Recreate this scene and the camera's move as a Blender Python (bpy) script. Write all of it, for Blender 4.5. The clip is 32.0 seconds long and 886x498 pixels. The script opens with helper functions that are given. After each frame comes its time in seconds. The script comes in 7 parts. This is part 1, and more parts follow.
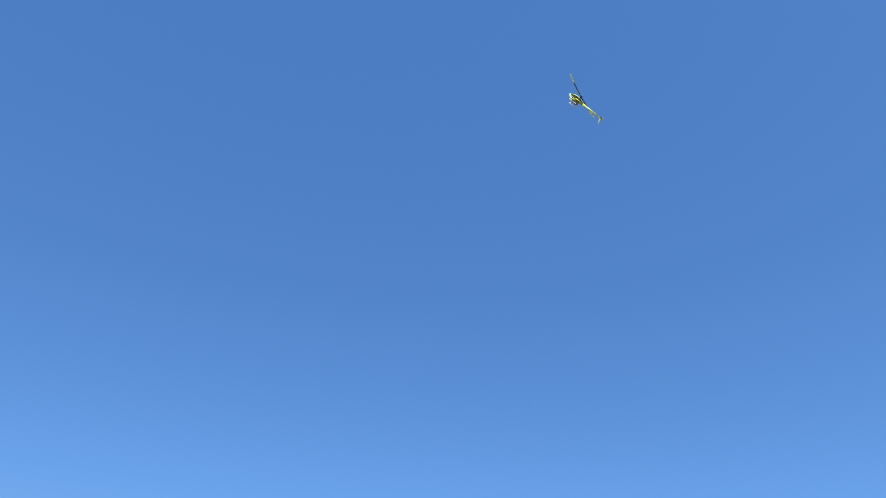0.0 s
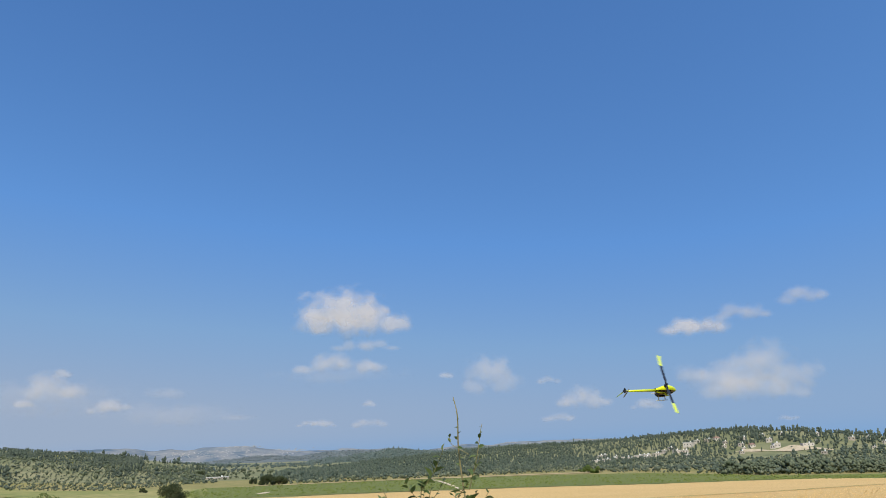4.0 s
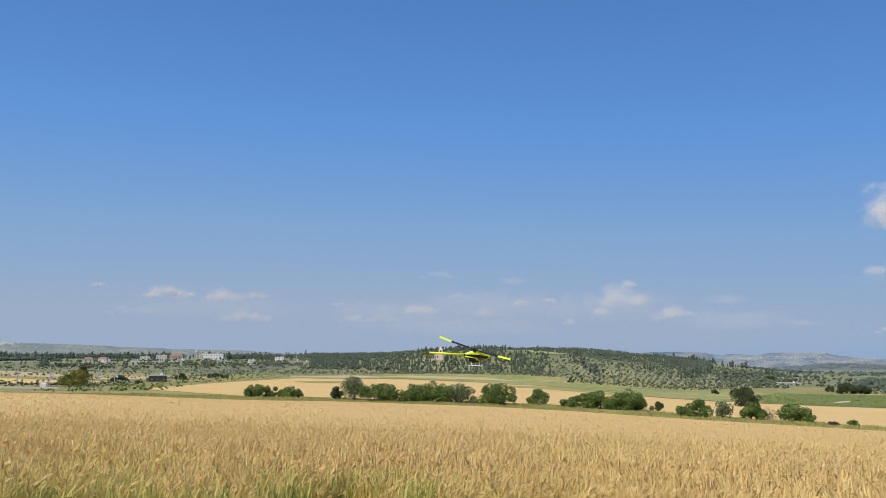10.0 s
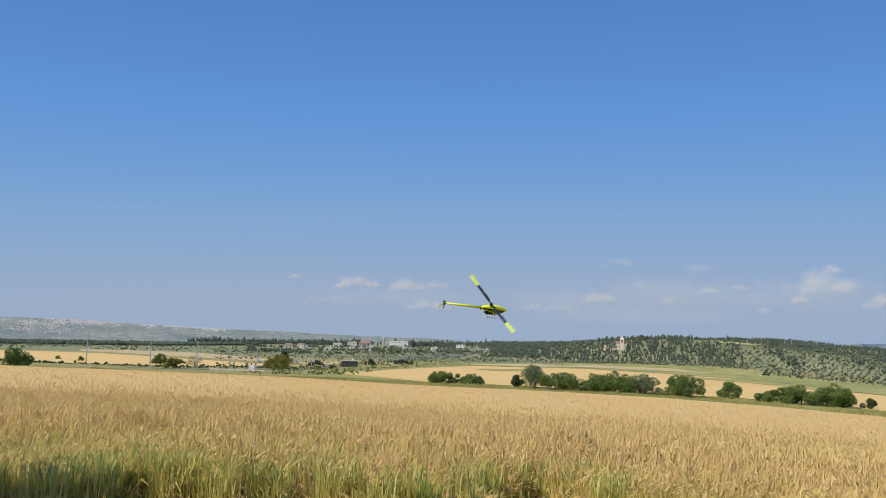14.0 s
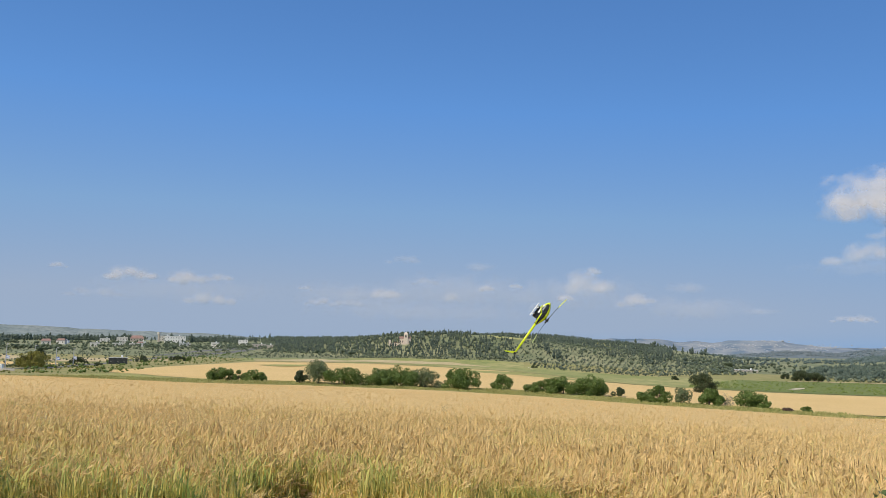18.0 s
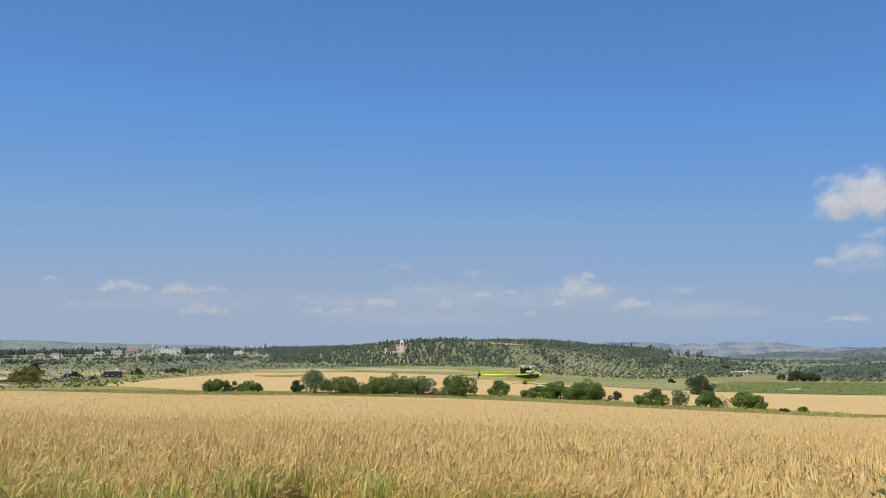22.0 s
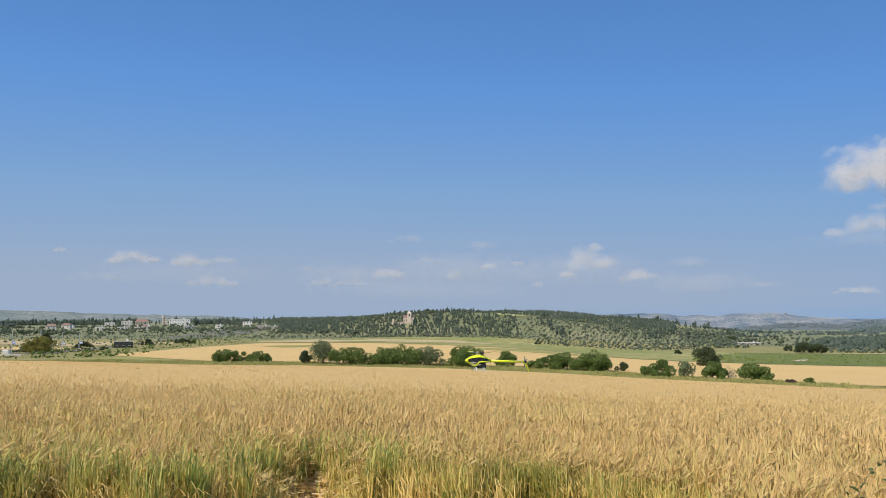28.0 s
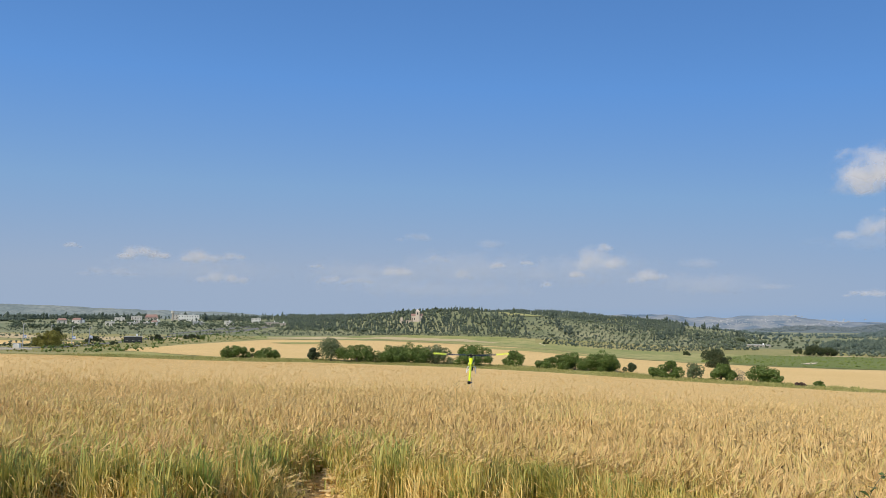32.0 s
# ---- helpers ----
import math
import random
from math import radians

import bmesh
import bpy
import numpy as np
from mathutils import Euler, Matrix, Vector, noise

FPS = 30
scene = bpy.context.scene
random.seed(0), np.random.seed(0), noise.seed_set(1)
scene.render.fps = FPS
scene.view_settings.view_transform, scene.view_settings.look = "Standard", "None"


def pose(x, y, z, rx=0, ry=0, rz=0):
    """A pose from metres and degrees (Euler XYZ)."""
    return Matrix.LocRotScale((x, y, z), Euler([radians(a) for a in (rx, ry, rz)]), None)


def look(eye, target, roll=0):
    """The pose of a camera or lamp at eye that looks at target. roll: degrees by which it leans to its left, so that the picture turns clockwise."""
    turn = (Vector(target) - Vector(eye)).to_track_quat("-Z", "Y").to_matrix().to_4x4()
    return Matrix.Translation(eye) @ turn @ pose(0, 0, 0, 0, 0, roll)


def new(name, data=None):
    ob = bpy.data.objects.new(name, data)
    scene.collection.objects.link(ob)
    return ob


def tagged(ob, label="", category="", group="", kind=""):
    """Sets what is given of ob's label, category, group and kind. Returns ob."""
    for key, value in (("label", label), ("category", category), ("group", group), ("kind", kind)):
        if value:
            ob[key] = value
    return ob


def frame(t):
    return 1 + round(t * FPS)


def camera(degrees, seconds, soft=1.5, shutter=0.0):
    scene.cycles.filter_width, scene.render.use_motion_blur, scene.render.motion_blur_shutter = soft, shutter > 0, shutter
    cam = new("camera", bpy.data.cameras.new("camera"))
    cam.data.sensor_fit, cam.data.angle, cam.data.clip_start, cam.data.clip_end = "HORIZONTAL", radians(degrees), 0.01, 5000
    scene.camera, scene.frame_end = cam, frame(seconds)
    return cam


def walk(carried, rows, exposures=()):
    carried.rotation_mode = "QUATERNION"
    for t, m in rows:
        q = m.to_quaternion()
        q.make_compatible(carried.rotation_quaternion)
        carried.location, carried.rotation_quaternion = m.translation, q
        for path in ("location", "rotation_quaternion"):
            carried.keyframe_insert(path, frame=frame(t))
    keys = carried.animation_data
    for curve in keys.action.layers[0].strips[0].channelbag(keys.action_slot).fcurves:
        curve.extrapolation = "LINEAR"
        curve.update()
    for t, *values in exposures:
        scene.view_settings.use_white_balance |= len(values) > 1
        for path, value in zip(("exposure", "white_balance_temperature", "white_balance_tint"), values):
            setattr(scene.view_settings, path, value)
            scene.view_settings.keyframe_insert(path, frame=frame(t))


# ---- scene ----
cam = camera(61.55, 32.0, soft=0.8, shutter=0.08)
# the eye swings at arm's length round the turning body
PATH = [
    (0, pose(-0.205, 0.023, 1.65, 127.00, 0.60, 2.60)),
    (0.5, pose(-0.205, 0.023, 1.65, 127.50, 0.60, 2.60)),
    (1, pose(-0.204, 0.024, 1.65, 125.00, 0.60, 2.50)),
    (1.2, pose(-0.202, 0.024, 1.65, 121.00, 0.55, 2.30)),
    (1.5, pose(-0.197, 0.024, 1.65, 112.81, -0.52, 1.85)),
    (1.8, pose(-0.183, 0.024, 1.65, 106.17, 0.11, 0.62)),
    (2, pose(-0.167, 0.024, 1.65, 104.40, 0.29, -0.76)),
    (2.5, pose(-0.114, 0.021, 1.65, 104.24, 0.13, -5.43)),
    (3, pose(-0.036, 0.009, 1.65, 105.80, 0.21, -12.43)),
    (3.5, pose(0.043, -0.014, 1.65, 106.04, 1.38, -19.68)),
    (4, pose(0.081, -0.029, 1.65, 105.19, 1.83, -23.23)),
    (4.5, pose(0.103, -0.039, 1.65, 104.16, 2.02, -25.38)),
    (6.5, pose(0.068, -0.023, 1.65, 99.20, 0.96, -22.05)),
    (7, pose(0.000, 0.000, 1.65, 99.23, 0.65, -15.67)),
    (7.5, pose(-0.062, 0.014, 1.65, 99.16, 0.46, -10.07)),
    (8, pose(-0.122, 0.022, 1.65, 99.26, 0.32, -4.76)),
    (8.5, pose(-0.187, 0.024, 1.65, 99.12, 0.42, 1.05)),
    (9, pose(-0.256, 0.019, 1.65, 98.83, 0.26, 7.12)),
    (9.5, pose(-0.317, 0.009, 1.65, 98.73, 0.13, 12.58)),
    (10, pose(-0.372, -0.006, 1.65, 98.71, -0.20, 17.56)),
    (10.5, pose(-0.419, -0.023, 1.65, 98.71, -0.89, 21.96)),
    (11, pose(-0.449, -0.036, 1.65, 98.88, -1.48, 24.85)),
    (11.5, pose(-0.478, -0.050, 1.65, 99.07, -1.91, 27.70)),
    (12, pose(-0.499, -0.062, 1.65, 99.28, -2.37, 29.85)),
    (12.5, pose(-0.503, -0.064, 1.65, 99.51, -2.44, 30.26)),
    (13, pose(-0.507, -0.067, 1.65, 99.48, -1.75, 30.67)),
    (13.5, pose(-0.512, -0.070, 1.65, 97.87, -1.01, 31.19)),
    (15.5, pose(-0.510, -0.069, 1.65, 97.53, -0.82, 30.99)),
    (16, pose(-0.513, -0.070, 1.65, 96.72, -1.07, 31.23)),
    (16.5, pose(-0.504, -0.065, 1.65, 96.43, -0.84, 30.34)),
    (17, pose(-0.457, -0.040, 1.65, 96.86, -0.77, 25.66)),
    (17.5, pose(-0.372, -0.006, 1.65, 97.40, -0.61, 17.58)),
    (18, pose(-0.343, 0.002, 1.65, 97.58, -0.70, 14.90)),
    (18.5, pose(-0.352, -0.000, 1.65, 97.65, -0.95, 15.72)),
    (19, pose(-0.363, -0.003, 1.65, 98.04, -1.08, 16.77)),
    (19.5, pose(-0.367, -0.005, 1.65, 98.24, -0.89, 17.15)),
    (20, pose(-0.363, -0.003, 1.65, 98.40, -0.35, 16.72)),
    (20.5, pose(-0.359, -0.002, 1.65, 98.63, 0.07, 16.36)),
    (21, pose(-0.357, -0.002, 1.65, 98.80, 0.16, 16.19)),
    (21.5, pose(-0.348, 0.001, 1.65, 98.57, 0.26, 15.40)),
    (22, pose(-0.340, 0.003, 1.65, 98.12, 0.38, 14.61)),
    (22.5, pose(-0.336, 0.004, 1.65, 99.49, 0.08, 14.29)),
    (23, pose(-0.342, 0.003, 1.65, 99.61, 0.08, 14.81)),
    (23.5, pose(-0.344, 0.002, 1.65, 96.84, 0.39, 15.04)),
    (24, pose(-0.342, 0.003, 1.65, 94.25, 0.69, 14.81)),
    (24.5, pose(-0.335, 0.004, 1.65, 94.57, 0.74, 14.21)),
    (25, pose(-0.329, 0.006, 1.65, 95.58, 0.64, 13.66)),
    (25.5, pose(-0.330, 0.006, 1.65, 95.87, 0.58, 13.76)),
    (27.5, pose(-0.342, 0.003, 1.65, 96.28, 0.13, 14.81)),
    (28, pose(-0.346, 0.002, 1.65, 95.92, 0.31, 15.17)),
    (28.5, pose(-0.349, 0.001, 1.65, 95.76, 0.35, 15.43)),
    (29, pose(-0.349, 0.001, 1.65, 95.90, 0.18, 15.45)),
    (29.5, pose(-0.344, 0.002, 1.65, 95.75, 0.00, 15.00)),
    (30, pose(-0.339, 0.003, 1.65, 95.67, -0.05, 14.58)),
    (30.5, pose(-0.338, 0.003, 1.65, 95.82, -0.21, 14.49)),
    (31, pose(-0.340, 0.003, 1.65, 96.01, -0.42, 14.69)),
    (31.5, pose(-0.347, 0.001, 1.65, 96.08, -0.48, 15.31)),
    (32, pose(-0.352, -0.000, 1.65, 95.82, -0.34, 15.79)),
]
walk(cam, PATH, exposures=[(0, 0.32), (0.7, 0.42), (1.0, 0.52), (1.5, 0.12), (2.0, 0.0), (4.5, -0.02), (6.5, -0.1), (7.5, -0.08), (9.0, 0.0), (32, 0.0)])

# ---- sky and sun ----
SUN_AZ, SUN_EL = -152.0, 47.0        # degrees to the right of +y, and up
world = bpy.data.worlds.new("sky")
scene.world = world
world.use_nodes = True
wn = world.node_tree.nodes
sky = wn.new("ShaderNodeTexSky")
sky.sky_type = "NISHITA"
sky.sun_disc = False
sky.sun_elevation = radians(SUN_EL)
sky.sun_rotation = radians(-SUN_AZ)
sky.altitude = 200
sky.air_density, sky.dust_density, sky.ozone_density = 1.0, 0.6, 2.5
# the sky's brightness sets its colour: deep blue above, pale and hazy near the horizon
bw = wn.new("ShaderNodeRGBToBW")
gain = wn.new("ShaderNodeMath")
gain.operation = "MULTIPLY"
gain.inputs[1].default_value = 0.11
tint = wn.new("ShaderNodeValToRGB")
stops = [(0.10, (0.053, 0.152, 0.415)), (0.165, (0.070, 0.188, 0.475)), (0.30, (0.120, 0.298, 0.672)), (0.48, (0.218, 0.383, 0.640)), (0.75, (0.330, 0.420, 0.570))]
while len(tint.color_ramp.elements) < len(stops):
    tint.color_ramp.elements.new(0.5)
for e, (at, c) in zip(tint.color_ramp.elements, stops):
    e.position, e.color = at, (*c, 1)
wl = world.node_tree.links
wl.new(sky.outputs["Color"], bw.inputs[0])
wl.new(bw.outputs[0], gain.inputs[0])
wl.new(gain.outputs[0], tint.inputs[0])
wl.new(tint.outputs[0], wn["Background"].inputs["Color"])
wn["Background"].inputs["Strength"].default_value = 1.0
sun = new("sun", bpy.data.lights.new("sun", "SUN"))
sun.data.energy, sun.data.angle, sun.data.color = 4.9, radians(0.53), (1.0, 0.925, 0.79)
sun.matrix_world = look((0, 0, 60), (-60 * math.sin(radians(SUN_AZ)), -60 * math.cos(radians(SUN_AZ)), 60 - 60 * math.tan(radians(SUN_EL))))

# ---- materials ----
def mixed(nt, a, b, fac):
    n = nt.nodes.new("ShaderNodeMix")
    n.data_type = "RGBA"
    for sock, v in ((n.inputs[6], a), (n.inputs[7], b), (n.inputs[0], fac)):
        if hasattr(v, "is_output"):
            nt.links.new(v, sock)
        else:
            sock.default_value = (*v, 1) if isinstance(v, tuple) else v
    return n.outputs[2]


def noise_of(nt, scale, detail=4.0, rough=0.55, stretch=None, space="Object"):
    co = nt.nodes.new("ShaderNodeTexCoord").outputs[space]
    if stretch:
        mp = nt.nodes.new("ShaderNodeMapping")
        mp.inputs["Scale"].default_value = stretch
        nt.links.new(co, mp.inputs["Vector"])
        co = mp.outputs["Vector"]
    n = nt.nodes.new("ShaderNodeTexNoise")
    n.inputs["Scale"].default_value, n.inputs["Detail"].default_value, n.inputs["Roughness"].default_value = scale, detail, rough
    nt.links.new(co, n.inputs["Vector"])
    return n.outputs["Fac"]


def ramp(nt, fac, lo=0.35, hi=0.65):
    n = nt.nodes.new("ShaderNodeMapRange")
    n.inputs["From Min"].default_value, n.inputs["From Max"].default_value = lo, hi
    nt.links.new(fac, n.inputs["Value"])
    return n.outputs["Result"]


def material(name, colors, coarse=0.2, fine=3.0, rough=0.85, metal=0.0, bump=0.0, bump_scale=None, island=None, per_object=None,
             stretch=None, spec=0.3, through_light=0.0):
    """colors: two or three base colours, mixed by a coarse and a fine noise. island or per_object: a colour mixed in piece by piece."""
    m = bpy.data.materials.new(name)
    m.use_nodes = True
    nt = m.node_tree
    p = nt.nodes["Principled BSDF"]
    col = mixed(nt, colors[0], colors[1], ramp(nt, noise_of(nt, coarse, stretch=stretch)))
    if len(colors) > 2:
        col = mixed(nt, col, colors[2], ramp(nt, noise_of(nt, fine, 5, 0.65, stretch=stretch), 0.42, 0.72))
    if island:
        g = nt.nodes.new("ShaderNodeNewGeometry").outputs["Random Per Island"]
        col = mixed(nt, col, island, ramp(nt, g, 0.15, 1.0))
    if per_object:
        o = nt.nodes.new("ShaderNodeObjectInfo").outputs["Random"]
        col = mixed(nt, col, per_object, o)
    nt.links.new(col, p.inputs["Base Color"])
    p.inputs["Roughness"].default_value, p.inputs["Metallic"].default_value = rough, metal
    p.inputs["Specular IOR Level"].default_value = spec
    if bump:
        b = nt.nodes.new("ShaderNodeBump")
        b.inputs["Strength"].default_value, b.inputs["Distance"].default_value = min(bump, 1.0), max(0.01, bump * 0.1)
        nt.links.new(noise_of(nt, bump_scale or fine, 5, 0.65, stretch=stretch), b.inputs["Height"])
        nt.links.new(b.outputs["Normal"], p.inputs["Normal"])
    if through_light:
        t = nt.nodes.new("ShaderNodeBsdfTranslucent")
        nt.links.new(col, t.inputs["Color"])
        mx = nt.nodes.new("ShaderNodeMixShader")
        mx.inputs[0].default_value = through_light
        nt.links.new(p.outputs[0], mx.inputs[1])
        nt.links.new(t.outputs[0], mx.inputs[2])
        nt.links.new(mx.outputs[0], nt.nodes["Material Output"].inputs["Surface"])
    return m


GROUND = material("dry_meadow", [(0.25, 0.225, 0.075), (0.36, 0.295, 0.125), (0.17, 0.175, 0.05)], 0.012, 0.15, 0.95, bump=0.3, bump_scale=0.5)
BANK = material("straw_littered_soil", [(0.40, 0.33, 0.20), (0.47, 0.39, 0.24), (0.28, 0.23, 0.13)], 0.8, 6, 0.95, bump=0.5, bump_scale=12)
# the dark specks stand in for self-shadow among the far ears
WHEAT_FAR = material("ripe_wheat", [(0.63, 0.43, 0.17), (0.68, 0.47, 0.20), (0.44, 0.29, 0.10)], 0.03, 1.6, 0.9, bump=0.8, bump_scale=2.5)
# bed under the near stalks: straw darkened to paint shade in the gaps
WHEAT_UNDER = material("gap_shade_straw", [(0.43, 0.30, 0.12), (0.48, 0.34, 0.14), (0.26, 0.205, 0.07)], 0.25, 3.0, 0.95, bump=0.9, bump_scale=7)
EAR = material("wheat_ear", [(0.90, 0.645, 0.315), (0.84, 0.60, 0.28), (0.62, 0.45, 0.18)], 0.15, 0.45, 0.8, island=(0.62, 0.44, 0.185), through_light=0.28, spec=0.15)
GREEN_FIELD = material("green_crop", [(0.135, 0.165, 0.038), (0.165, 0.19, 0.048), (0.12, 0.14, 0.032)], 0.02, 0.3, 0.9, bump=0.5, bump_scale=0.8)
PALE_FIELD = material("stubble", [(0.45, 0.34, 0.18), (0.52, 0.40, 0.23), (0.36, 0.29, 0.14)], 0.02, 0.4, 0.95)
VERGE = material("verge_grass", [(0.27, 0.265, 0.075), (0.40, 0.34, 0.125), (0.18, 0.20, 0.045)], 0.1, 1.0, 0.95, bump=0.7, bump_scale=1.5)
MEADOW = material("meadow_grass", [(0.23, 0.245, 0.07), (0.37, 0.32, 0.125), (0.15, 0.185, 0.048)], 0.016, 0.12, 0.95, bump=0.6, bump_scale=1.0)
TRACK = material("dirt_track", [(0.58, 0.49, 0.36), (0.52, 0.43, 0.31), (0.62, 0.53, 0.40)], 0.2, 2.0, 0.95)
ASPHALT = material("asphalt", [(0.15, 0.148, 0.145), (0.12, 0.118, 0.117), (0.18, 0.175, 0.165)], 0.1, 3.0, 0.9)
LEAF = material("broad_leaves", [(0.085, 0.14, 0.026), (0.11, 0.17, 0.034), (0.065, 0.11, 0.022)], 0.5, 4.0, 0.65, island=(0.175, 0.225, 0.06), through_light=0.25)
LEAF_PALE = material("pale_leaves", [(0.115, 0.15, 0.06), (0.14, 0.175, 0.075), (0.08, 0.11, 0.045)], 0.5, 4.0, 0.7, island=(0.21, 0.235, 0.12), through_light=0.25)
LEAF_DRY = material("grey_twigs", [(0.20, 0.19, 0.14), (0.15, 0.15, 0.10)], 0.5, 4.0, 0.8, island=(0.27, 0.25, 0.18))
LEAF_DARK = material("dark_leaves", [(0.035, 0.055, 0.02), (0.05, 0.07, 0.028)], 0.5, 4.0, 0.7, island=(0.075, 0.09, 0.04), through_light=0.15)
LEAF_RED = material("reddish_leaves", [(0.10, 0.06, 0.05), (0.06, 0.07, 0.03)], 0.5, 4.0, 0.7, island=(0.16, 0.08, 0.08), through_light=0.2)
LEAF_YELLOW = material("flowering_leaves", [(0.17, 0.17, 0.03), (0.10, 0.12, 0.03)], 0.5, 4.0, 0.7, island=(0.32, 0.27, 0.06), through_light=0.2)
BARK = material("bark", [(0.13, 0.10, 0.075), (0.18, 0.145, 0.11), (0.08, 0.065, 0.05)], 1.5, 12, 0.95, bump=0.6, bump_scale=15)
# the next three wood colours are lifted towards blue to paint in haze
PINE = material("hazy_pine_woods", [(0.054, 0.074, 0.060), (0.070, 0.091, 0.070)], 0.012, 0.2, 0.9, island=(0.106, 0.128, 0.094), spec=0.1)
OAK = material("hazy_oak_woods", [(0.066, 0.088, 0.060), (0.092, 0.115, 0.072)], 0.012, 0.2, 0.9, island=(0.138, 0.158, 0.098), spec=0.1)
PINE_EAST = material("hazy_east_pine_woods", [(0.057, 0.081, 0.066), (0.074, 0.099, 0.077)], 0.012, 0.2, 0.9, island=(0.112, 0.136, 0.100), spec=0.1)
OLIVE = material("olive_woods", [(0.082, 0.102, 0.064), (0.115, 0.135, 0.085)], 0.02, 0.2, 0.9, island=(0.180, 0.195, 0.130), spec=0.1)
SCRUB = material("hill_scrub", [(0.175, 0.188, 0.090), (0.27, 0.255, 0.135), (0.115, 0.138, 0.065)], 0.01, 0.06, 0.95)
CLEARING = material("sunny_hill_grass", [(0.34, 0.33, 0.10), (0.42, 0.37, 0.15), (0.20, 0.23, 0.08)], 0.03, 0.15, 0.95)
STONE = material("pale_stone", [(0.52, 0.45, 0.36), (0.45, 0.38, 0.30), (0.58, 0.51, 0.42)], 0.3, 2.0, 0.9)
WHITEWASH = material("white_render", [(0.52, 0.48, 0.42), (0.60, 0.56, 0.50)], 0.2, 2.0, 0.85, per_object=(0.38, 0.33, 0.27))
LIMEWASH = material("fresh_limewash", [(0.72, 0.70, 0.66), (0.78, 0.76, 0.72)], 0.2, 2.0, 0.85, per_object=(0.55, 0.50, 0.44))
ROOF_RED = material("red_roof", [(0.25, 0.15, 0.12), (0.30, 0.19, 0.15)], 0.4, 3.0, 0.85)
ROOF_GREY = material("grey_roof", [(0.42, 0.41, 0.39), (0.50, 0.49, 0.47)], 0.4, 3.0, 0.8)
DARK_GLASS = material("window_glass", [(0.03, 0.035, 0.04), (0.05, 0.055, 0.06)], 0.5, 2, 0.15, spec=0.6)
WHITE_PAINT = material("white_paint", [(0.80, 0.80, 0.79), (0.76, 0.76, 0.75)], 1.0, 8, 0.4, spec=0.5)
LAMP_PAINT = material("pale_grey_paint", [(0.33, 0.33, 0.33), (0.40, 0.40, 0.40)], 1.0, 8, 0.5)
PINK_STONE = material("pinkish_stone", [(0.62, 0.52, 0.42), (0.56, 0.45, 0.36), (0.66, 0.57, 0.47)], 0.3, 2.0, 0.9)
CROP = material("crop_leaves", [(0.12, 0.16, 0.035), (0.15, 0.19, 0.04)], 0.1, 1.0, 0.8, island=(0.18, 0.21, 0.055))
BARE = material("bare_earth", [(0.50, 0.41, 0.28), (0.56, 0.47, 0.34), (0.34, 0.30, 0.17)], 0.05, 0.3, 0.95)
BLUE_CLOTH = material("blue_cloth", [(0.05, 0.13, 0.45), (0.06, 0.16, 0.5)], 2, 8, 0.8)

# ---- helpers of the builders ----
def part(name, bm, mat, parent=None, label="", smooth=False):
    """Links a bmesh as one mesh object under a thing."""
    me = bpy.data.meshes.new(name)
    bm.to_mesh(me)
    bm.free()
    me.materials.append(mat)
    if smooth:
        me.shade_smooth()
    ob = new(name, me)
    if parent:
        ob.parent = parent
    if label:
        ob["label"] = label
    return ob


def raw(name, verts, faces, mats, index=None, smooth=False):
    """One object from arrays: faces of equal length."""
    verts, faces = np.asarray(verts, np.float32), np.asarray(faces, np.int32)
    me = bpy.data.meshes.new(name)
    n, k = faces.shape
    me.vertices.add(len(verts))
    me.vertices.foreach_set("co", verts.ravel())
    me.loops.add(n * k)
    me.loops.foreach_set("vertex_index", faces.ravel())
    me.polygons.add(n)
    me.polygons.foreach_set("loop_start", np.arange(0, n * k, k, dtype=np.int32))
    if index is not None:
        me.polygons.foreach_set("material_index", np.asarray(index, np.int32))
    me.update(calc_edges=True)
    for m in mats if isinstance(mats, list) else [mats]:
        me.materials.append(m)
    if smooth:
        me.shade_smooth()
    return new(name, me)


def spread(proto_v, proto_f, places, yaw, scale, height=None):
    """Copies of one small shape at many places, as arrays."""
    n, k = len(places), len(proto_v)
    c, s = np.cos(yaw)[:, None], np.sin(yaw)[:, None]
    px, py, pz = proto_v[:, 0][None], proto_v[:, 1][None], proto_v[:, 2][None]
    sc = scale[:, None]
    hz = sc if height is None else height[:, None]
    v = np.stack([(px * c - py * s) * sc, (px * s + py * c) * sc, pz * hz], 2) + places[:, None, :]
    f = proto_f[None] + (np.arange(n) * k)[:, None, None]
    return v.reshape(-1, 3), f.reshape(-1, proto_f.shape[1])


def polar(az, d):
    return d * math.sin(radians(az)), d * math.cos(radians(az))


# ---- the land ----
EYE = 1.65


def smooth_min(a, b, k):
    h = np.clip(0.5 + 0.5 * (b - a) / k, 0, 1)
    return b + (a - b) * h - k * h * (1 - h)


def bell(x, y, cx, cy, sx, sy):
    return np.exp(-(((x - cx) / sx) ** 2 + ((y - cy) / sy) ** 2) / 2)


# near hills and knolls: centre x, centre y, width across, depth, height
HILLS = [
    (650, 830, 60, 90, 6),
    (-330, 1350, 300, 230, 18.4),
    (-150, 1280, 140, 210, 19.8),
    (-700, 1500, 330, 260, 7.9),
    (-30, 960, 100, 110, 16.2),
    (-190, 760, 120, 70, 24.8),
    (-480, 1000, 260, 170, 3.9),
    (-1150, 900, 380, 250, 9.4),
    (560, 960, 150, 130, 19.4),
    (690, 700, 70, 110, 24.3),
    (800, 610, 70, 110, 12.9),
    (420, 1080, 130, 150, 0.5),
    (480, 1560, 200, 200, 0.5),
    (-1300, 450, 260, 250, 8.0),
    (-200, -1500, 700, 330, 30),
]


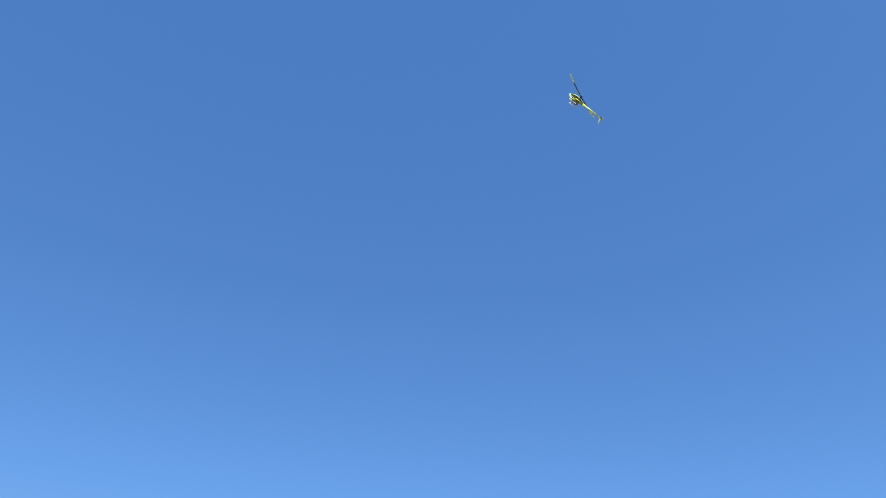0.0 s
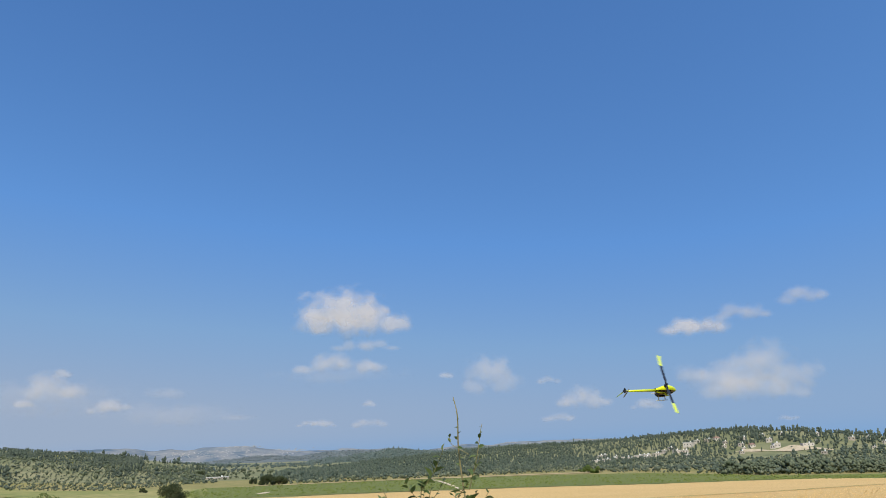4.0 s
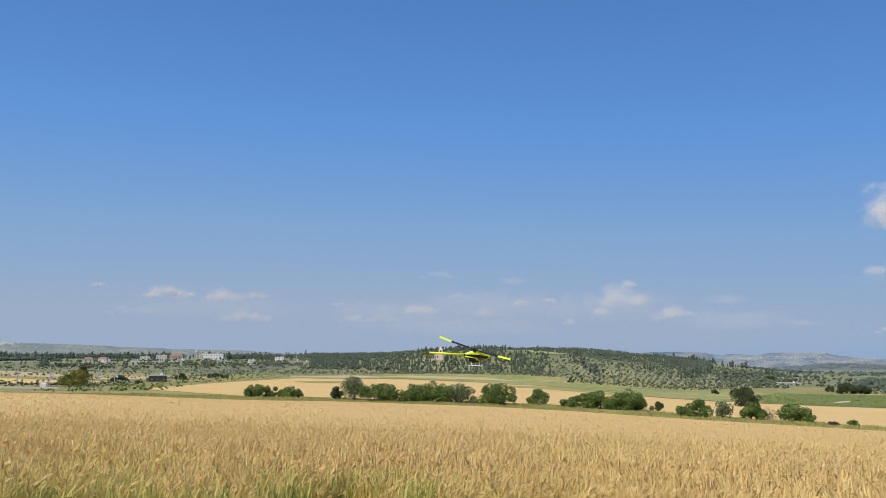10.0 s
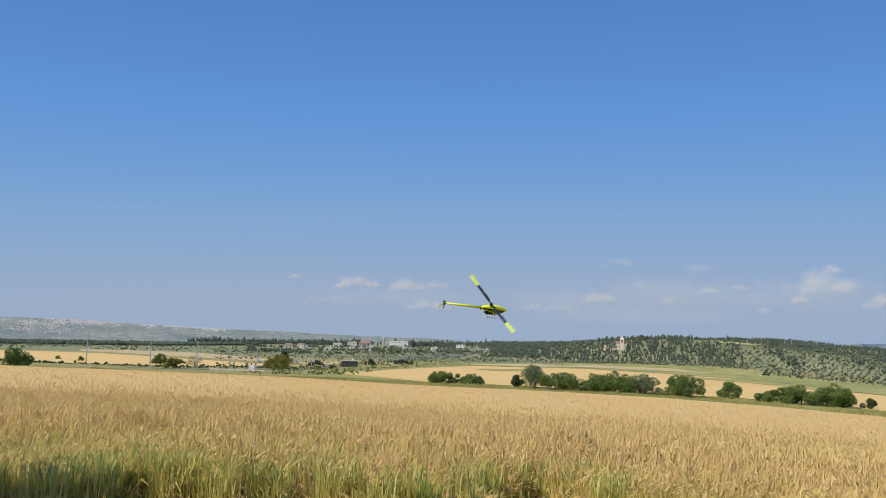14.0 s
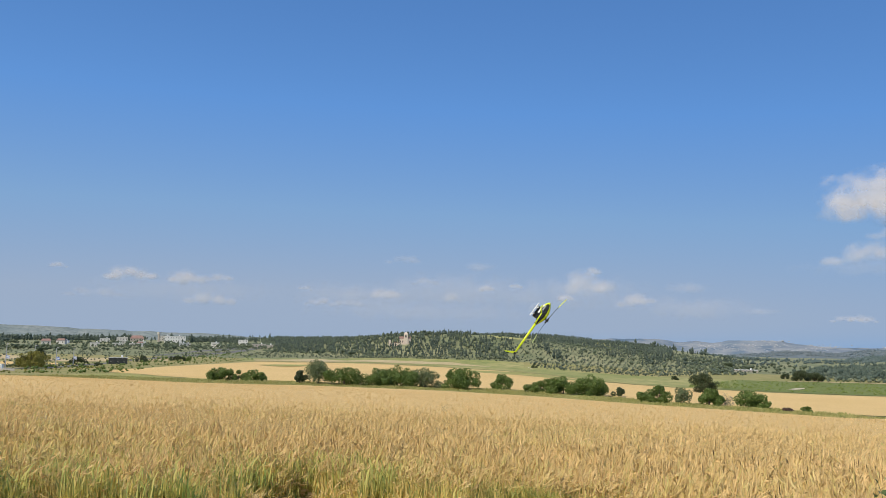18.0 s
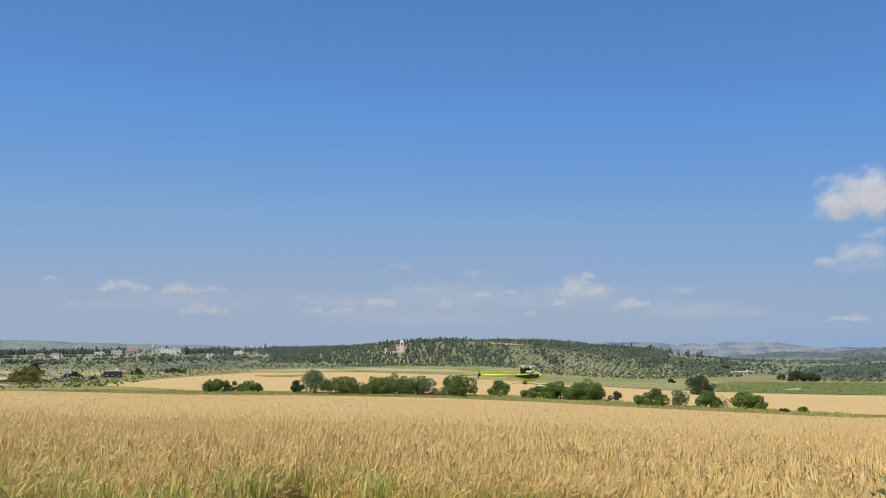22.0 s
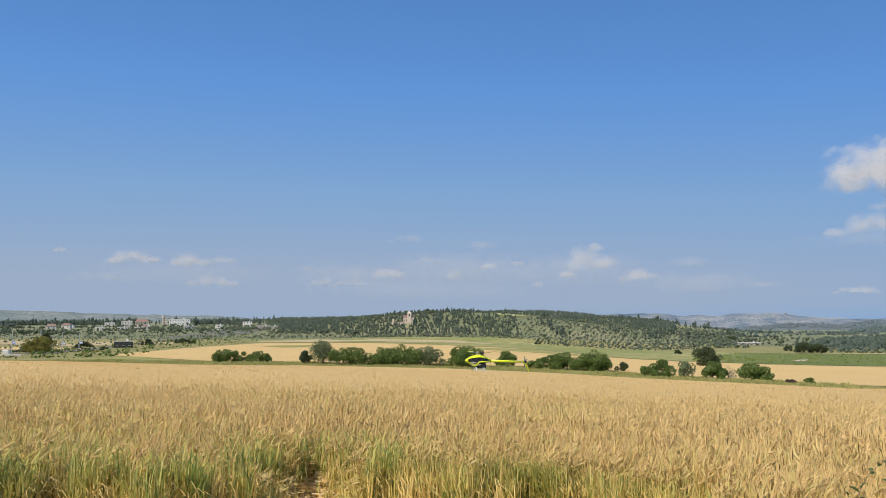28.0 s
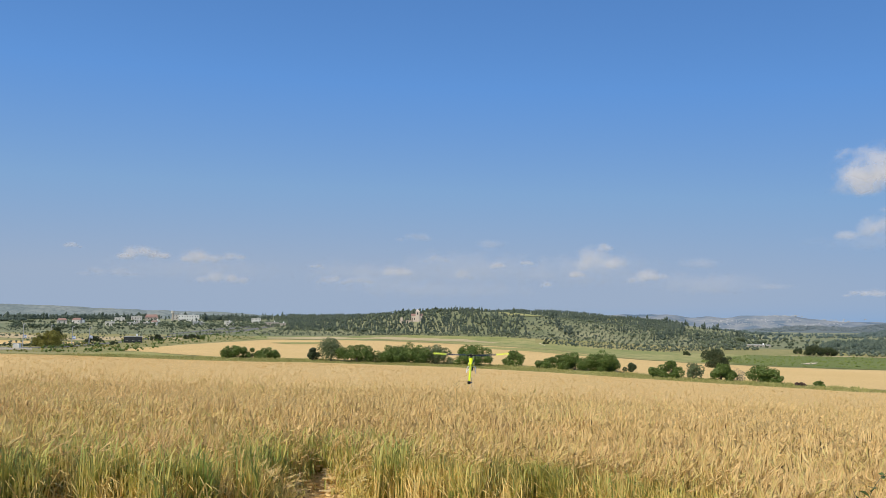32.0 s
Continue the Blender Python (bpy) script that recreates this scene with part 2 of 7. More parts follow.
def terrain(x, y):
    """Height of the bare ground."""
    x, y = np.asarray(x, float), np.asarray(y, float)
    yy = np.maximum(y, -25)
    slope = 2.27 + 0.0118 * x + 0.056 * yy + 1.4 * bell(x, y, 60, 190, 70, 90)
    valley = np.maximum(18 + 0.022 * np.minimum(x, 0), 4.0) + 0 * y
    z = EYE - smooth_min(slope, valley, 3.0)
    for cx, cy, sx, sy, h in HILLS:
        z = z + h * bell(x, y, cx, cy, sx, sy)
    r = np.hypot(x, y + 1.0)
    bank = np.clip((7.5 - r) / 4.5, 0, 1)
    bank = bank * bank * (3 - 2 * bank)
    return z * (1 - bank) + bank * (-0.01 * r)

az_steps = np.radians(np.concatenate([np.arange(-75, 70, 0.5), np.arange(70, 285, 5.0)]))
rings = np.concatenate([[0.0], np.geomspace(0.7, 90, 50), np.arange(95, 700, 5.5), np.geomspace(705, 4900, 75)])
A, D = np.meshgrid(az_steps, rings, indexing="ij")
GX, GY = D * np.sin(A), D * np.cos(A)
GZ = terrain(GX, GY) - 0.05
na, nd = A.shape
i, j = np.meshgrid(np.arange(na), np.arange(nd - 1), indexing="ij")
i2 = (i + 1) % na
quads = np.stack([i * nd + j, i2 * nd + j, i2 * nd + j + 1, i * nd + j + 1], 2).reshape(-1, 4)
hillside = (D[:, :-1] > 640).ravel()
ground = raw("ground", np.stack([GX, GY, GZ], 2).reshape(-1, 3), quads[:, ::-1], [GROUND, SCRUB], hillside, smooth=True)
tagged(ground, "dry grassy valley ground with scrubby hillsides", "ground", kind="structure")


def strip(name, rows, mat, lift, label, category="field", steps=14, kind="structure"):
    """A strip of land draped on the ground. rows: bearing, near and far edge in metres."""
    rows = np.array(rows, float)
    az = np.arange(rows[0, 0], rows[-1, 0] + 0.2, 0.4)
    near, far = np.interp(az, rows[:, 0], rows[:, 1]), np.interp(az, rows[:, 0], rows[:, 2])
    wob = np.array([noise.noise((a * 0.6, lift * 10, 3.1)) for a in az]) * (0.012 if steps > 6 else 0.006)
    u = np.linspace(0, 1, steps)
    d = (near * (1 + wob))[:, None] * (1 - u) + (far * (1 + wob[::-1]))[:, None] * u
    x, y = d * np.sin(np.radians(az))[:, None], d * np.cos(np.radians(az))[:, None]
    z = terrain(x, y) + lift
    n = len(az)
    i, j = np.meshgrid(np.arange(n - 1), np.arange(steps - 1), indexing="ij")
    q = np.stack([i * steps + j, (i + 1) * steps + j, (i + 1) * steps + j + 1, i * steps + j + 1], 2).reshape(-1, 4)
    return tagged(raw(name, np.stack([x, y, z], 2).reshape(-1, 3), q[:, ::-1], mat, smooth=True), label, category, kind=kind)


strip("field_valley", [(-39, 378, 384), (-33, 330, 483), (-28.8, 325, 568), (-20.3, 320, 590), (-9.2, 312, 524), (-3.4, 300, 425), (2.5, 265, 385), (8, 252, 367), (13.3, 232, 362), (25, 238, 367), (38, 180, 372), (49.5, 200, 402), (62, 240, 372)],
      WHEAT_FAR, 0.12, "ripe golden wheat field on the valley floor", steps=30)
strip("field_meadow", [(-30, 578, 640), (-20, 600, 655), (-11, 545, 645), (-8.8, 600, 640)], MEADOW, 0.1, "pale green meadow below a wooded hill", steps=20)
strip("field_rough", [(-12, 552, 556), (-9, 532, 598), (-8, 522, 632), (-3, 432, 560), (2.5, 392, 530), (5.2, 384, 521), (6.4, 410, 500)], MEADOW, 0.1, "rough pale green grazing land below the hill", steps=20)
strip("field_green", [(2.6, 392, 396), (4.6, 385, 440), (6, 380, 512), (8, 374, 510), (13, 370, 512), (25, 372, 525), (38, 377, 518), (46, 395, 440), (55, 380, 448), (62, 380, 430)],
      GREEN_FIELD, 0.1, "green vineyard and crop field below the hills", steps=20)
strip("field_bank", [(-14, 500, 524), (-9.2, 470, 522), (-5, 425, 446), (-3.4, 410, 428)], VERGE, 0.2, "green bank between two fields")
strip("field_pale", [(-24, 615, 618), (-20, 612, 640), (-14, 600, 622), (-11, 590, 592)], PALE_FIELD, 0.2, "pale mown field strip")
strip("field_stubble", [(-29, 590, 610), (-25, 598, 640), (-22, 612, 625)], PALE_FIELD, 0.22, "pale stubble field strip")
strip("field_crest", [(8, 508, 510), (9.5, 510, 519), (13, 513, 522), (20, 524, 534), (25, 527, 545), (33, 545, 562), (35, 560, 562)], PALE_FIELD, 0.2, "pale field strip at the foot of the hill")
strip("field_road_side", [(-64, 430, 640), (-56, 420, 610), (-50, 425, 530), (-45, 440, 480), (-41, 455, 470)], WHEAT_FAR, 0.12, "golden field beyond the road")
strip("field_upper", [(-57, 660, 705), (-50, 575, 690), (-44, 510, 580), (-41, 500, 520)], PALE_FIELD, 0.1, "pale field beyond the road")
strip("field_small", [(-41, 500, 560), (-38, 520, 580), (-35, 540, 570)], PALE_FIELD, 0.12, "small tan field among scrub")
strip("verge", [(-64, 150, 175), (-52, 203, 240), (-43, 268, 330), (-38, 240, 372), (-34, 224, 330), (-26, 261, 326), (-15, 257, 320), (-7.6, 238, 310), (0.5, 194, 272), (8, 167, 258), (13, 141, 238), (16, 165, 205), (18, 180, 181)],
      VERGE, 0.06, "rough green grass verge behind the wheat", "grass")
strip("ditch", [(30.5, 216, 218), (34, 198, 202), (38, 180, 184), (46, 180, 184), (62, 250, 256)], VERGE, 0.95, "weedy ditch line across the wheat", "grass", steps=4)
strip("dirt_track_a", [(9.5, 398, 399), (9.9, 398, 408), (10.3, 400, 418), (10.7, 416, 418)], TRACK, 0.3, "pale dirt track through the green field", "track")
strip("dirt_track_b", [(22.3, 500, 512), (22.7, 478, 498), (23.1, 452, 474), (23.5, 424, 446), (23.9, 394, 416), (24.3, 372, 386)], TRACK, 0.3, "pale dirt track through the green field", "track")
strip("dirt_track_c", [(-8.48, 600, 606), (-8.4, 588, 612), (-8.26, 575, 604), (-8.18, 574, 578)], TRACK, 0.3, "pale dirt track up to the hill", "track")
strip("bare_bank", [(43.8, 846, 849), (44.6, 842, 856), (46.4, 836, 848), (47.6, 836, 866), (49.0, 834, 850), (50, 832, 834)], BARE, 0.5, "bare tan earth bank below hill houses", "bank")
strip("hill_clearing", [(-11.6, 770, 776), (-10.8, 752, 800), (-9.2, 756, 808), (-8.0, 775, 802), (-7.4, 790, 794)], CLEARING, 0.5, "sunny yellow-green clearing near the top of a hill", "grass")
strip("field_wedge", [(-28.8, 500, 503), (-27.2, 486, 520), (-25.4, 498, 530), (-24.2, 532, 538)], VERGE, 0.3, "green wedge between two wheat fields", "grass")
strip("foreground", [(-70, 3.0, 13.2), (-20, 3.0, 13.0), (-5, 3.0, 12.2), (6, 3.0, 9.4), (64, 3.0, 9.4)], BANK, 0.015, "dry straw-littered soil at the edge of the wheat", "ground", steps=24)

# ---- the wheat field ----
rng = np.random.default_rng(7)
FIELD_FAR = np.array([(-66, 140), (-61, 150), (-52, 203), (-43, 268), (-34, 224), (-26, 261), (-15, 257), (-7.6, 238), (0.5, 194), (8, 167), (13, 141), (16, 165), (18, 182), (25, 244), (38, 183), (46, 184), (62, 256)], float)
PATH_AZ = -26.4        # a trodden path that leads into the wheat


def field_near(az):
    s = np.clip((az + 6) / 12, 0, 1)
    return 11.6 - 3.5 * s * s * (3 - 2 * s) + 0.35 * np.sin(az * 0.21) + 0.3 * np.sin(az * 0.57 + 1.0) + 0.15 * np.sin(az * 1.7)


def path_gap(x, y, half=0.28, soft=0.35):
    """0 in the trodden path, 1 in the standing wheat."""
    d = np.hypot(x, y)
    az = np.degrees(np.arctan2(x, y))
    centre = PATH_AZ + 1.2 * np.clip((d - 12) / 8, 0, 1.2)
    side = np.abs(np.radians(az - centre)) * d
    return np.clip((side - half) / soft + np.clip((d - 12.6) / 1.4, 0, 2), 0, 1)


az = np.radians(np.arange(-66, 62.1, 0.4))
near, far = field_near(np.degrees(az)) + 0.7, np.interp(np.degrees(az), FIELD_FAR[:, 0], FIELD_FAR[:, 1])
u = np.linspace(0, 1, 110)
d = near[:, None] * (far / near)[:, None] ** u
x, y = d * np.sin(az)[:, None], d * np.cos(az)[:, None]
top = np.clip((d - 30) / 60, 0, 1) * 0.22 + 0.62
z = terrain(x, y) + top * (0.04 + 0.96 * path_gap(x, y, 0.36, 0.5)) * np.clip((d - near[:, None]) / 1.2 + 0.02, 0, 1)
n, k = d.shape
i, j = np.meshgrid(np.arange(n - 1), np.arange(k - 1), indexing="ij")
q = np.stack([i * k + j, (i + 1) * k + j, (i + 1) * k + j + 1, i * k + j + 1], 2).reshape(-1, 4)
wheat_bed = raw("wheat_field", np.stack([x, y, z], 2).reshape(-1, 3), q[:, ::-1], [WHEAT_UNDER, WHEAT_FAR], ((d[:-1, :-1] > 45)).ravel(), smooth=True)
tagged(wheat_bed, "ripe golden wheat field sloping down to the trees", "field", kind="stuff")


def ribbon(points, width, side):
    """A narrow leaf or straw along points: vertices and triangles."""
    pts = np.array(points, float)
    s = np.array(side, float)
    w = np.linspace(1, 0.35, len(pts))[:, None] * width / 2
    v = np.concatenate([pts - s * w, pts + s * w])
    m = len(pts)
    f = []
    for a in range(m - 1):
        f += [(a, a + 1, m + a + 1), (a, m + a + 1, m + a)]
    return v, np.array(f)


def spindle(base, tip, r):
    """A slim four-sided ear."""
    b, t = np.array(base, float), np.array(tip, float)
    mid = b * 0.6 + t * 0.4
    ax = (t - b) / np.linalg.norm(t - b)
    p = np.cross(ax, (0.3, 1, 0.2))
    p /= np.linalg.norm(p)
    o = np.cross(ax, p)
    v = np.array([b, mid + p * r, mid + o * r, mid - p * r, mid - o * r, t])
    return v, np.array([(0, 2, 1), (0, 3, 2), (0, 4, 3), (0, 1, 4), (5, 1, 2), (5, 2, 3), (5, 3, 4), (5, 4, 1)])


def joined(pieces):
    v, f, m, base = [], [], [], 0
    for (pv, pf), mi in pieces:
        v.append(pv)
        f.append(pf + base)
        m += [mi] * len(pf)
        base += len(pv)
    return np.concatenate(v), np.concatenate(f), np.array(m)


def wheat_plant(r, detail):
    """One stalk of wheat: straw, leaves, a nodding ear and its awns. Materials 0 stalk, 1 ear, 2 leaf. detail 3 near to 0 far."""
    lean = r.uniform(-0.08, 0.10)
    bow = r.random() ** (1.4 if detail > 2 else 0.7)
    top = np.array([lean, r.uniform(-0.06, 0.06), 0.80])
    tip = top + np.array([0.025 + 0.095 * bow, r.uniform(-0.05, 0.05), 0.14 - 0.12 * bow])
    pieces = []
    if detail == 0:
        s = np.array([0.016, 0.016, 0])
        return joined([((np.array([top * 0.9, (top + tip) / 2 + s, tip, (top + tip) / 2 - s]), np.array([(0, 1, 2), (0, 2, 3)])), 1)])
    if detail == 3:
        pieces.append((ribbon([(0, 0, 0), (lean * 0.3, 0, 0.45), top], 0.014, (0.5, 1, 0)), 0))
    else:
        pieces.append((ribbon([(lean * 0.6, 0, 0.66), top], 0.010, (0.5, 1, 0)), 1 if detail == 1 else 0))
    for k in range((0, 0, 0, 3)[detail]):
        a = r.uniform(0, 2 * math.pi)
        c, s, h, reach = math.cos(a), math.sin(a), r.uniform(0.10, 0.50), r.uniform(0.10, 0.22)
        pieces.append((ribbon([(0, 0, h), (c * reach * 0.5, s * reach * 0.5, h + 0.17), (c * reach, s * reach, h + r.uniform(0.02, 0.17))], 0.021, (-s, c, 0)), 2))
    if detail == 3:
        pieces.append((spindle(top, tip, 0.0085), 1))
    else:
        m = (top + tip) / 2
        pieces.append(((np.array([top, m + (0.0, 0.017, 0.0), m + (0.006, -0.010, 0.014), tip]), np.array([(0, 1, 2), (1, 3, 2), (0, 2, 3)])), 1))
    if detail == 2:      # a second, lower ear of the same tuft
        o, q = np.array([r.uniform(-0.12, 0.12), r.uniform(-0.12, 0.12), r.uniform(-0.12, 0.02)]), r.uniform(0, 6.28)
        t2 = np.array([math.cos(q) * 0.09, math.sin(q) * 0.09, r.uniform(0.0, 0.1)])
        b2 = top + o
        m2 = b2 + t2 * 0.5
        pieces.append(((np.array([b2, m2 + (0.0, 0.016, 0.0), m2 + (0.006, -0.009, 0.014), b2 + t2]), np.array([(0, 1, 2), (1, 3, 2), (0, 2, 3)])), 1))
    for k in range((0, 1, 3, 5)[detail]):
        b = top + (tip - top) * r.uniform(0.2, 1.0)
        e = tip + (tip - top) * r.uniform(0.4, 0.9) + np.array([r.uniform(-0.035, 0.035), r.uniform(-0.035, 0.035), r.uniform(-0.03, 0.02)])
        pieces.append(((np.array([b, b + (0, 0.009, 0.004), e]), np.array([(0, 1, 2)])), 1))
    return joined(pieces)


def wheat_zone(name, d0, d1, density, detail, grow, label, edge=None):
    """Standing wheat between two distances; edge limits it to a depth behind (or from) the field's near side."""
    r = random.Random(int(d0))
    total = int(0.5 * radians(126) * (d1 * d1 - d0 * d0) * density)
    a = rng.uniform(-65, 61, total)
    dd = np.sqrt(rng.uniform(d0 * d0, d1 * d1, total))
    a_r = np.radians(a)
    x, y = dd * np.sin(a_r), dd * np.cos(a_r)
    tread = path_gap(x, y)
    keep = (dd < np.interp(a, FIELD_FAR[:, 0], FIELD_FAR[:, 1]) - 2) & (dd > field_near(a) + rng.uniform(-0.15, 0.3, total)) & (rng.random(total) < tread * 1.1 + 0.02)
    if detail == 3:
        keep &= rng.random(total) < np.clip(0.4 + (dd - field_near(a)) / 0.8, 0.3, 1)
    if edge:
        keep &= (dd - field_near(a) >= edge[0]) & (dd - field_near(a) < edge[1])
    x, y = x[keep], y[keep]
    z = terrain(x, y) - 0.02
    h = rng.normal(1.0, 0.09, len(x)) * (0.4 + 0.6 * path_gap(x, y, 0.3, 1.3))
    patch = np.array([noise.noise((px * 0.35, py * 0.35, 4.0)) for px, py in zip(x, y)])
    clump = np.array([noise.noise((px * 1.3, py * 1.3, 9.0)) for px, py in zip(x, y)])
    h *= (1 + 0.10 * patch) * (1 + 0.24 * clump)
    h *= 1 + 0.25 * np.clip((60 - np.hypot(x, y)) / 35, 0, 1)
    if detail == 3:
        front = np.hypot(x, y) - field_near(np.degrees(np.arctan2(x, y)))
        h *= np.clip(rng.uniform(0.72, 1.2, len(x)) + 0.5 * front, 0.7, 1.0)
    back, bearing = np.hypot(x, y) - field_near(np.degrees(np.arctan2(x, y))), np.degrees(np.arctan2(x, y))
    weak = np.clip((3.2 - back) / 2.4, 0, 1) * np.clip(0.35 - (bearing + 6) / 25, 0.25, 1)
    thin = rng.random(len(x)) < (0.72 + 0.75 * clump) * (1 - 0.36 * weak)
    if detail > 1:       # weaker wheat where green tufts crowd it
        tuft = np.array([noise.noise((px * 1.9, py * 1.9, 21.0)) for px, py in zip(x, y)])
        side, ahead = np.degrees(np.arctan2(x, y)), np.hypot(x, y)
        h *= 1 - 0.22 * np.clip(tuft * 3 + 0.3, 0, 1) * np.clip((4 - ahead + field_near(side)) / 2, 0, 1) * np.clip(0.35 - (side + 8) / 20, 0.3, 1)
    x, y, z, h = x[thin], y[thin], z[thin], h[thin]
    yaw = rng.normal(0.3, 1.3, len(x))
    which = rng.integers(0, 10, len(x))
    az1, dist = np.degrees(np.arctan2(x, y)), np.hypot(x, y)
    late = np.array([noise.noise((px * 0.22, py * 0.22, 6.0)) for px, py in zip(x, y)])
    unripe = rng.random(len(x)) < np.clip(0.12 + 0.9 * late + 0.35 * np.clip((-az1 - 25) / 20, 0, 1) * np.clip((26 - dist) / 10, 0, 1), 0.02, 0.75) * np.clip(1.3 - dist / 60, 0, 1) * np.clip(0.75 - az1 / 40, 0.3, 1) + 0.25 * np.clip(1 - (dist - field_near(az1)) / 2, 0, 1)
    vs, fs, ms, base = [], [], [], 0
    for w in range(10):
        pv, pf, pm = wheat_plant(r, detail)
        sel = which == w
        v, f = spread(pv, pf, np.stack([x[sel], y[sel], z[sel]], 1), yaw[sel], np.full(sel.sum(), grow), h[sel])
        pm = np.where(unripe[sel][:, None] & (pm[None] == 1), 3, pm[None])
        vs.append(v)
        fs.append(f + base)
        ms.append(pm.ravel())
        base += len(v)
    ob = raw(name, np.concatenate(vs), np.concatenate(fs), [STALK, EAR, WHEAT_LEAF, GREEN_EAR], np.concatenate(ms))
    return tagged(ob, label, "wheat", kind="stuff")


STALK = material("wheat_straw_stalk", [(0.84, 0.64, 0.25), (0.74, 0.58, 0.20), (0.56, 0.50, 0.16)], 1.2, 4.0, 0.8, island=(0.78, 0.57, 0.20), through_light=0.3)
GREEN_EAR = material("unripe_ear", [(0.77, 0.60, 0.22), (0.69, 0.56, 0.19), (0.45, 0.44, 0.13)], 0.6, 3.0, 0.6, island=(0.80, 0.60, 0.27), through_light=0.28)
WHEAT_LEAF = material("wheat_leaf", [(0.20, 0.29, 0.08), (0.80, 0.62, 0.20), (0.48, 0.47, 0.13)], 0.8, 3.0, 0.8, island=(0.76, 0.56, 0.18), through_light=0.35)
wheat_zone("standing_wheat", 7.0, 16.5, 400, 3, 1.0, "standing ripe wheat with bearded ears and green lower leaves", (-0.3, 2.2))
wheat_zone("standing_wheat", 9.0, 20.0, 195, 2, 1.1, "dense standing ripe wheat with bearded ears", (2.2, 99))
wheat_zone("standing_wheat", 20.0, 42.0, 52, 1, 1.4, "standing ripe golden wheat in the middle of the field")
wheat_zone("standing_wheat", 42.0, 95.0, 7.6, 1, 2.1, "standing ripe golden wheat farther down the slope")
wheat_zone("standing_wheat", 95.0, 262.0, 2.6, 0, 2.4, "standing ripe golden wheat at the far side of the field")

# dark green leaf tufts low in the front of the wheat
TUFT = material("green_wheat_tuft", [(0.34, 0.45, 0.11), (0.60, 0.55, 0.15), (0.12, 0.21, 0.075)], 0.9, 5.0, 0.6, island=(0.74, 0.60, 0.18), through_light=0.42)
pieces = []
for k in range(6):
    a, c = k * 1.05 + 0.2, 0.45 + 0.55 * ((k * 5) % 6) / 6
    px, py, q = 0.03 * math.cos(k * 2.4), 0.03 * math.sin(k * 2.4), 0.06 + 0.03 * (k % 3)
    pieces.append((ribbon([(px, py, 0), (px + 0.3 * q * math.cos(a), py + 0.3 * q * math.sin(a), 0.6 * c), (px + q * math.cos(a), py + q * math.sin(a), 0.92 * c), (px + 2.0 * q * math.cos(a), py + 2.0 * q * math.sin(a), c)], 0.030, (-math.sin(a), math.cos(a), 0)), 0))
pv, pf, pm = joined(pieces)
spots = []
while len(spots) < 10000:
    a = rng.uniform(-65, 30) if rng.random() < 0.25 else rng.uniform(-65, -8)
    dd = field_near(a) + abs(rng.normal(0, 0.8 if a > -14 else 2.2 if rng.random() < 0.6 else 5.0)) - 0.05
    px, py = polar(a, dd)
    if noise.noise((px * 1.9, py * 1.9, 21.0)) + 0.6 * noise.noise((px * 0.45, py * 0.45, 5.0)) > rng.uniform(-0.25, 0.35) and float(path_gap(px, py, 0.33, 0.9)) > 0.6:
        spots.append((px, py, float(terrain(px, py)) - 0.02))
n = len(spots)
v, f = spread(pv, pf, np.array(spots), rng.uniform(0, 6.28, n), rng.uniform(0.7, 1.2, n), rng.uniform(0.55, 1.10, n) + 0.22 * (np.array(spots)[:, 0] < -4.2))
tagged(raw("green_tufts", v, f, TUFT), "dark green unripe leaf tufts among the wheat", "wheat", kind="stuff")

# bare yellow stalks and dry leaves along the front of the wheat
DRY_LEAF = material("dry_wheat_leaf", [(0.80, 0.56, 0.20), (0.66, 0.43, 0.13), (0.50, 0.40, 0.12)], 1.0, 6.0, 0.8, island=(0.86, 0.66, 0.28), through_light=0.3)
for mat, count, wide, words in ((STALK, 3600, 0.014, "bare yellow wheat stalks along the front of the field"), (DRY_LEAF, 3600, 0.026, "dry orange wheat leaves along the front of the field")):
    a = rng.uniform(-65, 58, count)
    dd = field_near(a) + rng.uniform(-0.25, 0.55, count) + 0.05
    x, y = dd * np.sin(np.radians(a)), dd * np.cos(np.radians(a))
    keep = path_gap(x, y, 0.33, 1.0) > 0.5
    x, y = x[keep], y[keep]
    n = len(x)
    pv, pf = ribbon([(0, 0, 0), (0.02, 0.01, 0.5), (0.06, 0.02, 1.0)] if wide < 0.02 else [(0, 0, 0.25), (0.04, 0, 0.62), (0.13, 0.02, 0.80), (0.22, 0.05, 0.72)], wide, (0.6, 0.8, 0))
    v, f = spread(pv, pf, np.stack([x, y, terrain(x, y) - 0.02], 1), rng.uniform(0, 6.28, n), rng.uniform(0.8, 1.3, n), rng.uniform(0.55, 1.0, n))
    tagged(raw("wheat_stalks", v, f, mat), words, "wheat", kind="stuff")

# straw on the trodden path
pv, pf = [], []
for k in range(6500):
    dd = rng.uniform(10.0, 14.6)
    a = PATH_AZ + 1.2 * np.clip((dd - 12) / 8, 0, 1.2) + rng.normal(0, 1.0)
    px, py = polar(a, dd)
    t = rng.uniform(0, 2 * math.pi)
    ln, pz = rng.uniform(0.1, 0.3), float(terrain(px, py)) + 0.62 * float(path_gap(px, py, 0.36, 0.5)) * min(1.0, max(0.02, (dd - float(field_near(a)) - 0.7) / 1.2)) + rng.uniform(0.0, 0.10)
    c, s = math.cos(t) * ln, math.sin(t) * ln
    b = len(pv)
    pv += [(px - c, py - s, pz), (px + c, py + s, pz + rng.uniform(0, 0.05)), (px + c - s * 0.10, py + s + c * 0.10, pz)]
    pf.append((b, b + 1, b + 2))
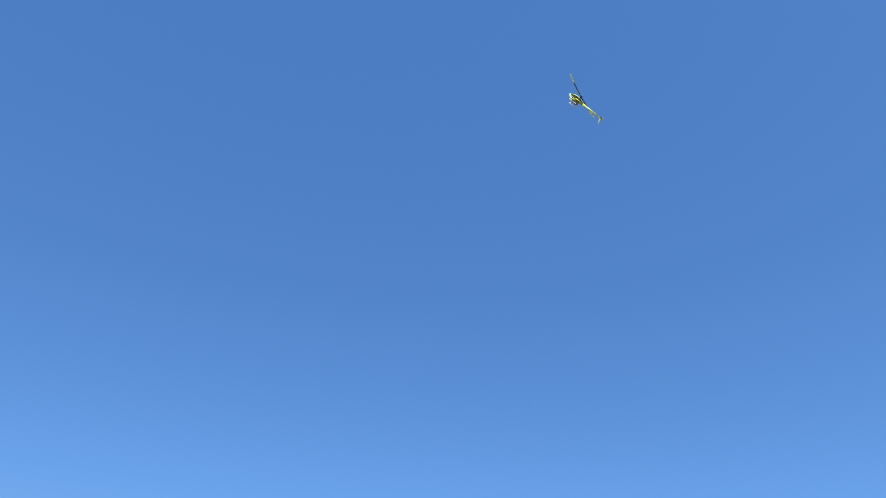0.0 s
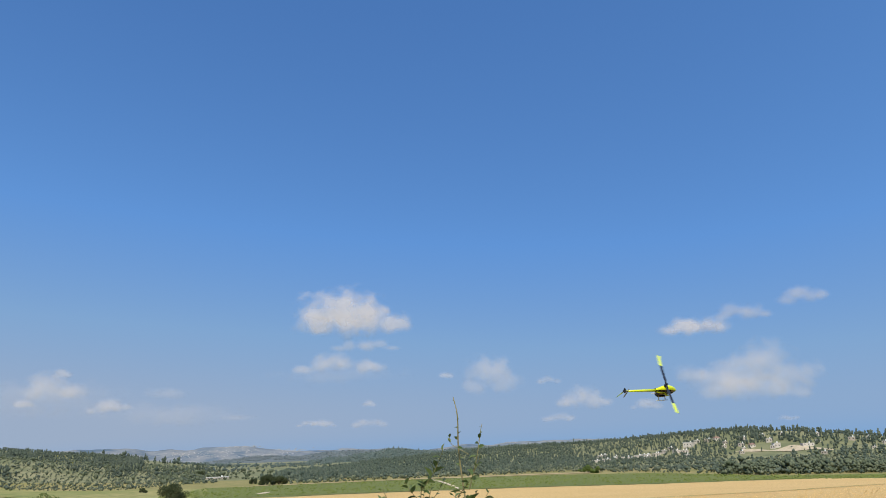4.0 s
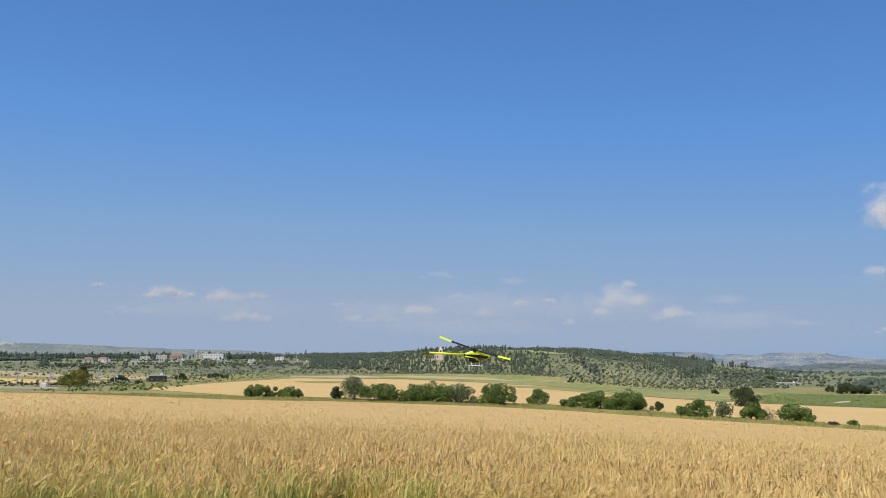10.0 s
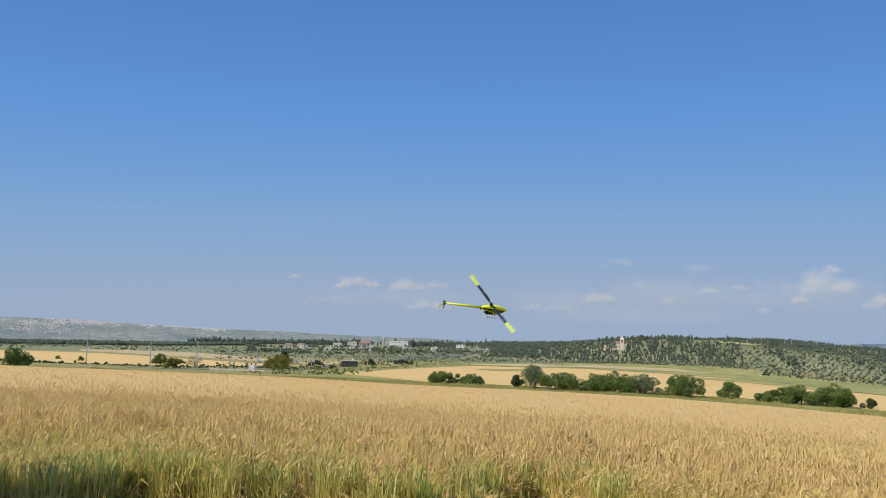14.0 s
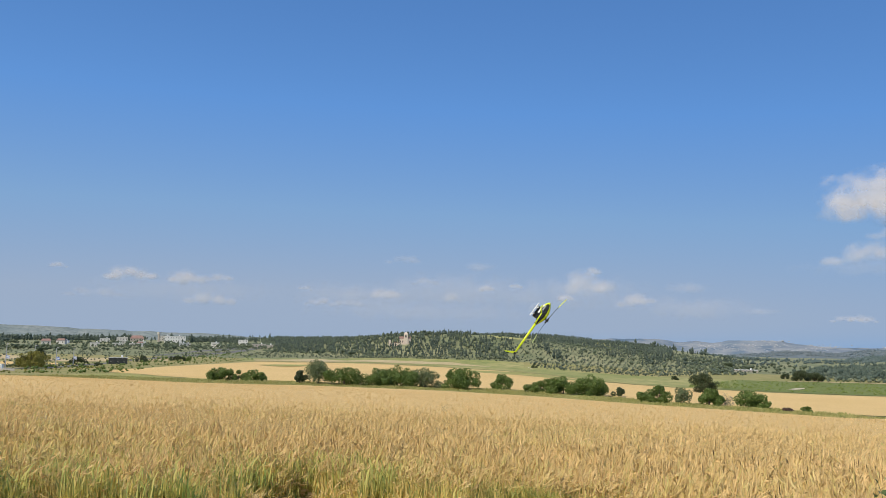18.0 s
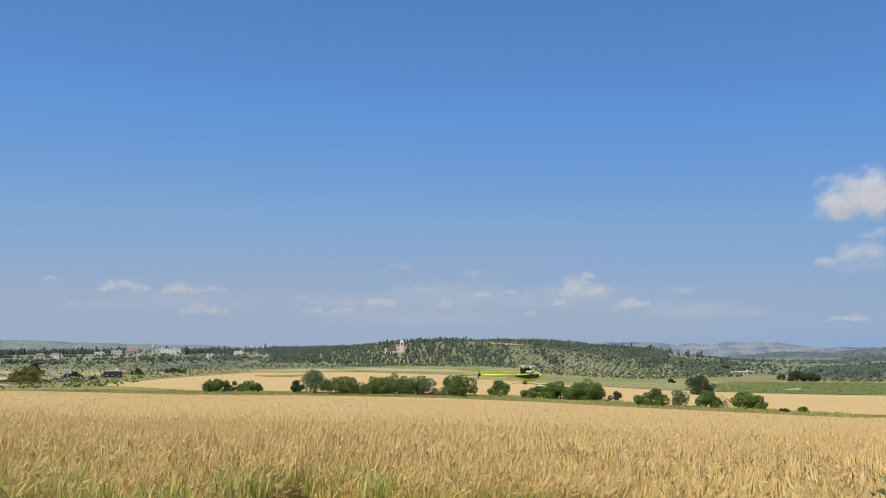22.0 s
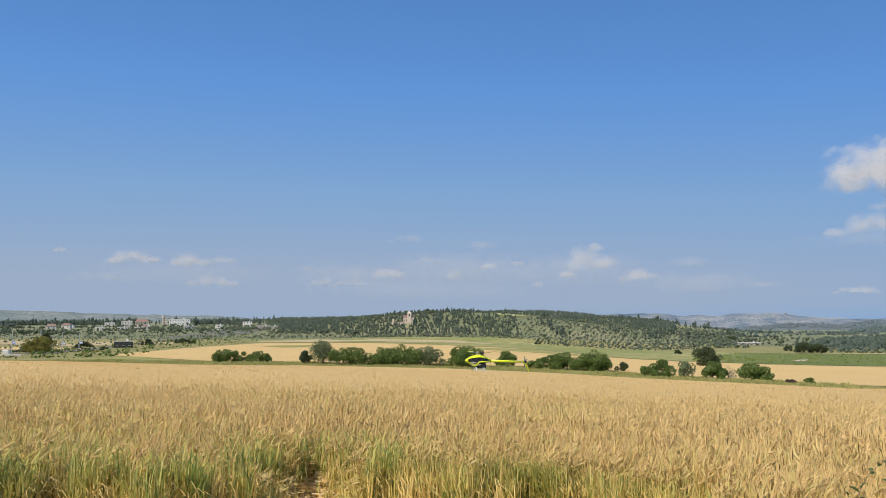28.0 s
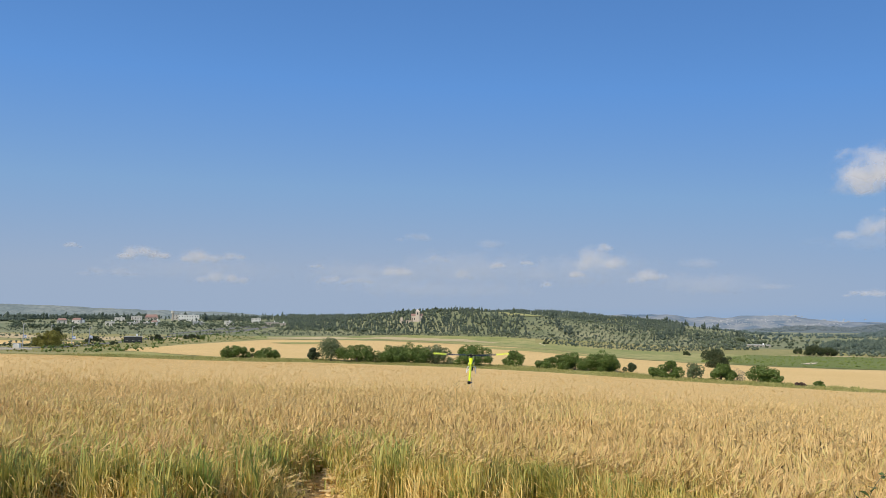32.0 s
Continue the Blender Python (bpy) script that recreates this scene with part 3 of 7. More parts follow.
PATH_STRAW = material("trodden_straw", [(0.80, 0.60, 0.30), (0.72, 0.52, 0.24), (0.60, 0.42, 0.18)], 1.0, 6.0, 0.9, island=(0.84, 0.66, 0.36), through_light=0.2)
tagged(raw("trodden_straw", pv, pf, PATH_STRAW), "flattened pale straw on a trodden path in the wheat", "straw", kind="stuff")

# straw litter along the near side of the field
n = 2600
a = rng.uniform(-66, 61, n)
dd = field_near(a) + rng.uniform(-1.6, 0.4, n)
v, f = spread(np.array([(-0.5, -0.012, 0), (0.5, 0.0, 0.05), (0.5, 0.02, 0.0)]), np.array([(0, 1, 2)]), np.stack([dd * np.sin(np.radians(a)), dd * np.cos(np.radians(a)), terrain(dd * np.sin(np.radians(a)), dd * np.cos(np.radians(a))) + rng.uniform(0.02, 0.08, n)], 1), rng.uniform(0, 6.28, n), rng.uniform(0.15, 0.5, n))
tagged(raw("straw_litter", v, f, STALK), "loose pale straw lying along the wheat", "straw", kind="stuff")

# tall grass on the verge behind the wheat
GRASS_BLADE = material("verge_blades", [(0.26, 0.28, 0.07), (0.42, 0.36, 0.13), (0.20, 0.24, 0.06)], 0.08, 0.8, 0.8, island=(0.48, 0.42, 0.17), through_light=0.3)
VERGE_EDGE = np.array([(-64, 150, 175), (-52, 203, 240), (-43, 268, 330), (-38, 240, 340), (-34, 224, 320), (-26, 261, 320), (-15, 257, 315), (-7.6, 238, 305), (0.5, 194, 268), (8, 167, 252), (13, 141, 232), (16, 165, 202), (18, 180, 184)], float)
n = 24000
a = rng.uniform(-63, 18, n)
lo, hi = np.interp(a, VERGE_EDGE[:, 0], VERGE_EDGE[:, 1]), np.interp(a, VERGE_EDGE[:, 0], VERGE_EDGE[:, 2])
dd = lo + (hi - lo) * rng.uniform(0.0, 1.0, n) ** 1.3
x, y = dd * np.sin(np.radians(a)), dd * np.cos(np.radians(a))
tall = np.array([noise.noise((p * 0.06, q * 0.06, 2.0)) for p, q in zip(x, y)])
v, f = spread(np.array([(-0.5, 0, 0), (0.5, 0.05, 0), (0.15, 0.2, 1.0), (0, -0.5, 0), (0.05, 0.5, 0), (-0.2, 0.1, 0.8)]), np.array([(0, 1, 2), (3, 4, 5)]), np.stack([x, y, terrain(x, y)], 1), rng.uniform(0, 6.28, n), rng.uniform(0.5, 1.1, n), rng.uniform(0.35, 0.8, n) * (1 + tall))
tagged(raw("verge_tall_grass", v, f, GRASS_BLADE), "tall yellow-green grass on the verge behind the wheat", "grass", kind="stuff")

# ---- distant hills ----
# aerial haze is painted into these base colours as pale blue-grey
HAZY = material("haze_tinted_slopes", [(0.105, 0.150, 0.200), (0.200, 0.232, 0.262), (0.290, 0.290, 0.285)], 0.0045, 0.009, 1.0, spec=0.0)
HAZY_BLUE = material("haze_tinted_blue_woods", [(0.115, 0.147, 0.165), (0.145, 0.172, 0.182), (0.200, 0.215, 0.210)], 0.006, 0.03, 1.0, spec=0.0)
HAZY_WOODS = material("haze_tinted_woods", [(0.060, 0.090, 0.085), (0.078, 0.108, 0.096), (0.120, 0.142, 0.118)], 0.006, 0.045, 1.0, spec=0.0)
HAZY_PLAIN = material("haze_tinted_downs", [(0.185, 0.220, 0.215), (0.285, 0.295, 0.270), (0.105, 0.140, 0.135)], 0.006, 0.05, 1.0, spec=0.0)


RIDGES = {}


def ridge(name, d, crest, mat, label, depth=600, swell=16):
    """A distant range of hills. crest: bearing and height in degrees."""
    crest = np.array(crest, float)
    az = np.arange(crest[0, 0], crest[-1, 0], 0.12)
    el = np.interp(az, crest[:, 0], crest[:, 1])
    el = np.convolve(np.pad(el, 4, "edge"), np.ones(9) / 9, "valid")
    rough = np.array([noise.fractal((a * 0.9, d * 0.001, 0.5), 1.0, 2.0, 4) for a in az])
    el = el + 0.05 * rough
    verts, rows = [], 9
    for a, e, _ in zip(az, el, rough):
        for k in range(rows):
            u = k / (rows - 1)
            dist = d - depth * u + 90 * noise.noise((a * 0.5, u * 3, 7.0)) * u
            top = EYE + d * math.tan(radians(e))
            z = top * (1 - u) ** 1.3 - 22 * (1 - (1 - u) ** 1.3) + swell * noise.noise((a * 0.9, u * 4, d)) * math.sin(math.pi * u)
            verts.append((*polar(a, dist), z))
    n = len(az)
    i, j = np.meshgrid(np.arange(n - 1), np.arange(rows - 1), indexing="ij")
    q = np.stack([i * rows + j, i * rows + j + 1, (i + 1) * rows + j + 1, (i + 1) * rows + j], 2).reshape(-1, 4)
    RIDGES[name] = np.array(verts).reshape(n, rows, 3)
    return tagged(raw(name, verts, q[:, ::-1], mat, smooth=True), label, "hills", kind="structure")


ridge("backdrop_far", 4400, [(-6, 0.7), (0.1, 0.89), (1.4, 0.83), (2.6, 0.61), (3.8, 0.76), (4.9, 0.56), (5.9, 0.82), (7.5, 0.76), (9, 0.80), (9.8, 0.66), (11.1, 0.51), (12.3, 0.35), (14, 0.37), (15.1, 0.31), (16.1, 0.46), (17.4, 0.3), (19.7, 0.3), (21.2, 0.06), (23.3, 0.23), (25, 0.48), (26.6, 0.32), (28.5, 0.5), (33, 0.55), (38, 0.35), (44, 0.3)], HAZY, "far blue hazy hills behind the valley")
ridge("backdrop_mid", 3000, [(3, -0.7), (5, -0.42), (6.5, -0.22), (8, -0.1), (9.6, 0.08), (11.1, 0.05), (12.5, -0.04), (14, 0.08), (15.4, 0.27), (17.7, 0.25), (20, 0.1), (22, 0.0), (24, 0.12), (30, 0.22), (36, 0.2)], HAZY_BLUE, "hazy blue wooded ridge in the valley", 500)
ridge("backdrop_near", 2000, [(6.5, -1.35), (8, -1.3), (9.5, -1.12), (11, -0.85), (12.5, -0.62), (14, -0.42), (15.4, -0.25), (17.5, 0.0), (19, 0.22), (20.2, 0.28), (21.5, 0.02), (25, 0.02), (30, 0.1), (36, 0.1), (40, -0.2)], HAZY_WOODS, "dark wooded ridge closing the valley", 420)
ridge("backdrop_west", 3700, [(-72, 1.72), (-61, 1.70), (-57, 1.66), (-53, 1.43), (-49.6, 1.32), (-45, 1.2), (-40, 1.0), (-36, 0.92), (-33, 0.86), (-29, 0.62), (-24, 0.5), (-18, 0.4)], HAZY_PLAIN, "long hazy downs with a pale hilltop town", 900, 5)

# the pale hilltop town on the western downs
r = random.Random(3)
tv, tf = [], []
quarters = [(r.gauss(-56.3, 1.5), abs(r.gauss(0.02, 0.05))) for k in range(16)] + [(r.uniform(-54, -48), abs(r.gauss(0.0, 0.03))) for k in range(8)] + [(r.uniform(-66, -57.5), r.uniform(0.10, 0.34)) for k in range(16)]
for k in range(2800):
    a0, u0 = r.choice(quarters)
    a, u = r.gauss(a0, 0.6), min(0.5, max(0.004, r.gauss(u0, 0.04)))
    d = 3700 - 900 * u - 6
    crest_el = np.interp(a, [-72, -61, -57, -53, -49.6, -45], [1.72, 1.70, 1.66, 1.43, 1.32, 1.2])
    z = (EYE + 3700 * math.tan(radians(crest_el))) * (1 - u) ** 1.3 - 22 * (1 - (1 - u) ** 1.3) - 2
    px, py = polar(a, d)
    w, h, b = r.uniform(1.0, 2.4), r.uniform(1.6, 3.2) * (3 if r.random() < 0.006 else 1), len(tv)
    for sx, sy in ((-1, -1), (1, -1), (1, 1), (-1, 1)):
        tv += [(px + sx * w, py + sy * w, z), (px + sx * w, py + sy * w, z + h)]
    tf += [(b, b + 2, b + 3, b + 1), (b + 2, b + 4, b + 5, b + 3), (b + 4, b + 6, b + 7, b + 5), (b + 6, b, b + 1, b + 7), (b + 1, b + 3, b + 5, b + 7)]
TOWN = material("town_walls", [(0.58, 0.57, 0.56), (0.66, 0.645, 0.63)], 0.01, 0.1, 0.9, island=(0.42, 0.38, 0.36))
tagged(raw("hill_town", tv, tf, TOWN), "pale houses of a town spread over distant downs", "town", kind="stuff")

# ---- woods on the hills ----
def lump(r, cx, cy, cz, rx, rz, sides=4, blunt=0.72):
    """A rounded clump of foliage of a few triangles: a blunt dome over a short underside."""
    v = [(cx + r.uniform(-0.25, 0.25) * rx, cy + r.uniform(-0.2, 0.2) * rx, cz + rz * blunt * r.uniform(0.9, 1.1)), (cx, cy, cz - rz)]
    for k in range(sides):
        t = (k + r.uniform(-0.3, 0.3)) / sides * 6.283
        q = rx * r.uniform(0.75, 1.2)
        v.append((cx + math.cos(t) * q, cy + math.sin(t) * q, cz + rz * r.uniform(-0.25, 0.4)))
    f = []
    for k in range(sides):
        k1 = (k + 1) % sides
        f += [(0, 2 + k, 2 + k1), (1, 2 + k1, 2 + k)]
    return np.array(v), np.array(f)


def wood_tree(r, kind):
    """A far tree about one unit high."""
    if kind == "pine":
        lean = r.uniform(-0.08, 0.08)
        ps = [lump(r, 0, 0, 0.34, r.uniform(0.20, 0.30), 0.34, 4, 0.8), lump(r, lean, 0, 0.66, r.uniform(0.16, 0.25), 0.34, 4, 0.75)]
        if r.random() < 0.4:
            ps.append(lump(r, lean * 2, r.uniform(-0.1, 0.1), 0.85, 0.11, 0.2, 4, 0.9))
    elif kind == "full":
        ps = [lump(r, r.uniform(-0.36, 0.36), r.uniform(-0.36, 0.36), r.uniform(0.2, 0.82), r.uniform(0.13, 0.24), r.uniform(0.13, 0.22), 4, 0.85) for k in range(11)]
    elif kind == "oak":
        ps = [lump(r, r.uniform(-0.28, 0.28), r.uniform(-0.28, 0.28), r.uniform(0.3, 0.66), r.uniform(0.24, 0.38), r.uniform(0.24, 0.36)) for k in range(3)]
    else:
        ps = [lump(r, r.uniform(-0.2, 0.2), r.uniform(-0.2, 0.2), r.uniform(0.4, 0.6), r.uniform(0.34, 0.5), r.uniform(0.34, 0.46), 5)]
    v, f, m = joined([(p, 0) for p in ps])
    return v, f


def woods(name, kind, mat, places, size, spread_size, label):
    """Far trees, past counting, as one object."""
    r = random.Random(len(places))
    places = np.array(places)
    z = terrain(places[:, 0], places[:, 1]) - 0.3
    p3 = np.stack([places[:, 0], places[:, 1], z], 1)
    which = rng.integers(0, 8, len(p3))
    vs, fs, base = [], [], 0
    for w in range(8):
        pv, pf = wood_tree(r, kind)
        sel = which == w
        s = np.clip(rng.normal(size, spread_size, sel.sum()), size * 0.45, size * 1.7)
        v, f = spread(pv, pf, p3[sel], rng.uniform(0, 6.28, sel.sum()), s, s * rng.uniform(0.8, 1.25, sel.sum()))
        vs.append(v)
        fs.append(f + base)
        base += len(v)
    return tagged(raw(name, np.concatenate(vs), np.concatenate(fs), mat, smooth=True), label, "woods", kind="stuff")


def scatter(count, a0, a1, near, far, clump=0.0, scale=0.01, seed=1.0, clear=()):
    """Places between two bearings and two distances (given along the bearings), thinned by a noise and kept off clearings."""
    out = []
    near, far = np.array(near, float), np.array(far, float)
    while len(out) < count:
        a = rng.uniform(a0, a1)
        n, f = np.interp(a, near[:, 0], near[:, 1]), np.interp(a, far[:, 0], far[:, 1])
        d = math.sqrt(rng.uniform(n * n, f * f))
        x, y = polar(a, d)
        if clump and noise.noise((x * scale, y * scale, seed)) < rng.uniform(-0.5, 0.5) * (2 - clump) + clump * 0.25 - 0.25:
            if rng.random() < 0.93:
                continue
        if any((x - cx) ** 2 + (y - cy) ** 2 < cr * cr for cx, cy, cr in clear):
            if rng.random() < 0.94:
                continue
        out.append((x, y))
    return out


FOOT_A = [(-32, 740), (-27, 722), (-20, 662), (-9, 652), (-7, 590), (0, 535), (6, 605)]
FOOT_B = [(9, 545), (13, 520), (25, 550), (33, 572), (38, 525), (46, 445), (56, 455), (62, 455)]
CLEAR = [(-222, 684, 7), (-150, 765, 30), (-120, 840, 28), (620, 590, 34), (580, 570, 30), (540, 690, 14)]
VILLAGE = [(462, 675), (502, 676), (530, 678), (563, 690), (567, 670), (599, 690), (629, 680), (639, 648), (642, 615), (625, 590), (646, 570), (701, 562)]
BANK_SPOTS = [(a, d) for a in np.arange(44, 50, 0.8) for d in (800, 825, 850)]
CLEAR += [(*polar(a, d), 8) for a, d in BANK_SPOTS]
CLEAR += [(*polar(a, d), 15) for a in (-11.0, -10.0, -9.0, -8.1) for d in (765, 790)]
CLEAR += [(vx, vy - 7, 7) for vx, vy in VILLAGE]
woods("pine_wood", "pine", PINE, scatter(9000, -27.5, -9.5, FOOT_A, [(-31, 1400), (-8, 1400)], 0.0, clear=CLEAR), 4.0, 0.9, "dark pine wood covering a hillside")
woods("oak_wood", "oak", OAK, scatter(6600, -28.5, -10, FOOT_A, [(-31, 1380), (-6, 1250)], 0.5, 0.012, 2.0, CLEAR), 3.2, 1.0, "dark green oak scrub on a hillside")
woods("oak_wood", "oak", OAK, scatter(450, -9, 6, [(-9, 640), (-4, 590), (0, 560), (6, 625)], [(-9, 1250), (0, 1000), (6, 800)], 0.8, 0.014, 2.5, CLEAR), 3.3, 1.0, "dark green oak scrub on a hillside")
grove = []
for gx in np.arange(-150, 150, 4.7):        # olive trees planted in rows that follow the slope
    for gy in np.arange(530, 960, 5.0):
        px, py = gx + gy * 0.06 + rng.normal(0, 0.7), gy + gx * 0.12 + rng.normal(0, 0.7)
        pa, pd = math.degrees(math.atan2(px, py)), math.hypot(px, py)
        if -11.5 < pa < 6.2 and np.interp(pa, [f[0] for f in FOOT_A], [f[1] for f in FOOT_A]) < pd < 900 and rng.random() < 0.9:
            grove.append((px, py))
woods("olive_grove", "olive", OLIVE, grove, 2.0, 0.5, "grey-green olive trees in rows on a hillside")
woods("pine_wood", "pine", PINE, scatter(2300, -10.5, 2, [(-10.5, 700), (-8, 790), (-4, 850), (2, 830)], [(-10.5, 1400), (-4, 1300), (2, 930)], 0.5, 0.012, 3.3, CLEAR), 3.9, 0.8, "dark pines along the crest of a hill")
woods("hill_bushes", "olive", PINE, scatter(1500, -12, 7, FOOT_A, [(-12, 1000), (7, 850)], 0.8, 0.02, 3.9, CLEAR), 2.1, 0.8, "dark bushes between olive trees")
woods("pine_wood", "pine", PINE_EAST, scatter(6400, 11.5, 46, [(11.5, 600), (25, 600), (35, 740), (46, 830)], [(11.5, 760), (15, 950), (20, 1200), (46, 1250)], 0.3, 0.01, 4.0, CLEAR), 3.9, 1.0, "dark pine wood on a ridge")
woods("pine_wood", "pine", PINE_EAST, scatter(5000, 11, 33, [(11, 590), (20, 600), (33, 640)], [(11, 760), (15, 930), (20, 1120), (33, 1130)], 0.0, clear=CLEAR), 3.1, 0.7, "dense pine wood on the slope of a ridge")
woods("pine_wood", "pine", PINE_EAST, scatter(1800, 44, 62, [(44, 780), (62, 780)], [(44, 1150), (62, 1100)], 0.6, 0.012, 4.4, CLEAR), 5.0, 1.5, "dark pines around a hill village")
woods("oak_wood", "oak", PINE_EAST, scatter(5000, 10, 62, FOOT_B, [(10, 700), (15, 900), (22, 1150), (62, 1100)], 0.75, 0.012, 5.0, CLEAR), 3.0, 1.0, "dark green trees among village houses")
woods("olive_grove", "olive", OLIVE, scatter(3600, 12, 62, FOOT_B, [(12, 800), (62, 850)], 0.3, 0.02, 6.0, CLEAR), 2.4, 0.7, "grey-green olive trees at the foot of a hill")
woods("tree_row", "full", OAK, scatter(420, 43, 60, [(43, 455), (60, 460)], [(43, 540), (60, 530)], 0.5, 0.02, 6.5), 5.0, 1.7, "dark trees along the edge of a green field")
woods("orchard", "olive", PINE, scatter(5200, -66, -45, [(-66, 900), (-52, 930), (-45, 1040)], [(-66, 1120), (-45, 1090)], 0.0), 3.6, 0.6, "dark green orchard in rows")
woods("pine_wood", "pine", PINE, scatter(800, -50, -27, [(-50, 1120), (-27, 1000)], [(-50, 1260), (-27, 1300)], 1.5, 0.008, 8.0), 6.0, 1.8, "dark pines behind the buildings")
woods("pine_wood", "pine", PINE, scatter(420, -45.5, -37.8, [(-45.5, 1130), (-37.8, 1130)], [(-45.5, 1230), (-37.8, 1230)], 0.4, 0.01, 8.4), 5.6, 1.4, "dense dark pines behind white buildings")
woods("pine_wood", "pine", PINE, scatter(240, -33.6, -29.6, [(-33.6, 1080), (-29.6, 1060)], [(-33.6, 1160), (-29.6, 1140)], 0.4, 0.01, 8.6), 5.4, 1.3, "dense dark pines beside a large white building")
woods("oak_wood", "oak", OAK, scatter(850, -46, -27, [(-46, 760), (-40, 700), (-27, 780)], [(-46, 980), (-27, 1050)], 1.0, 0.012, 9.0), 3.4, 1.3, "green scrub and small trees beyond the road")
woods("scrub", "olive", OLIVE, scatter(600, -62, -28, [(-62, 700), (-50, 690), (-41, 580), (-36, 590), (-28, 790)], [(-62, 900), (-28, 900)], 0.7, 0.02, 10.0), 1.8, 0.8, "low grey-green bushes on dry grass")
woods("oak_wood", "oak", OAK, scatter(150, 3, 13, [(3, 690), (13, 620)], [(3, 860), (13, 860)], 0.9, 0.015, 11.0), 3.8, 1.3, "dark trees on the valley floor")
woods("hill_foot_bushes", "olive", OLIVE, scatter(500, -30, -9, [(-30, 650), (-20, 655), (-9, 640)], [(-30, 740), (-20, 668), (-9, 655)], 0.0), 2.0, 0.9, "bushes along the foot of a wooded hill")

def ridge_woods(name, ridge_name, count, size, mat, label, low=0.6):
    """Far trees on a distant range."""
    g = RIDGES[ridge_name]
    n, k, _ = g.shape
    a, b = rng.uniform(0, n - 1.01, count), rng.uniform(0, (k - 1.01) * low, count)
    i, j = a.astype(int), b.astype(int)
    fa, fb = (a - i)[:, None], (b - j)[:, None]
    c = (g[i, j] * (1 - fa) + g[i + 1, j] * fa) * (1 - fb) + (g[i, j + 1] * (1 - fa) + g[i + 1, j + 1] * fa) * fb
    c[:, 2] -= size * 0.35
    r = random.Random(count)
    vs, fs, base = [], [], 0
    which = rng.integers(0, 5, count)
    for w in range(5):
        pv, pf = wood_tree(r, "pine" if w % 2 else "olive")
        sel = which == w
        s = size * rng.uniform(0.6, 1.3, sel.sum())
        v, f = spread(pv, pf, c[sel], rng.uniform(0, 6.28, sel.sum()), s, s * 0.9)
        vs.append(v)
        fs.append(f + base)
        base += len(v)
    return tagged(raw(name, np.concatenate(vs), np.concatenate(fs), mat), label, "woods", kind="stuff")


# both tree colours have the distance haze mixed in as blue-grey
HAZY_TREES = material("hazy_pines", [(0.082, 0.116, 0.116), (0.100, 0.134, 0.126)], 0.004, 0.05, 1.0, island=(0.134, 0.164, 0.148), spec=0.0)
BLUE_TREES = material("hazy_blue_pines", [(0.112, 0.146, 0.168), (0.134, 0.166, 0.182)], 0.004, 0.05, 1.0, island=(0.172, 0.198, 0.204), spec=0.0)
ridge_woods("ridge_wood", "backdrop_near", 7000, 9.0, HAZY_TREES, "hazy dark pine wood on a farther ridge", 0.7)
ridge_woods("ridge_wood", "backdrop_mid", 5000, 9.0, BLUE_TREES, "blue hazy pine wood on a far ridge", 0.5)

# pale settlements on the far hills
sv, sf = [], []
for a0, n0, wide, low in ((4.6, 40, 1.2, 0.3), (9.0, 30, 1.6, 0.2), (12.3, 26, 0.8, 0.05), (7.5, 70, 2.6, 0.55), (15.8, 16, 0.5, 0.06), (28.2, 14, 0.4, 0.05), (34.0, 14, 0.5, 0.05), (10.8, 60, 2.0, 0.6)):
    for k in range(n0):
        a = r.gauss(a0, wide * 0.5)
        px, py = polar(a, 3790 + r.uniform(-30, 30) if low > 0.1 else 4370)
        el = r.uniform(0.0, 0.55) if low > 0.25 else np.interp(a, [5.6, 6.7, 9.5, 12, 14.4, 17, 19.7, 22, 25, 28, 33, 38], [0.45, 0.8, 0.82, 0.42, 0.5, 0.4, 0.5, 0.2, 0.42, 0.5, 0.55, 0.35]) - r.uniform(0, 0.12)
        z = EYE + math.hypot(px, py) * math.tan(radians(el)) - 2
        w, h, b = r.uniform(1.2, 3.4), r.uniform(2, 4), len(sv)
        for sx, sy in ((-1, -1), (1, -1), (1, 1), (-1, 1)):
            sv += [(px + sx * w, py + sy * w, z), (px + sx * w, py + sy * w, z + h)]
        sf += [(b, b + 2, b + 3, b + 1), (b + 2, b + 4, b + 5, b + 3), (b + 4, b + 6, b + 7, b + 5), (b + 6, b, b + 1, b + 7), (b + 1, b + 3, b + 5, b + 7)]
# bluish haze is mixed into the wall colour
HAZY_WALLS = material("haze_tinted_walls", [(0.36, 0.37, 0.39), (0.42, 0.42, 0.43)], 0.01, 0.1, 0.9, island=(0.28, 0.29, 0.30))
tagged(raw("far_settlement", sv, sf, HAZY_WALLS), "pale houses of villages on far hills", "village", kind="stuff")
woods("crop_rows", "olive", CROP, [p for p in scatter(6200, 3.2, 62, [(3.2, 397), (8, 379), (25, 377), (38, 382), (46, 398), (62, 384)], [(3.2, 410), (6, 500), (8, 505), (25, 520), (38, 512), (46, 436), (62, 426)], 0.3, 0.02, 12.0)], 0.9, 0.25, "low green crop plants in the valley field")
woods("cypress_clump", "pine", PINE, [(px + rng.normal(0, 5), py + rng.normal(0, 5)) for px, py in scatter(26, -9, 7, [(-9, 660), (7, 680)], [(-9, 1000), (7, 950)]) for k in range(7)], 6.0, 1.5, "dark cypress clumps in an olive grove")
woods("flowering_broom", "olive", LEAF_YELLOW, scatter(260, -11, -2, [(-11, 830), (-2, 800)], [(-11, 1010), (-2, 960)], 1.2, 0.02, 3.7), 1.6, 0.5, "yellow flowering broom near a hilltop")
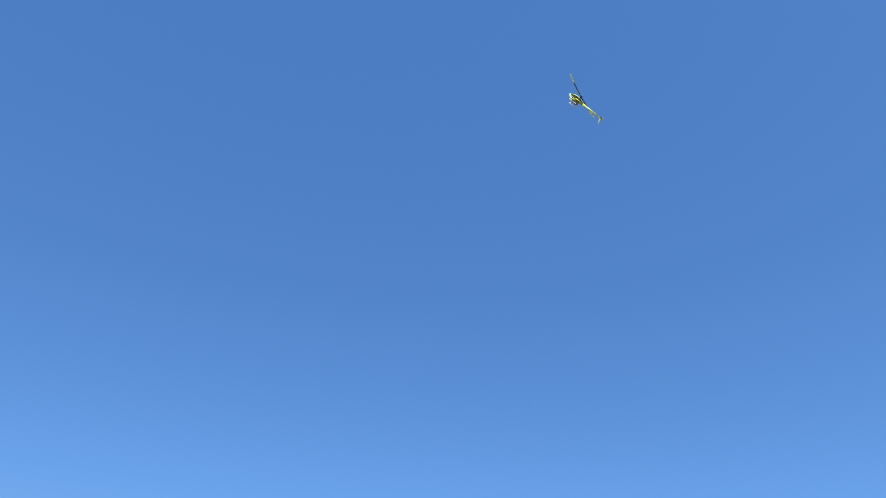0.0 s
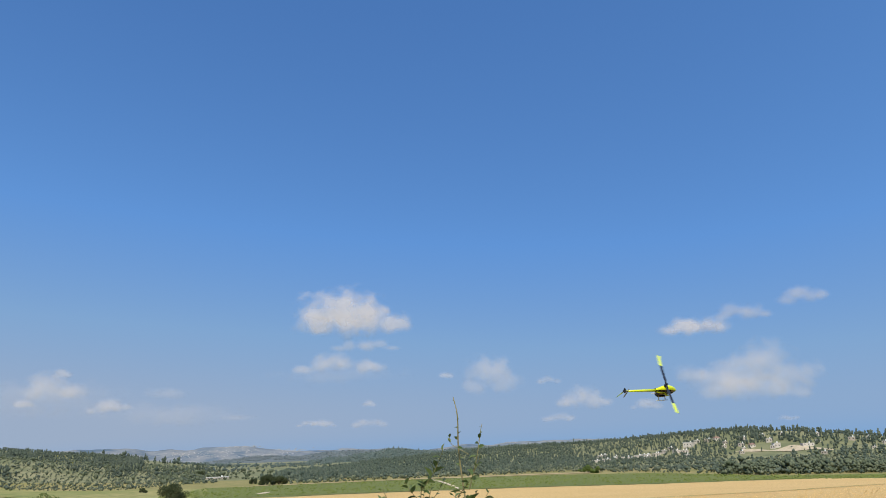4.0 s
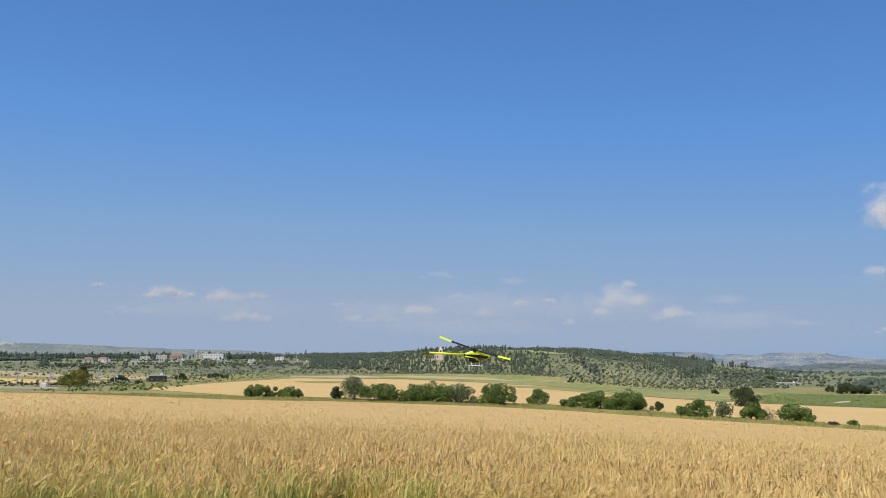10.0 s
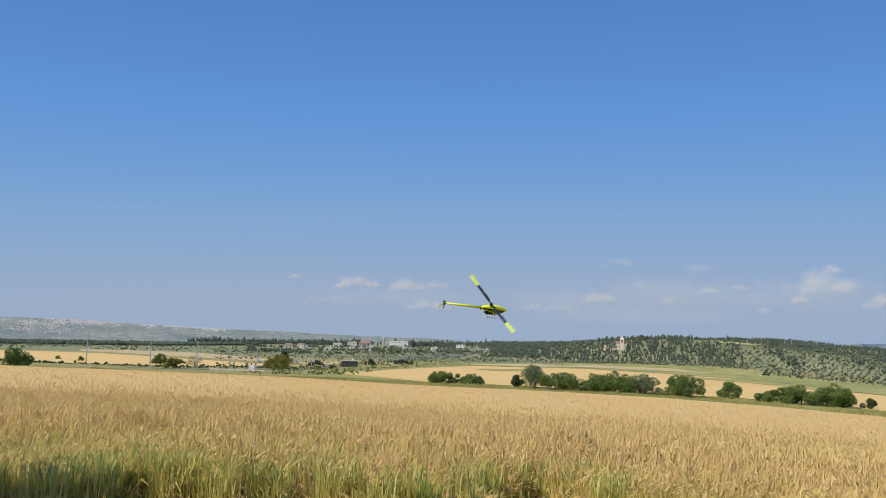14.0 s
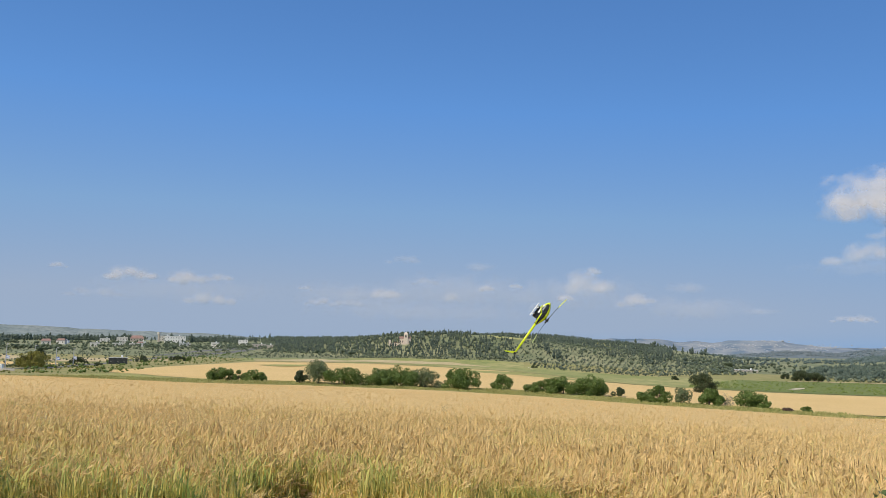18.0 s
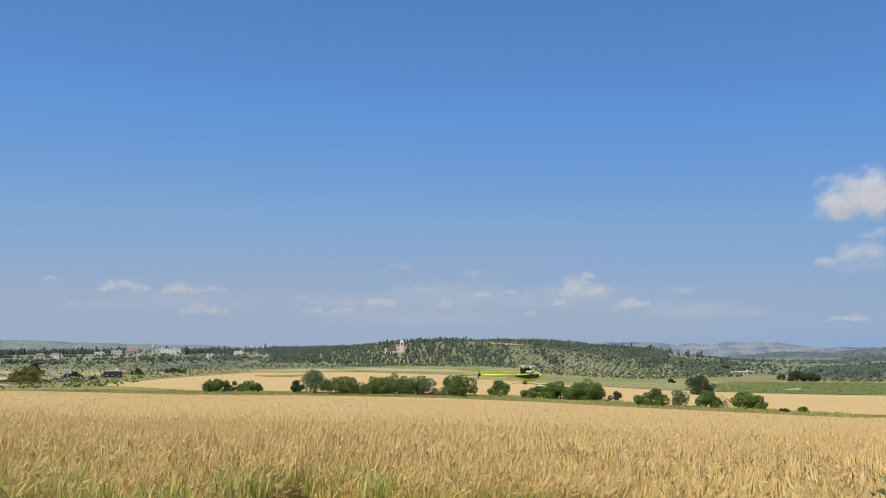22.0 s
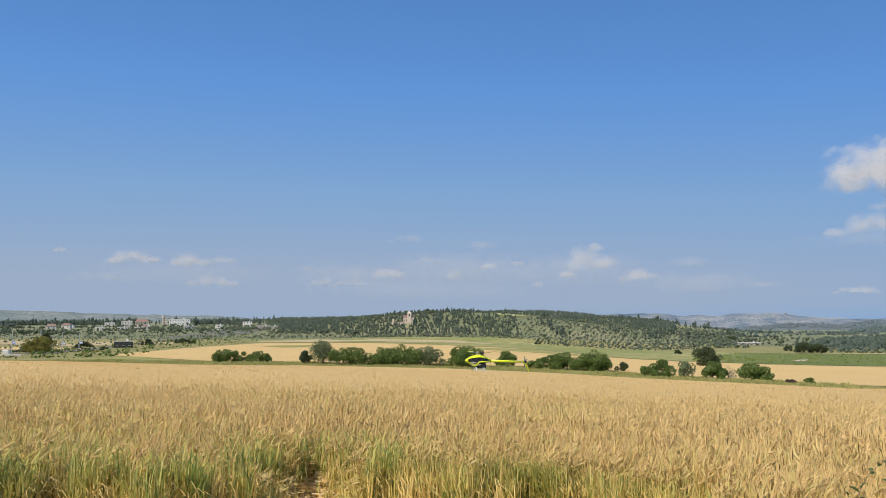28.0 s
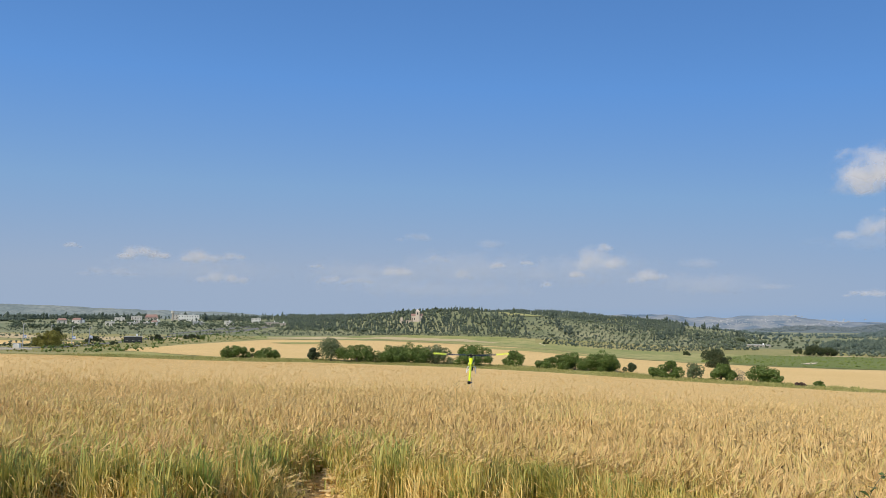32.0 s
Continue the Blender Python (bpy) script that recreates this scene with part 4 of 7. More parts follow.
woods("scrub", "olive", OLIVE, scatter(1100, -48, -29, [(-48, 420), (-41, 430), (-36, 560), (-29, 760)], [(-48, 820), (-29, 880)], 1.3, 0.03, 13.0), 1.3, 0.6, "low grey-green bushes on dry ground beyond the road")
woods("scrub", "olive", LEAF_DARK, scatter(380, -62, -40, [(-62, 400), (-52, 395), (-40, 415)], [(-62, 425), (-52, 420), (-40, 470)], 0.9, 0.03, 14.0), 1.2, 0.5, "dark green weeds along the road")
woods("oak_wood", "oak", HAZY_TREES, scatter(450, 4, 15, [(4, 800), (15, 800)], [(4, 1500), (15, 1700)], 1.0, 0.006, 15.0), 4.0, 1.2, "dark trees scattered over the far valley")
woods("scrub", "olive", LEAF, scatter(520, -44, -29, [(-44, 345), (-38, 372), (-29, 600)], [(-44, 400), (-38, 540), (-29, 780)], 1.0, 0.04, 16.0), 1.3, 0.6, "green bushes and weeds on rough ground beside the road")
woods("scrub", "olive", LEAF_YELLOW, scatter(260, -46, -30, [(-46, 345), (-38, 372), (-30, 560)], [(-46, 400), (-38, 560), (-30, 740)], 1.2, 0.04, 17.0), 1.1, 0.5, "yellowish bushes on rough ground beside the road")

# ---- trees and bushes between the fields ----
def limb(p0, p1, r0, r1, bend, sides=7, steps=5):
    """A tapered, slightly bent branch."""
    p0, p1 = Vector(p0), Vector(p1)
    ax = (p1 - p0).normalized()
    a = ax.orthogonal().normalized()
    b = ax.cross(a)
    verts, faces = [], []
    for k in range(steps + 1):
        u = k / steps
        c = p0.lerp(p1, u) + a * bend * math.sin(math.pi * u) + b * bend * 0.4 * math.sin(2 * math.pi * u)
        r = r0 + (r1 - r0) * u
        for s in range(sides):
            t = s / sides * 2 * math.pi
            verts.append(c + (a * math.cos(t) + b * math.sin(t)) * r)
    for k in range(steps):
        for s in range(sides):
            s2 = (s + 1) % sides
            faces.append((k * sides + s, k * sides + s2, (k + 1) * sides + s2, (k + 1) * sides + s))
    return np.array(verts), np.array(faces)


LEAVES = {"green": LEAF, "pale": LEAF_PALE, "dark": LEAF_DARK, "dry": LEAF_DRY, "yellow": LEAF_YELLOW, "red": LEAF_RED}
WORDS = {"green": "dense dark green leafy tree in the field hedge", "pale": "open-crowned green tree with pale new leaves", "dark": "dark olive-green tree standing alone",
         "dry": "half-dead bush of grey twigs", "yellow": "yellow-flowering bush beside the road", "red": "low bush with reddish leaves"}


def tree(x, y, w, h, kind, lift=0.1, leaf=0.27, name="tree", base_gap=None, words=""):
    """A tree: tapered trunk and limbs, and a crown of many small leaf clumps in uneven lobes."""
    r = np.random.default_rng(int(abs(x * 7 + y * 3)) + 11)
    root = new(name)
    w = w * 1.15
    root.location = (x, y, float(terrain(x, y)) - lift)
    gap = base_gap if base_gap is not None else (0.16 if h > w * 0.78 else 0.0)
    pieces = [(limb((0, 0, 0), (r.uniform(-0.2, 0.2), r.uniform(-0.2, 0.2), h * 0.5), 0.045 * h, 0.02 * h, 0.03 * h), 0)]
    for k in range(5):
        t = r.uniform(0, 6.28)
        pieces.append((limb((0, 0, h * r.uniform(0.15, 0.4)), (math.cos(t) * w * 0.3, math.sin(t) * w * 0.3, h * r.uniform(0.5, 0.8)), 0.02 * h, 0.006 * h, 0.03 * h), 0))
    v, f, m = joined(pieces)
    trunk = raw("trunk", v, f, BARK, smooth=True)
    trunk.parent = root
    lobes = []
    count = int(10 + w * h * 0.17)
    for k in range(count):
        t, u = r.uniform(0, 6.28), math.sqrt(r.uniform(0, 1))
        lx, ly = math.cos(t) * u * w * 0.42, math.sin(t) * u * w * 0.42
        size = r.uniform(0.11, 0.25) * min(w, h * 1.2)
        lz = h * (gap + (1 - gap) * r.uniform(0.12, 0.85) * (1 - 0.3 * u * u))
        lobes.append((lx, ly, min(lz, h - size * 0.8), size))
    lobes.append((0, 0, h - 0.22 * min(w, h), 0.22 * min(w, h)))
    sizes = np.array([l[3] ** 2 for l in lobes])
    n = int(min(9000, max(400, 46 * w * h / (leaf / 0.34) ** 1.2)))
    if kind in ("dry", "pale"):
        n = int(n * 0.6)
    pick = r.choice(len(lobes), n, p=sizes / sizes.sum())
    L = np.array(lobes)[pick]
    dirs = r.normal(size=(n, 3))
    dirs /= np.linalg.norm(dirs, axis=1)[:, None]
    rad = L[:, 3] * np.cbrt(r.uniform(0.25, 1.15, n))
    c = L[:, :3] + dirs * rad[:, None] * np.array([1.05, 1.05, 0.9])
    c[:, 2] = np.maximum(c[:, 2], h * gap * 0.6 + 0.05)
    nrm = dirs + r.normal(size=(n, 3)) * 0.7
    nrm /= np.linalg.norm(nrm, axis=1)[:, None]
    a = np.cross(nrm, r.normal(size=(n, 3)))
    a /= np.linalg.norm(a, axis=1)[:, None]
    b = np.cross(nrm, a)
    s = (leaf * r.uniform(0.65, 1.45, n))[:, None]
    if kind == "dry":
        b *= 0.25
    vv = np.stack([c - a * s, c - b * s * 0.6 + nrm * s * 0.15, c + a * s, c + b * s * 0.6 + nrm * s * 0.15], 1).reshape(-1, 3)
    ff = np.arange(4 * n).reshape(-1, 4)
    crown = raw("crown", vv, ff, LEAVES[kind])
    crown.parent = root
    return tagged(root, words or WORDS[kind], "tree" if h > 2.5 else "bush", "trees along the field edge")


HEDGE = [    # x, y, width, height, kind
    (-165.9, 271.8, 9.4, 5.5, "green"), (-160.6, 277.0, 8.9, 4.5, "green"), (-154.6, 280.0, 9.5, 5.0, "green"), (-135.1, 280.7, 5.4, 5.3, "dark"),
    (-128.5, 284.5, 10.4, 9.7, "pale"), (-116.4, 282.3, 15.5, 7.2, "green"), (-103.4, 284.1, 11.6, 7.6, "green"), (-96.2, 289.1, 13.8, 8.9, "green"),
    (-86.4, 295.3, 12.9, 8.4, "pale"), (-71.5, 293.4, 15.8, 8.3, "green"), (-57.0, 304.5, 8.1, 6.6, "green"), (-39.9, 295.3, 11.4, 4.7, "green"),
    (-30.5, 295.5, 14.5, 7.3, "green"), (-19.9, 292.1, 12.3, 8.4, "green"), (-9.3, 295.6, 4.9, 3.8, "dark"), (-0.9, 258.5, 5.9, 3.6, "green"),
    (4.5, 256.7, 7.6, 5.8, "green"), (11.2, 256.2, 5.4, 5.2, "pale"), (19.3, 250.7, 7.9, 5.8, "green"), (24.6, 255.9, 5.4, 4.4, "dry")]
LONE = [
    (30.8, 247.6, 8.7, 5.5, "green"), (34.5, 242.2, 2.6, 2.8, "green"), (38.5, 227.5, 4.0, 1.3, "red"), (43.6, 230.7, 3.7, 1.9, "green"),
    (25.8, 351.1, 10.8, 8.6, "dark"), (-186.8, 104.4, 6.2, 4.8, "green"), (18.4, 486.1, 5.8, 3.0, "dark"), (72.0, 699.5, 5.8, 5.5, "dark"),
    (96.0, 521.4, 8.3, 6.9, "dark"), (102.8, 514.8, 11.3, 6.0, "dark"), (91.9, 552.0, 5.6, 4.0, "dark"), (-83.2, 595.5, 5.4, 3.1, "dark"), (303.0, 452.0, 15.0, 5.6, "green")]
ROADSIDE = [
    (-351.5, 275.8, 8.1, 5.8, "green"), (-305.5, 249.5, 10.9, 5.2, "yellow"), (-330.1, 282.0, 7.6, 5.4, "dry"), (-288.3, 302.2, 15.4, 8.1, "yellow"),
    (-344.8, 368.3, 5.8, 8.0, "dark"), (-302.3, 349.8, 8.7, 4.3, "dark"), (-306.7, 411.1, 6.8, 4.5, "dark"), (-280.7, 340.1, 3.9, 2.2, "dark"),
    (-312.3, 456.9, 12.3, 3.7, "dark"), (-305.2, 458.8, 4.9, 3.2, "green"), (-412.8, 255.2, 2.9, 2.2, "green"), (-387.7, 252.8, 2.8, 2.8, "green")]
for row in HEDGE + LONE + ROADSIDE:
    tree(*row)

# unseen tall trees, added beside and behind the camera to shade the near wheat
for x, y, w, h, gap in ((7.8, -0.8, 7.2, 12.3, 0.4), (-11.0, 0.3, 4.4, 8.1, 0.5)):
    tree(x, y, w, h, "pale", leaf=0.3, base_gap=gap, words="unseen tall leafy tree added on the bank to shade the near wheat")

# ---- road, lamps and buildings ----
def box(bm, x0, x1, y0, y1, z0, z1):
    m = Matrix.Translation(((x0 + x1) / 2, (y0 + y1) / 2, (z0 + z1) / 2)) @ Matrix.Diagonal((x1 - x0, y1 - y0, z1 - z0, 1))
    bmesh.ops.create_cube(bm, size=1.0, matrix=m)
    return bm


def tube(bm, p0, p1, r0, r1=None, sides=10):
    p0, p1 = Vector(p0), Vector(p1)
    m = Matrix.Translation((p0 + p1) / 2) @ (p1 - p0).to_track_quat("Z", "Y").to_matrix().to_4x4()
    bmesh.ops.create_cone(bm, cap_ends=True, segments=sides, radius1=r0, radius2=r0 if r1 is None else r1, depth=(p1 - p0).length, matrix=m)
    return bm


strip("road", [(-54, 372, 379), (-48.6, 384, 391), (-42.6, 403, 411), (-39, 470, 490), (-36.8, 548, 575), (-32.5, 690, 720), (-30, 748, 780), (-28.3, 800, 835)], ASPHALT, 0.15, "grey asphalt country road", "road", steps=5)
strip("road_far", [(-36, 640, 660), (-33, 760, 785), (-30, 800, 840)], ASPHALT, 0.15, "grey side road", "road", steps=4)


def barrier():
    """A row of concrete barrier blocks beside the road."""
    wx, wy = polar(-46.5, 376)
    root = new("road_barrier")
    root.location = (wx, wy, float(terrain(wx, wy)))
    ang = radians(44)
    bm = bmesh.new()
    v = [bm.verts.new((x, y, z)) for x in (-1.55, 1.55) for y, z in ((-0.3, 0), (0.3, 0), (0.3, 0.25), (0.1, 0.95), (-0.1, 0.95), (-0.3, 0.25))]
    for k in range(6):
        bm.faces.new((v[k], v[(k + 1) % 6], v[6 + (k + 1) % 6], v[6 + k]))
    bm.faces.new(v[5::-1])
    bm.faces.new(v[6:])
    me = bpy.data.meshes.new("block")
    bm.to_mesh(me)
    bm.free()
    me.materials.append(STONE)
    for k in range(8):
        t = (k - 3.5) * 3.2
        x, y = t * math.cos(ang), t * math.sin(ang)
        ob = new("block", me)
        ob.parent = root
        ob.matrix_basis = pose(x, y, float(terrain(wx + x, wy + y)) - root.location.z, 0, 0, 44)
    return tagged(root, "low pale concrete barrier beside the road", "barrier")


barrier()


def lamp_post(x, y, h, flagged):
    """A road lamp with a curved arm, some with a small flag."""
    root = new("street_lamp")
    root.location = (x, y, float(terrain(x, y)) - 0.1)
    part("pole", tube(bmesh.new(), (0, 0, 0), (0, 0, h), 0.26, 0.15), LAMP_PAINT, root)
    bm = tube(bmesh.new(), (0, 0, h), (1.0, -0.8, h + 0.35), 0.13)
    tube(bm, (1.0, -0.8, h + 0.35), (1.9, -1.5, h + 0.4), 0.12)
    part("arm", bm, LAMP_PAINT, root)
    part("lamp_head", box(bmesh.new(), 1.6, 2.5, -1.75, -1.25, h + 0.25, h + 0.55), LAMP_PAINT, root, "flat grey lamp head")
    if flagged:
        bm = bmesh.new()
        n = 8
        grid = [[bm.verts.new((0.15 + 2.3 * k / n, -0.5 * k / n + 0.16 * math.sin(k * 1.1), h * 0.42 - 0.35 * k / n + 1.5 * s)) for s in (0, 1)] for k in range(n + 1)]
        for k in range(n):
            bm.faces.new((grid[k][0], grid[k + 1][0], grid[k + 1][1], grid[k][1]))
        bmesh.ops.solidify(bm, geom=bm.faces[:], thickness=0.03)
        flag = part("flag", bm, WHITE_PAINT, root, "white and blue cloth flag")
        for z0 in (0.22, 1.08):
            bm = bmesh.new()
            grid = [[bm.verts.new((0.15 + 2.3 * k / n, -0.5 * k / n + 0.16 * math.sin(k * 1.1) - 0.05, h * 0.42 - 0.35 * k / n + z0 + 0.22 * s)) for s in (0, 1)] for k in range(n + 1)]
            for k in range(n):
                bm.faces.new((grid[k][0], grid[k + 1][0], grid[k + 1][1], grid[k][1]))
            part("stripe", bm, BLUE_CLOTH, flag, "blue stripe")
    return tagged(root, "tall grey road lamp with a small flag" if flagged else "tall grey road lamp", "street lamp", "lamps along the road")


for x, y, h, flagged in ((-341, 225, 15.5, 1), (-297, 228, 13.6, 1), (-297, 255, 13.1, 1), (-279, 260, 11.3, 0), (-289, 288, 10.8, 1), (-288, 304, 10.0, 1), (-278, 307, 9.6, 1), (-287, 329, 8.9, 1)):
    lamp_post(x, y, h, flagged)


def cabinet(x, y, w, h):
    root = new("roadside_cabinet")
    root.location = (x, y, float(terrain(x, y)) - 0.1)
    bm = box(bmesh.new(), -w / 2, w / 2, -0.6, 0.6, 0, h + 0.4)
    bmesh.ops.bevel(bm, geom=bm.edges[:], offset=0.06, segments=2, affect="EDGES")
    part("body", bm, WHITE_PAINT, root)
    part("door", box(bmesh.new(), -w / 2 + 0.25, w / 2 - 0.25, -0.64, -0.6, 0.3, h), ROOF_GREY, root, "pale grey door")
    part("roof", box(bmesh.new(), -w / 2 - 0.15, w / 2 + 0.15, -0.75, 0.75, h + 0.4, h + 0.55), ROOF_GREY, root)
    return tagged(root, "white utility cabinet standing beside the road", "cabinet")


cabinet(-271, 267, 3.5, 2.4)


def house(x, y, w, h, roof="flat", wall=None, turn=0.0, depth=None, name="house", words="", sink=1.0, storeys=None):
    """A building: walls, roof with overhang, rows of windows with frames."""
    root = new(name)
    dp = depth or w * 0.8
    root.matrix_world = pose(x, y, float(terrain(x, y)) - sink, 0, 0, turn)
    h = h + sink
    part("wall", box(bmesh.new(), -w / 2, w / 2, -dp / 2, dp / 2, 0, h), wall or WHITEWASH, root)
    if roof == "flat":
        bm = box(bmesh.new(), -w / 2 - 0.15, w / 2 + 0.15, -dp / 2 - 0.15, dp / 2 + 0.15, h, h + 0.35)
        part("roof", bm, ROOF_GREY, root)
        part("water_tank", tube(bmesh.new(), (w * 0.2, 0, h + 0.35), (w * 0.2, 0, h + 1.6), 0.6), WHITE_PAINT, root)
    else:
        bm = bmesh.new()
        o = 0.4
        v = [bm.verts.new(p) for p in ((-w / 2 - o, -dp / 2 - o, h), (w / 2 + o, -dp / 2 - o, h), (w / 2 + o, dp / 2 + o, h), (-w / 2 - o, dp / 2 + o, h), (-w / 2 + w * 0.12, 0, h + dp * 0.3), (w / 2 - w * 0.12, 0, h + dp * 0.3))]
        for f in ((0, 1, 5, 4), (1, 2, 5), (2, 3, 4, 5), (3, 0, 4), (3, 2, 1, 0)):
            bm.faces.new([v[k] for k in f])
        part("roof", bm, ROOF_RED, root, "red tiled roof")
    levels = storeys or max(1, int((h - sink) / 2.8))
    step = (h - sink) / levels
    count = max(2, int(w / 3.2))
    for lv in range(levels):
        for k in range(count):
            cx = (k + 0.5) / count * w - w / 2
            z0 = sink + lv * step + step * 0.35
            win = part("window", box(bmesh.new(), cx - 0.42, cx + 0.42, -dp / 2 - 0.05, -dp / 2 + 0.05, z0, z0 + min(1.3, step * 0.45)), DARK_GLASS, root)
            part("sill", box(bmesh.new(), cx - 0.7, cx + 0.7, -dp / 2 - 0.16, -dp / 2 + 0.02, z0 - 0.12, z0), ROOF_GREY, win)
    return tagged(root, words or ("pale house with a red tiled roof on the hillside" if roof != "flat" else "white flat-roofed house on the hillside"), "house", "houses of the village")


VILLAGE_ROWS = [    # x, y, width, height, red roof
    (462, 675, 12.4, 2.6, 0), (474, 673, 12, 3.6, 0), (502, 676, 17, 4.4, 0), (518, 677, 12, 5.0, 0), (530, 678, 11, 4.6, 0), (541, 677, 9.2, 5.0, 0), (563, 690, 9.5, 4.0, 0),
    (567, 674, 10.7, 4.6, 0), (568, 665, 8.0, 4.4, 0), (599, 690, 16.7, 5.7, 0), (621, 683, 11.2, 4.0, 0), (629, 678, 9.8, 3.5, 1)]
UPPER_ROWS = [
    (639, 648, 12.5, 4.0, 0), (642, 615, 9.5, 4.6, 0), (625, 590, 10.5, 5.7, 0), (616, 614, 9.2, 3.6, 1), (646, 570, 17.0, 3.4, 0), (701, 562, 9.6, 4.0, 0), (742, 543, 11.2, 3.2, 0),
    (581, 700, 8.3, 3.6, 0), (614, 694, 9.9, 3.8, 0)]
pick = random.Random(12)
SMALL_ROWS = [(*polar(pick.uniform(34.5, 43.5), pick.uniform(835, 905)), pick.uniform(6, 10), pick.uniform(2.6, 4.2), 0) for k in range(16)]
SMALL_ROWS += [(*polar(pick.uniform(44, 55), pick.uniform(800, 930)), pick.uniform(6, 9), pick.uniform(2.6, 3.6), 0) for k in range(14)]
for x, y, w, h, red in VILLAGE_ROWS + UPPER_ROWS + SMALL_ROWS:
    house(x, y, w * 0.64, h * 0.76, "pitched" if red else "flat", turn=-math.degrees(math.atan2(x, y)) + pick.uniform(-35, 35))
house(-669, 820, 12, 4.2, "flat", turn=38, wall=LIMEWASH, words="low white building beyond the road")
house(-660, 872, 17, 3.6, "pitched", turn=36, words="long building with a dark red roof")
house(-690, 880, 14, 5, "flat", turn=38, wall=LIMEWASH, words="white building among trees")
house(-600, 870, 26, 8, "flat", turn=34, words="large white institutional building among pines", wall=LIMEWASH)
house(-640, 905, 16, 7, "flat", turn=34, words="pale building among pines", wall=LIMEWASH)
house(-505, 880, 12, 6, "flat", turn=30, wall=LIMEWASH, words="white block among dark trees")
house(-393, 717, 15, 3.5, "flat", turn=28, words="low pale shed beside the road")
house(-372, 700, 9, 3.0, "flat", turn=28, words="small white shed beside the road")
house(-296, 375, 10, 3.4, "flat", turn=38, wall=DARK_GLASS, words="dark low barn beside a track")
house(83, 675, 18, 1.2, "flat", turn=-7, words="long low white greenhouse in the valley")

for k in range(14):
    x, y = polar(pick.uniform(-44, -31), pick.uniform(860, 1010))
    house(x, y, pick.uniform(6, 11), pick.uniform(2.6, 4.2), "pitched" if k % 5 == 0 else "flat", turn=pick.uniform(15, 55), wall=LIMEWASH, words="small pale building among trees beyond the road")


def water_tower(x, y, h):
    root = new("water_tower")
    root.location = (x, y, float(terrain(x, y)) - 1)
    part("shaft", tube(bmesh.new(), (0, 0, 0), (0, 0, h), 1.5, 1.3, 14), WHITEWASH, root)
    part("tank", tube(bmesh.new(), (0, 0, h), (0, 0, h + 3.2), 2.2, 2.4, 16), WHITEWASH, root)
    return tagged(root, "slim pale water tower among buildings", "tower")


water_tower(-620, 863, 11)


def monastery():
    """A stone monastery: bell tower with a pointed cap, nave with a pitched roof, lower wing."""
    root = new("monastery")
    x, y = -225, 694
    root.matrix_world = pose(x, y, float(terrain(x, y)) - 4.2, 0, 0, 18)
    part("nave", box(bmesh.new(), -3.5, 7, -4, 4, 0, 9), PINK_STONE, root)
    bm = bmesh.new()
    v = [bm.verts.new(p) for p in ((-3.8, -4.4, 9), (7.3, -4.4, 9), (7.3, 4.4, 9), (-3.8, 4.4, 9), (-3.8, 0, 11), (7.3, 0, 11))]
    for f in ((0, 1, 5, 4), (1, 2, 5), (2, 3, 4, 5), (3, 0, 4)):
        bm.faces.new([v[k] for k in f])
    part("roof", bm, ROOF_RED, root, "red tiled roof")
    tower = part("tower", box(bmesh.new(), 0.5, 4.3, -5, -1.2, 0, 13.2), PINK_STONE, root)
    bm = bmesh.new()
    bmesh.ops.create_cone(bm, cap_ends=True, segments=4, radius1=2.9, radius2=0.1, depth=2.4, matrix=Matrix.Translation((2.4, -3.1, 14.4)) @ Matrix.Rotation(radians(45), 4, "Z"))
    part("cap", bm, PINK_STONE, tower, "pointed stone cap")
    part("belfry_opening", box(bmesh.new(), 1.7, 3.1, -5.06, -4.9, 10.0, 12.2), DARK_GLASS, tower)
    part("wing", box(bmesh.new(), -13, -3.3, -8, -1, -3, 4.6), PINK_STONE, root)
    part("turret", box(bmesh.new(), -14.0, -12.0, -10, -7.5, -3, 7.2), PINK_STONE, root)
    part("wing_roof", box(bmesh.new(), -13.3, -3.2, -8.3, -0.8, 4.6, 5.0), ROOF_RED, root, "low red roof")
    for k in range(5):
        cx = -2.7 + k * 2.2
        if cx < 0 or cx > 4.5:
            part("window", box(bmesh.new(), cx - 0.4, cx + 0.4, -4.08, -3.9, 5.2, 7.0), DARK_GLASS, root)
    for k in range(3):
        part("window", box(bmesh.new(), -11.0 + k * 1.5, -10.2 + k * 1.5, -8.08, -7.9, 2.0, 3.2), DARK_GLASS, root)
    return tagged(root, "pinkish stone monastery with a bell tower among pines", "monastery")


monastery()

# ---- the model helicopter ----
FLUO = material("fluorescent_yellow", [(0.70, 0.80, 0.02), (0.66, 0.77, 0.02)], 3, 20, 0.28, spec=0.5)
CARBON = material("carbon_fibre", [(0.018, 0.018, 0.02), (0.028, 0.028, 0.03)], 30, 200, 0.22, spec=0.6)
BLACK_PLASTIC = material("black_plastic", [(0.02, 0.02, 0.021), (0.03, 0.03, 0.031)], 20, 80, 0.5)
BLADE_GREY = material("grey_tail_blade", [(0.25, 0.27, 0.24), (0.30, 0.32, 0.28)], 10, 60, 0.4)
ALLOY = material("anodised_alloy", [(0.10, 0.10, 0.11), (0.14, 0.14, 0.15)], 10, 60, 0.35, metal=0.9)

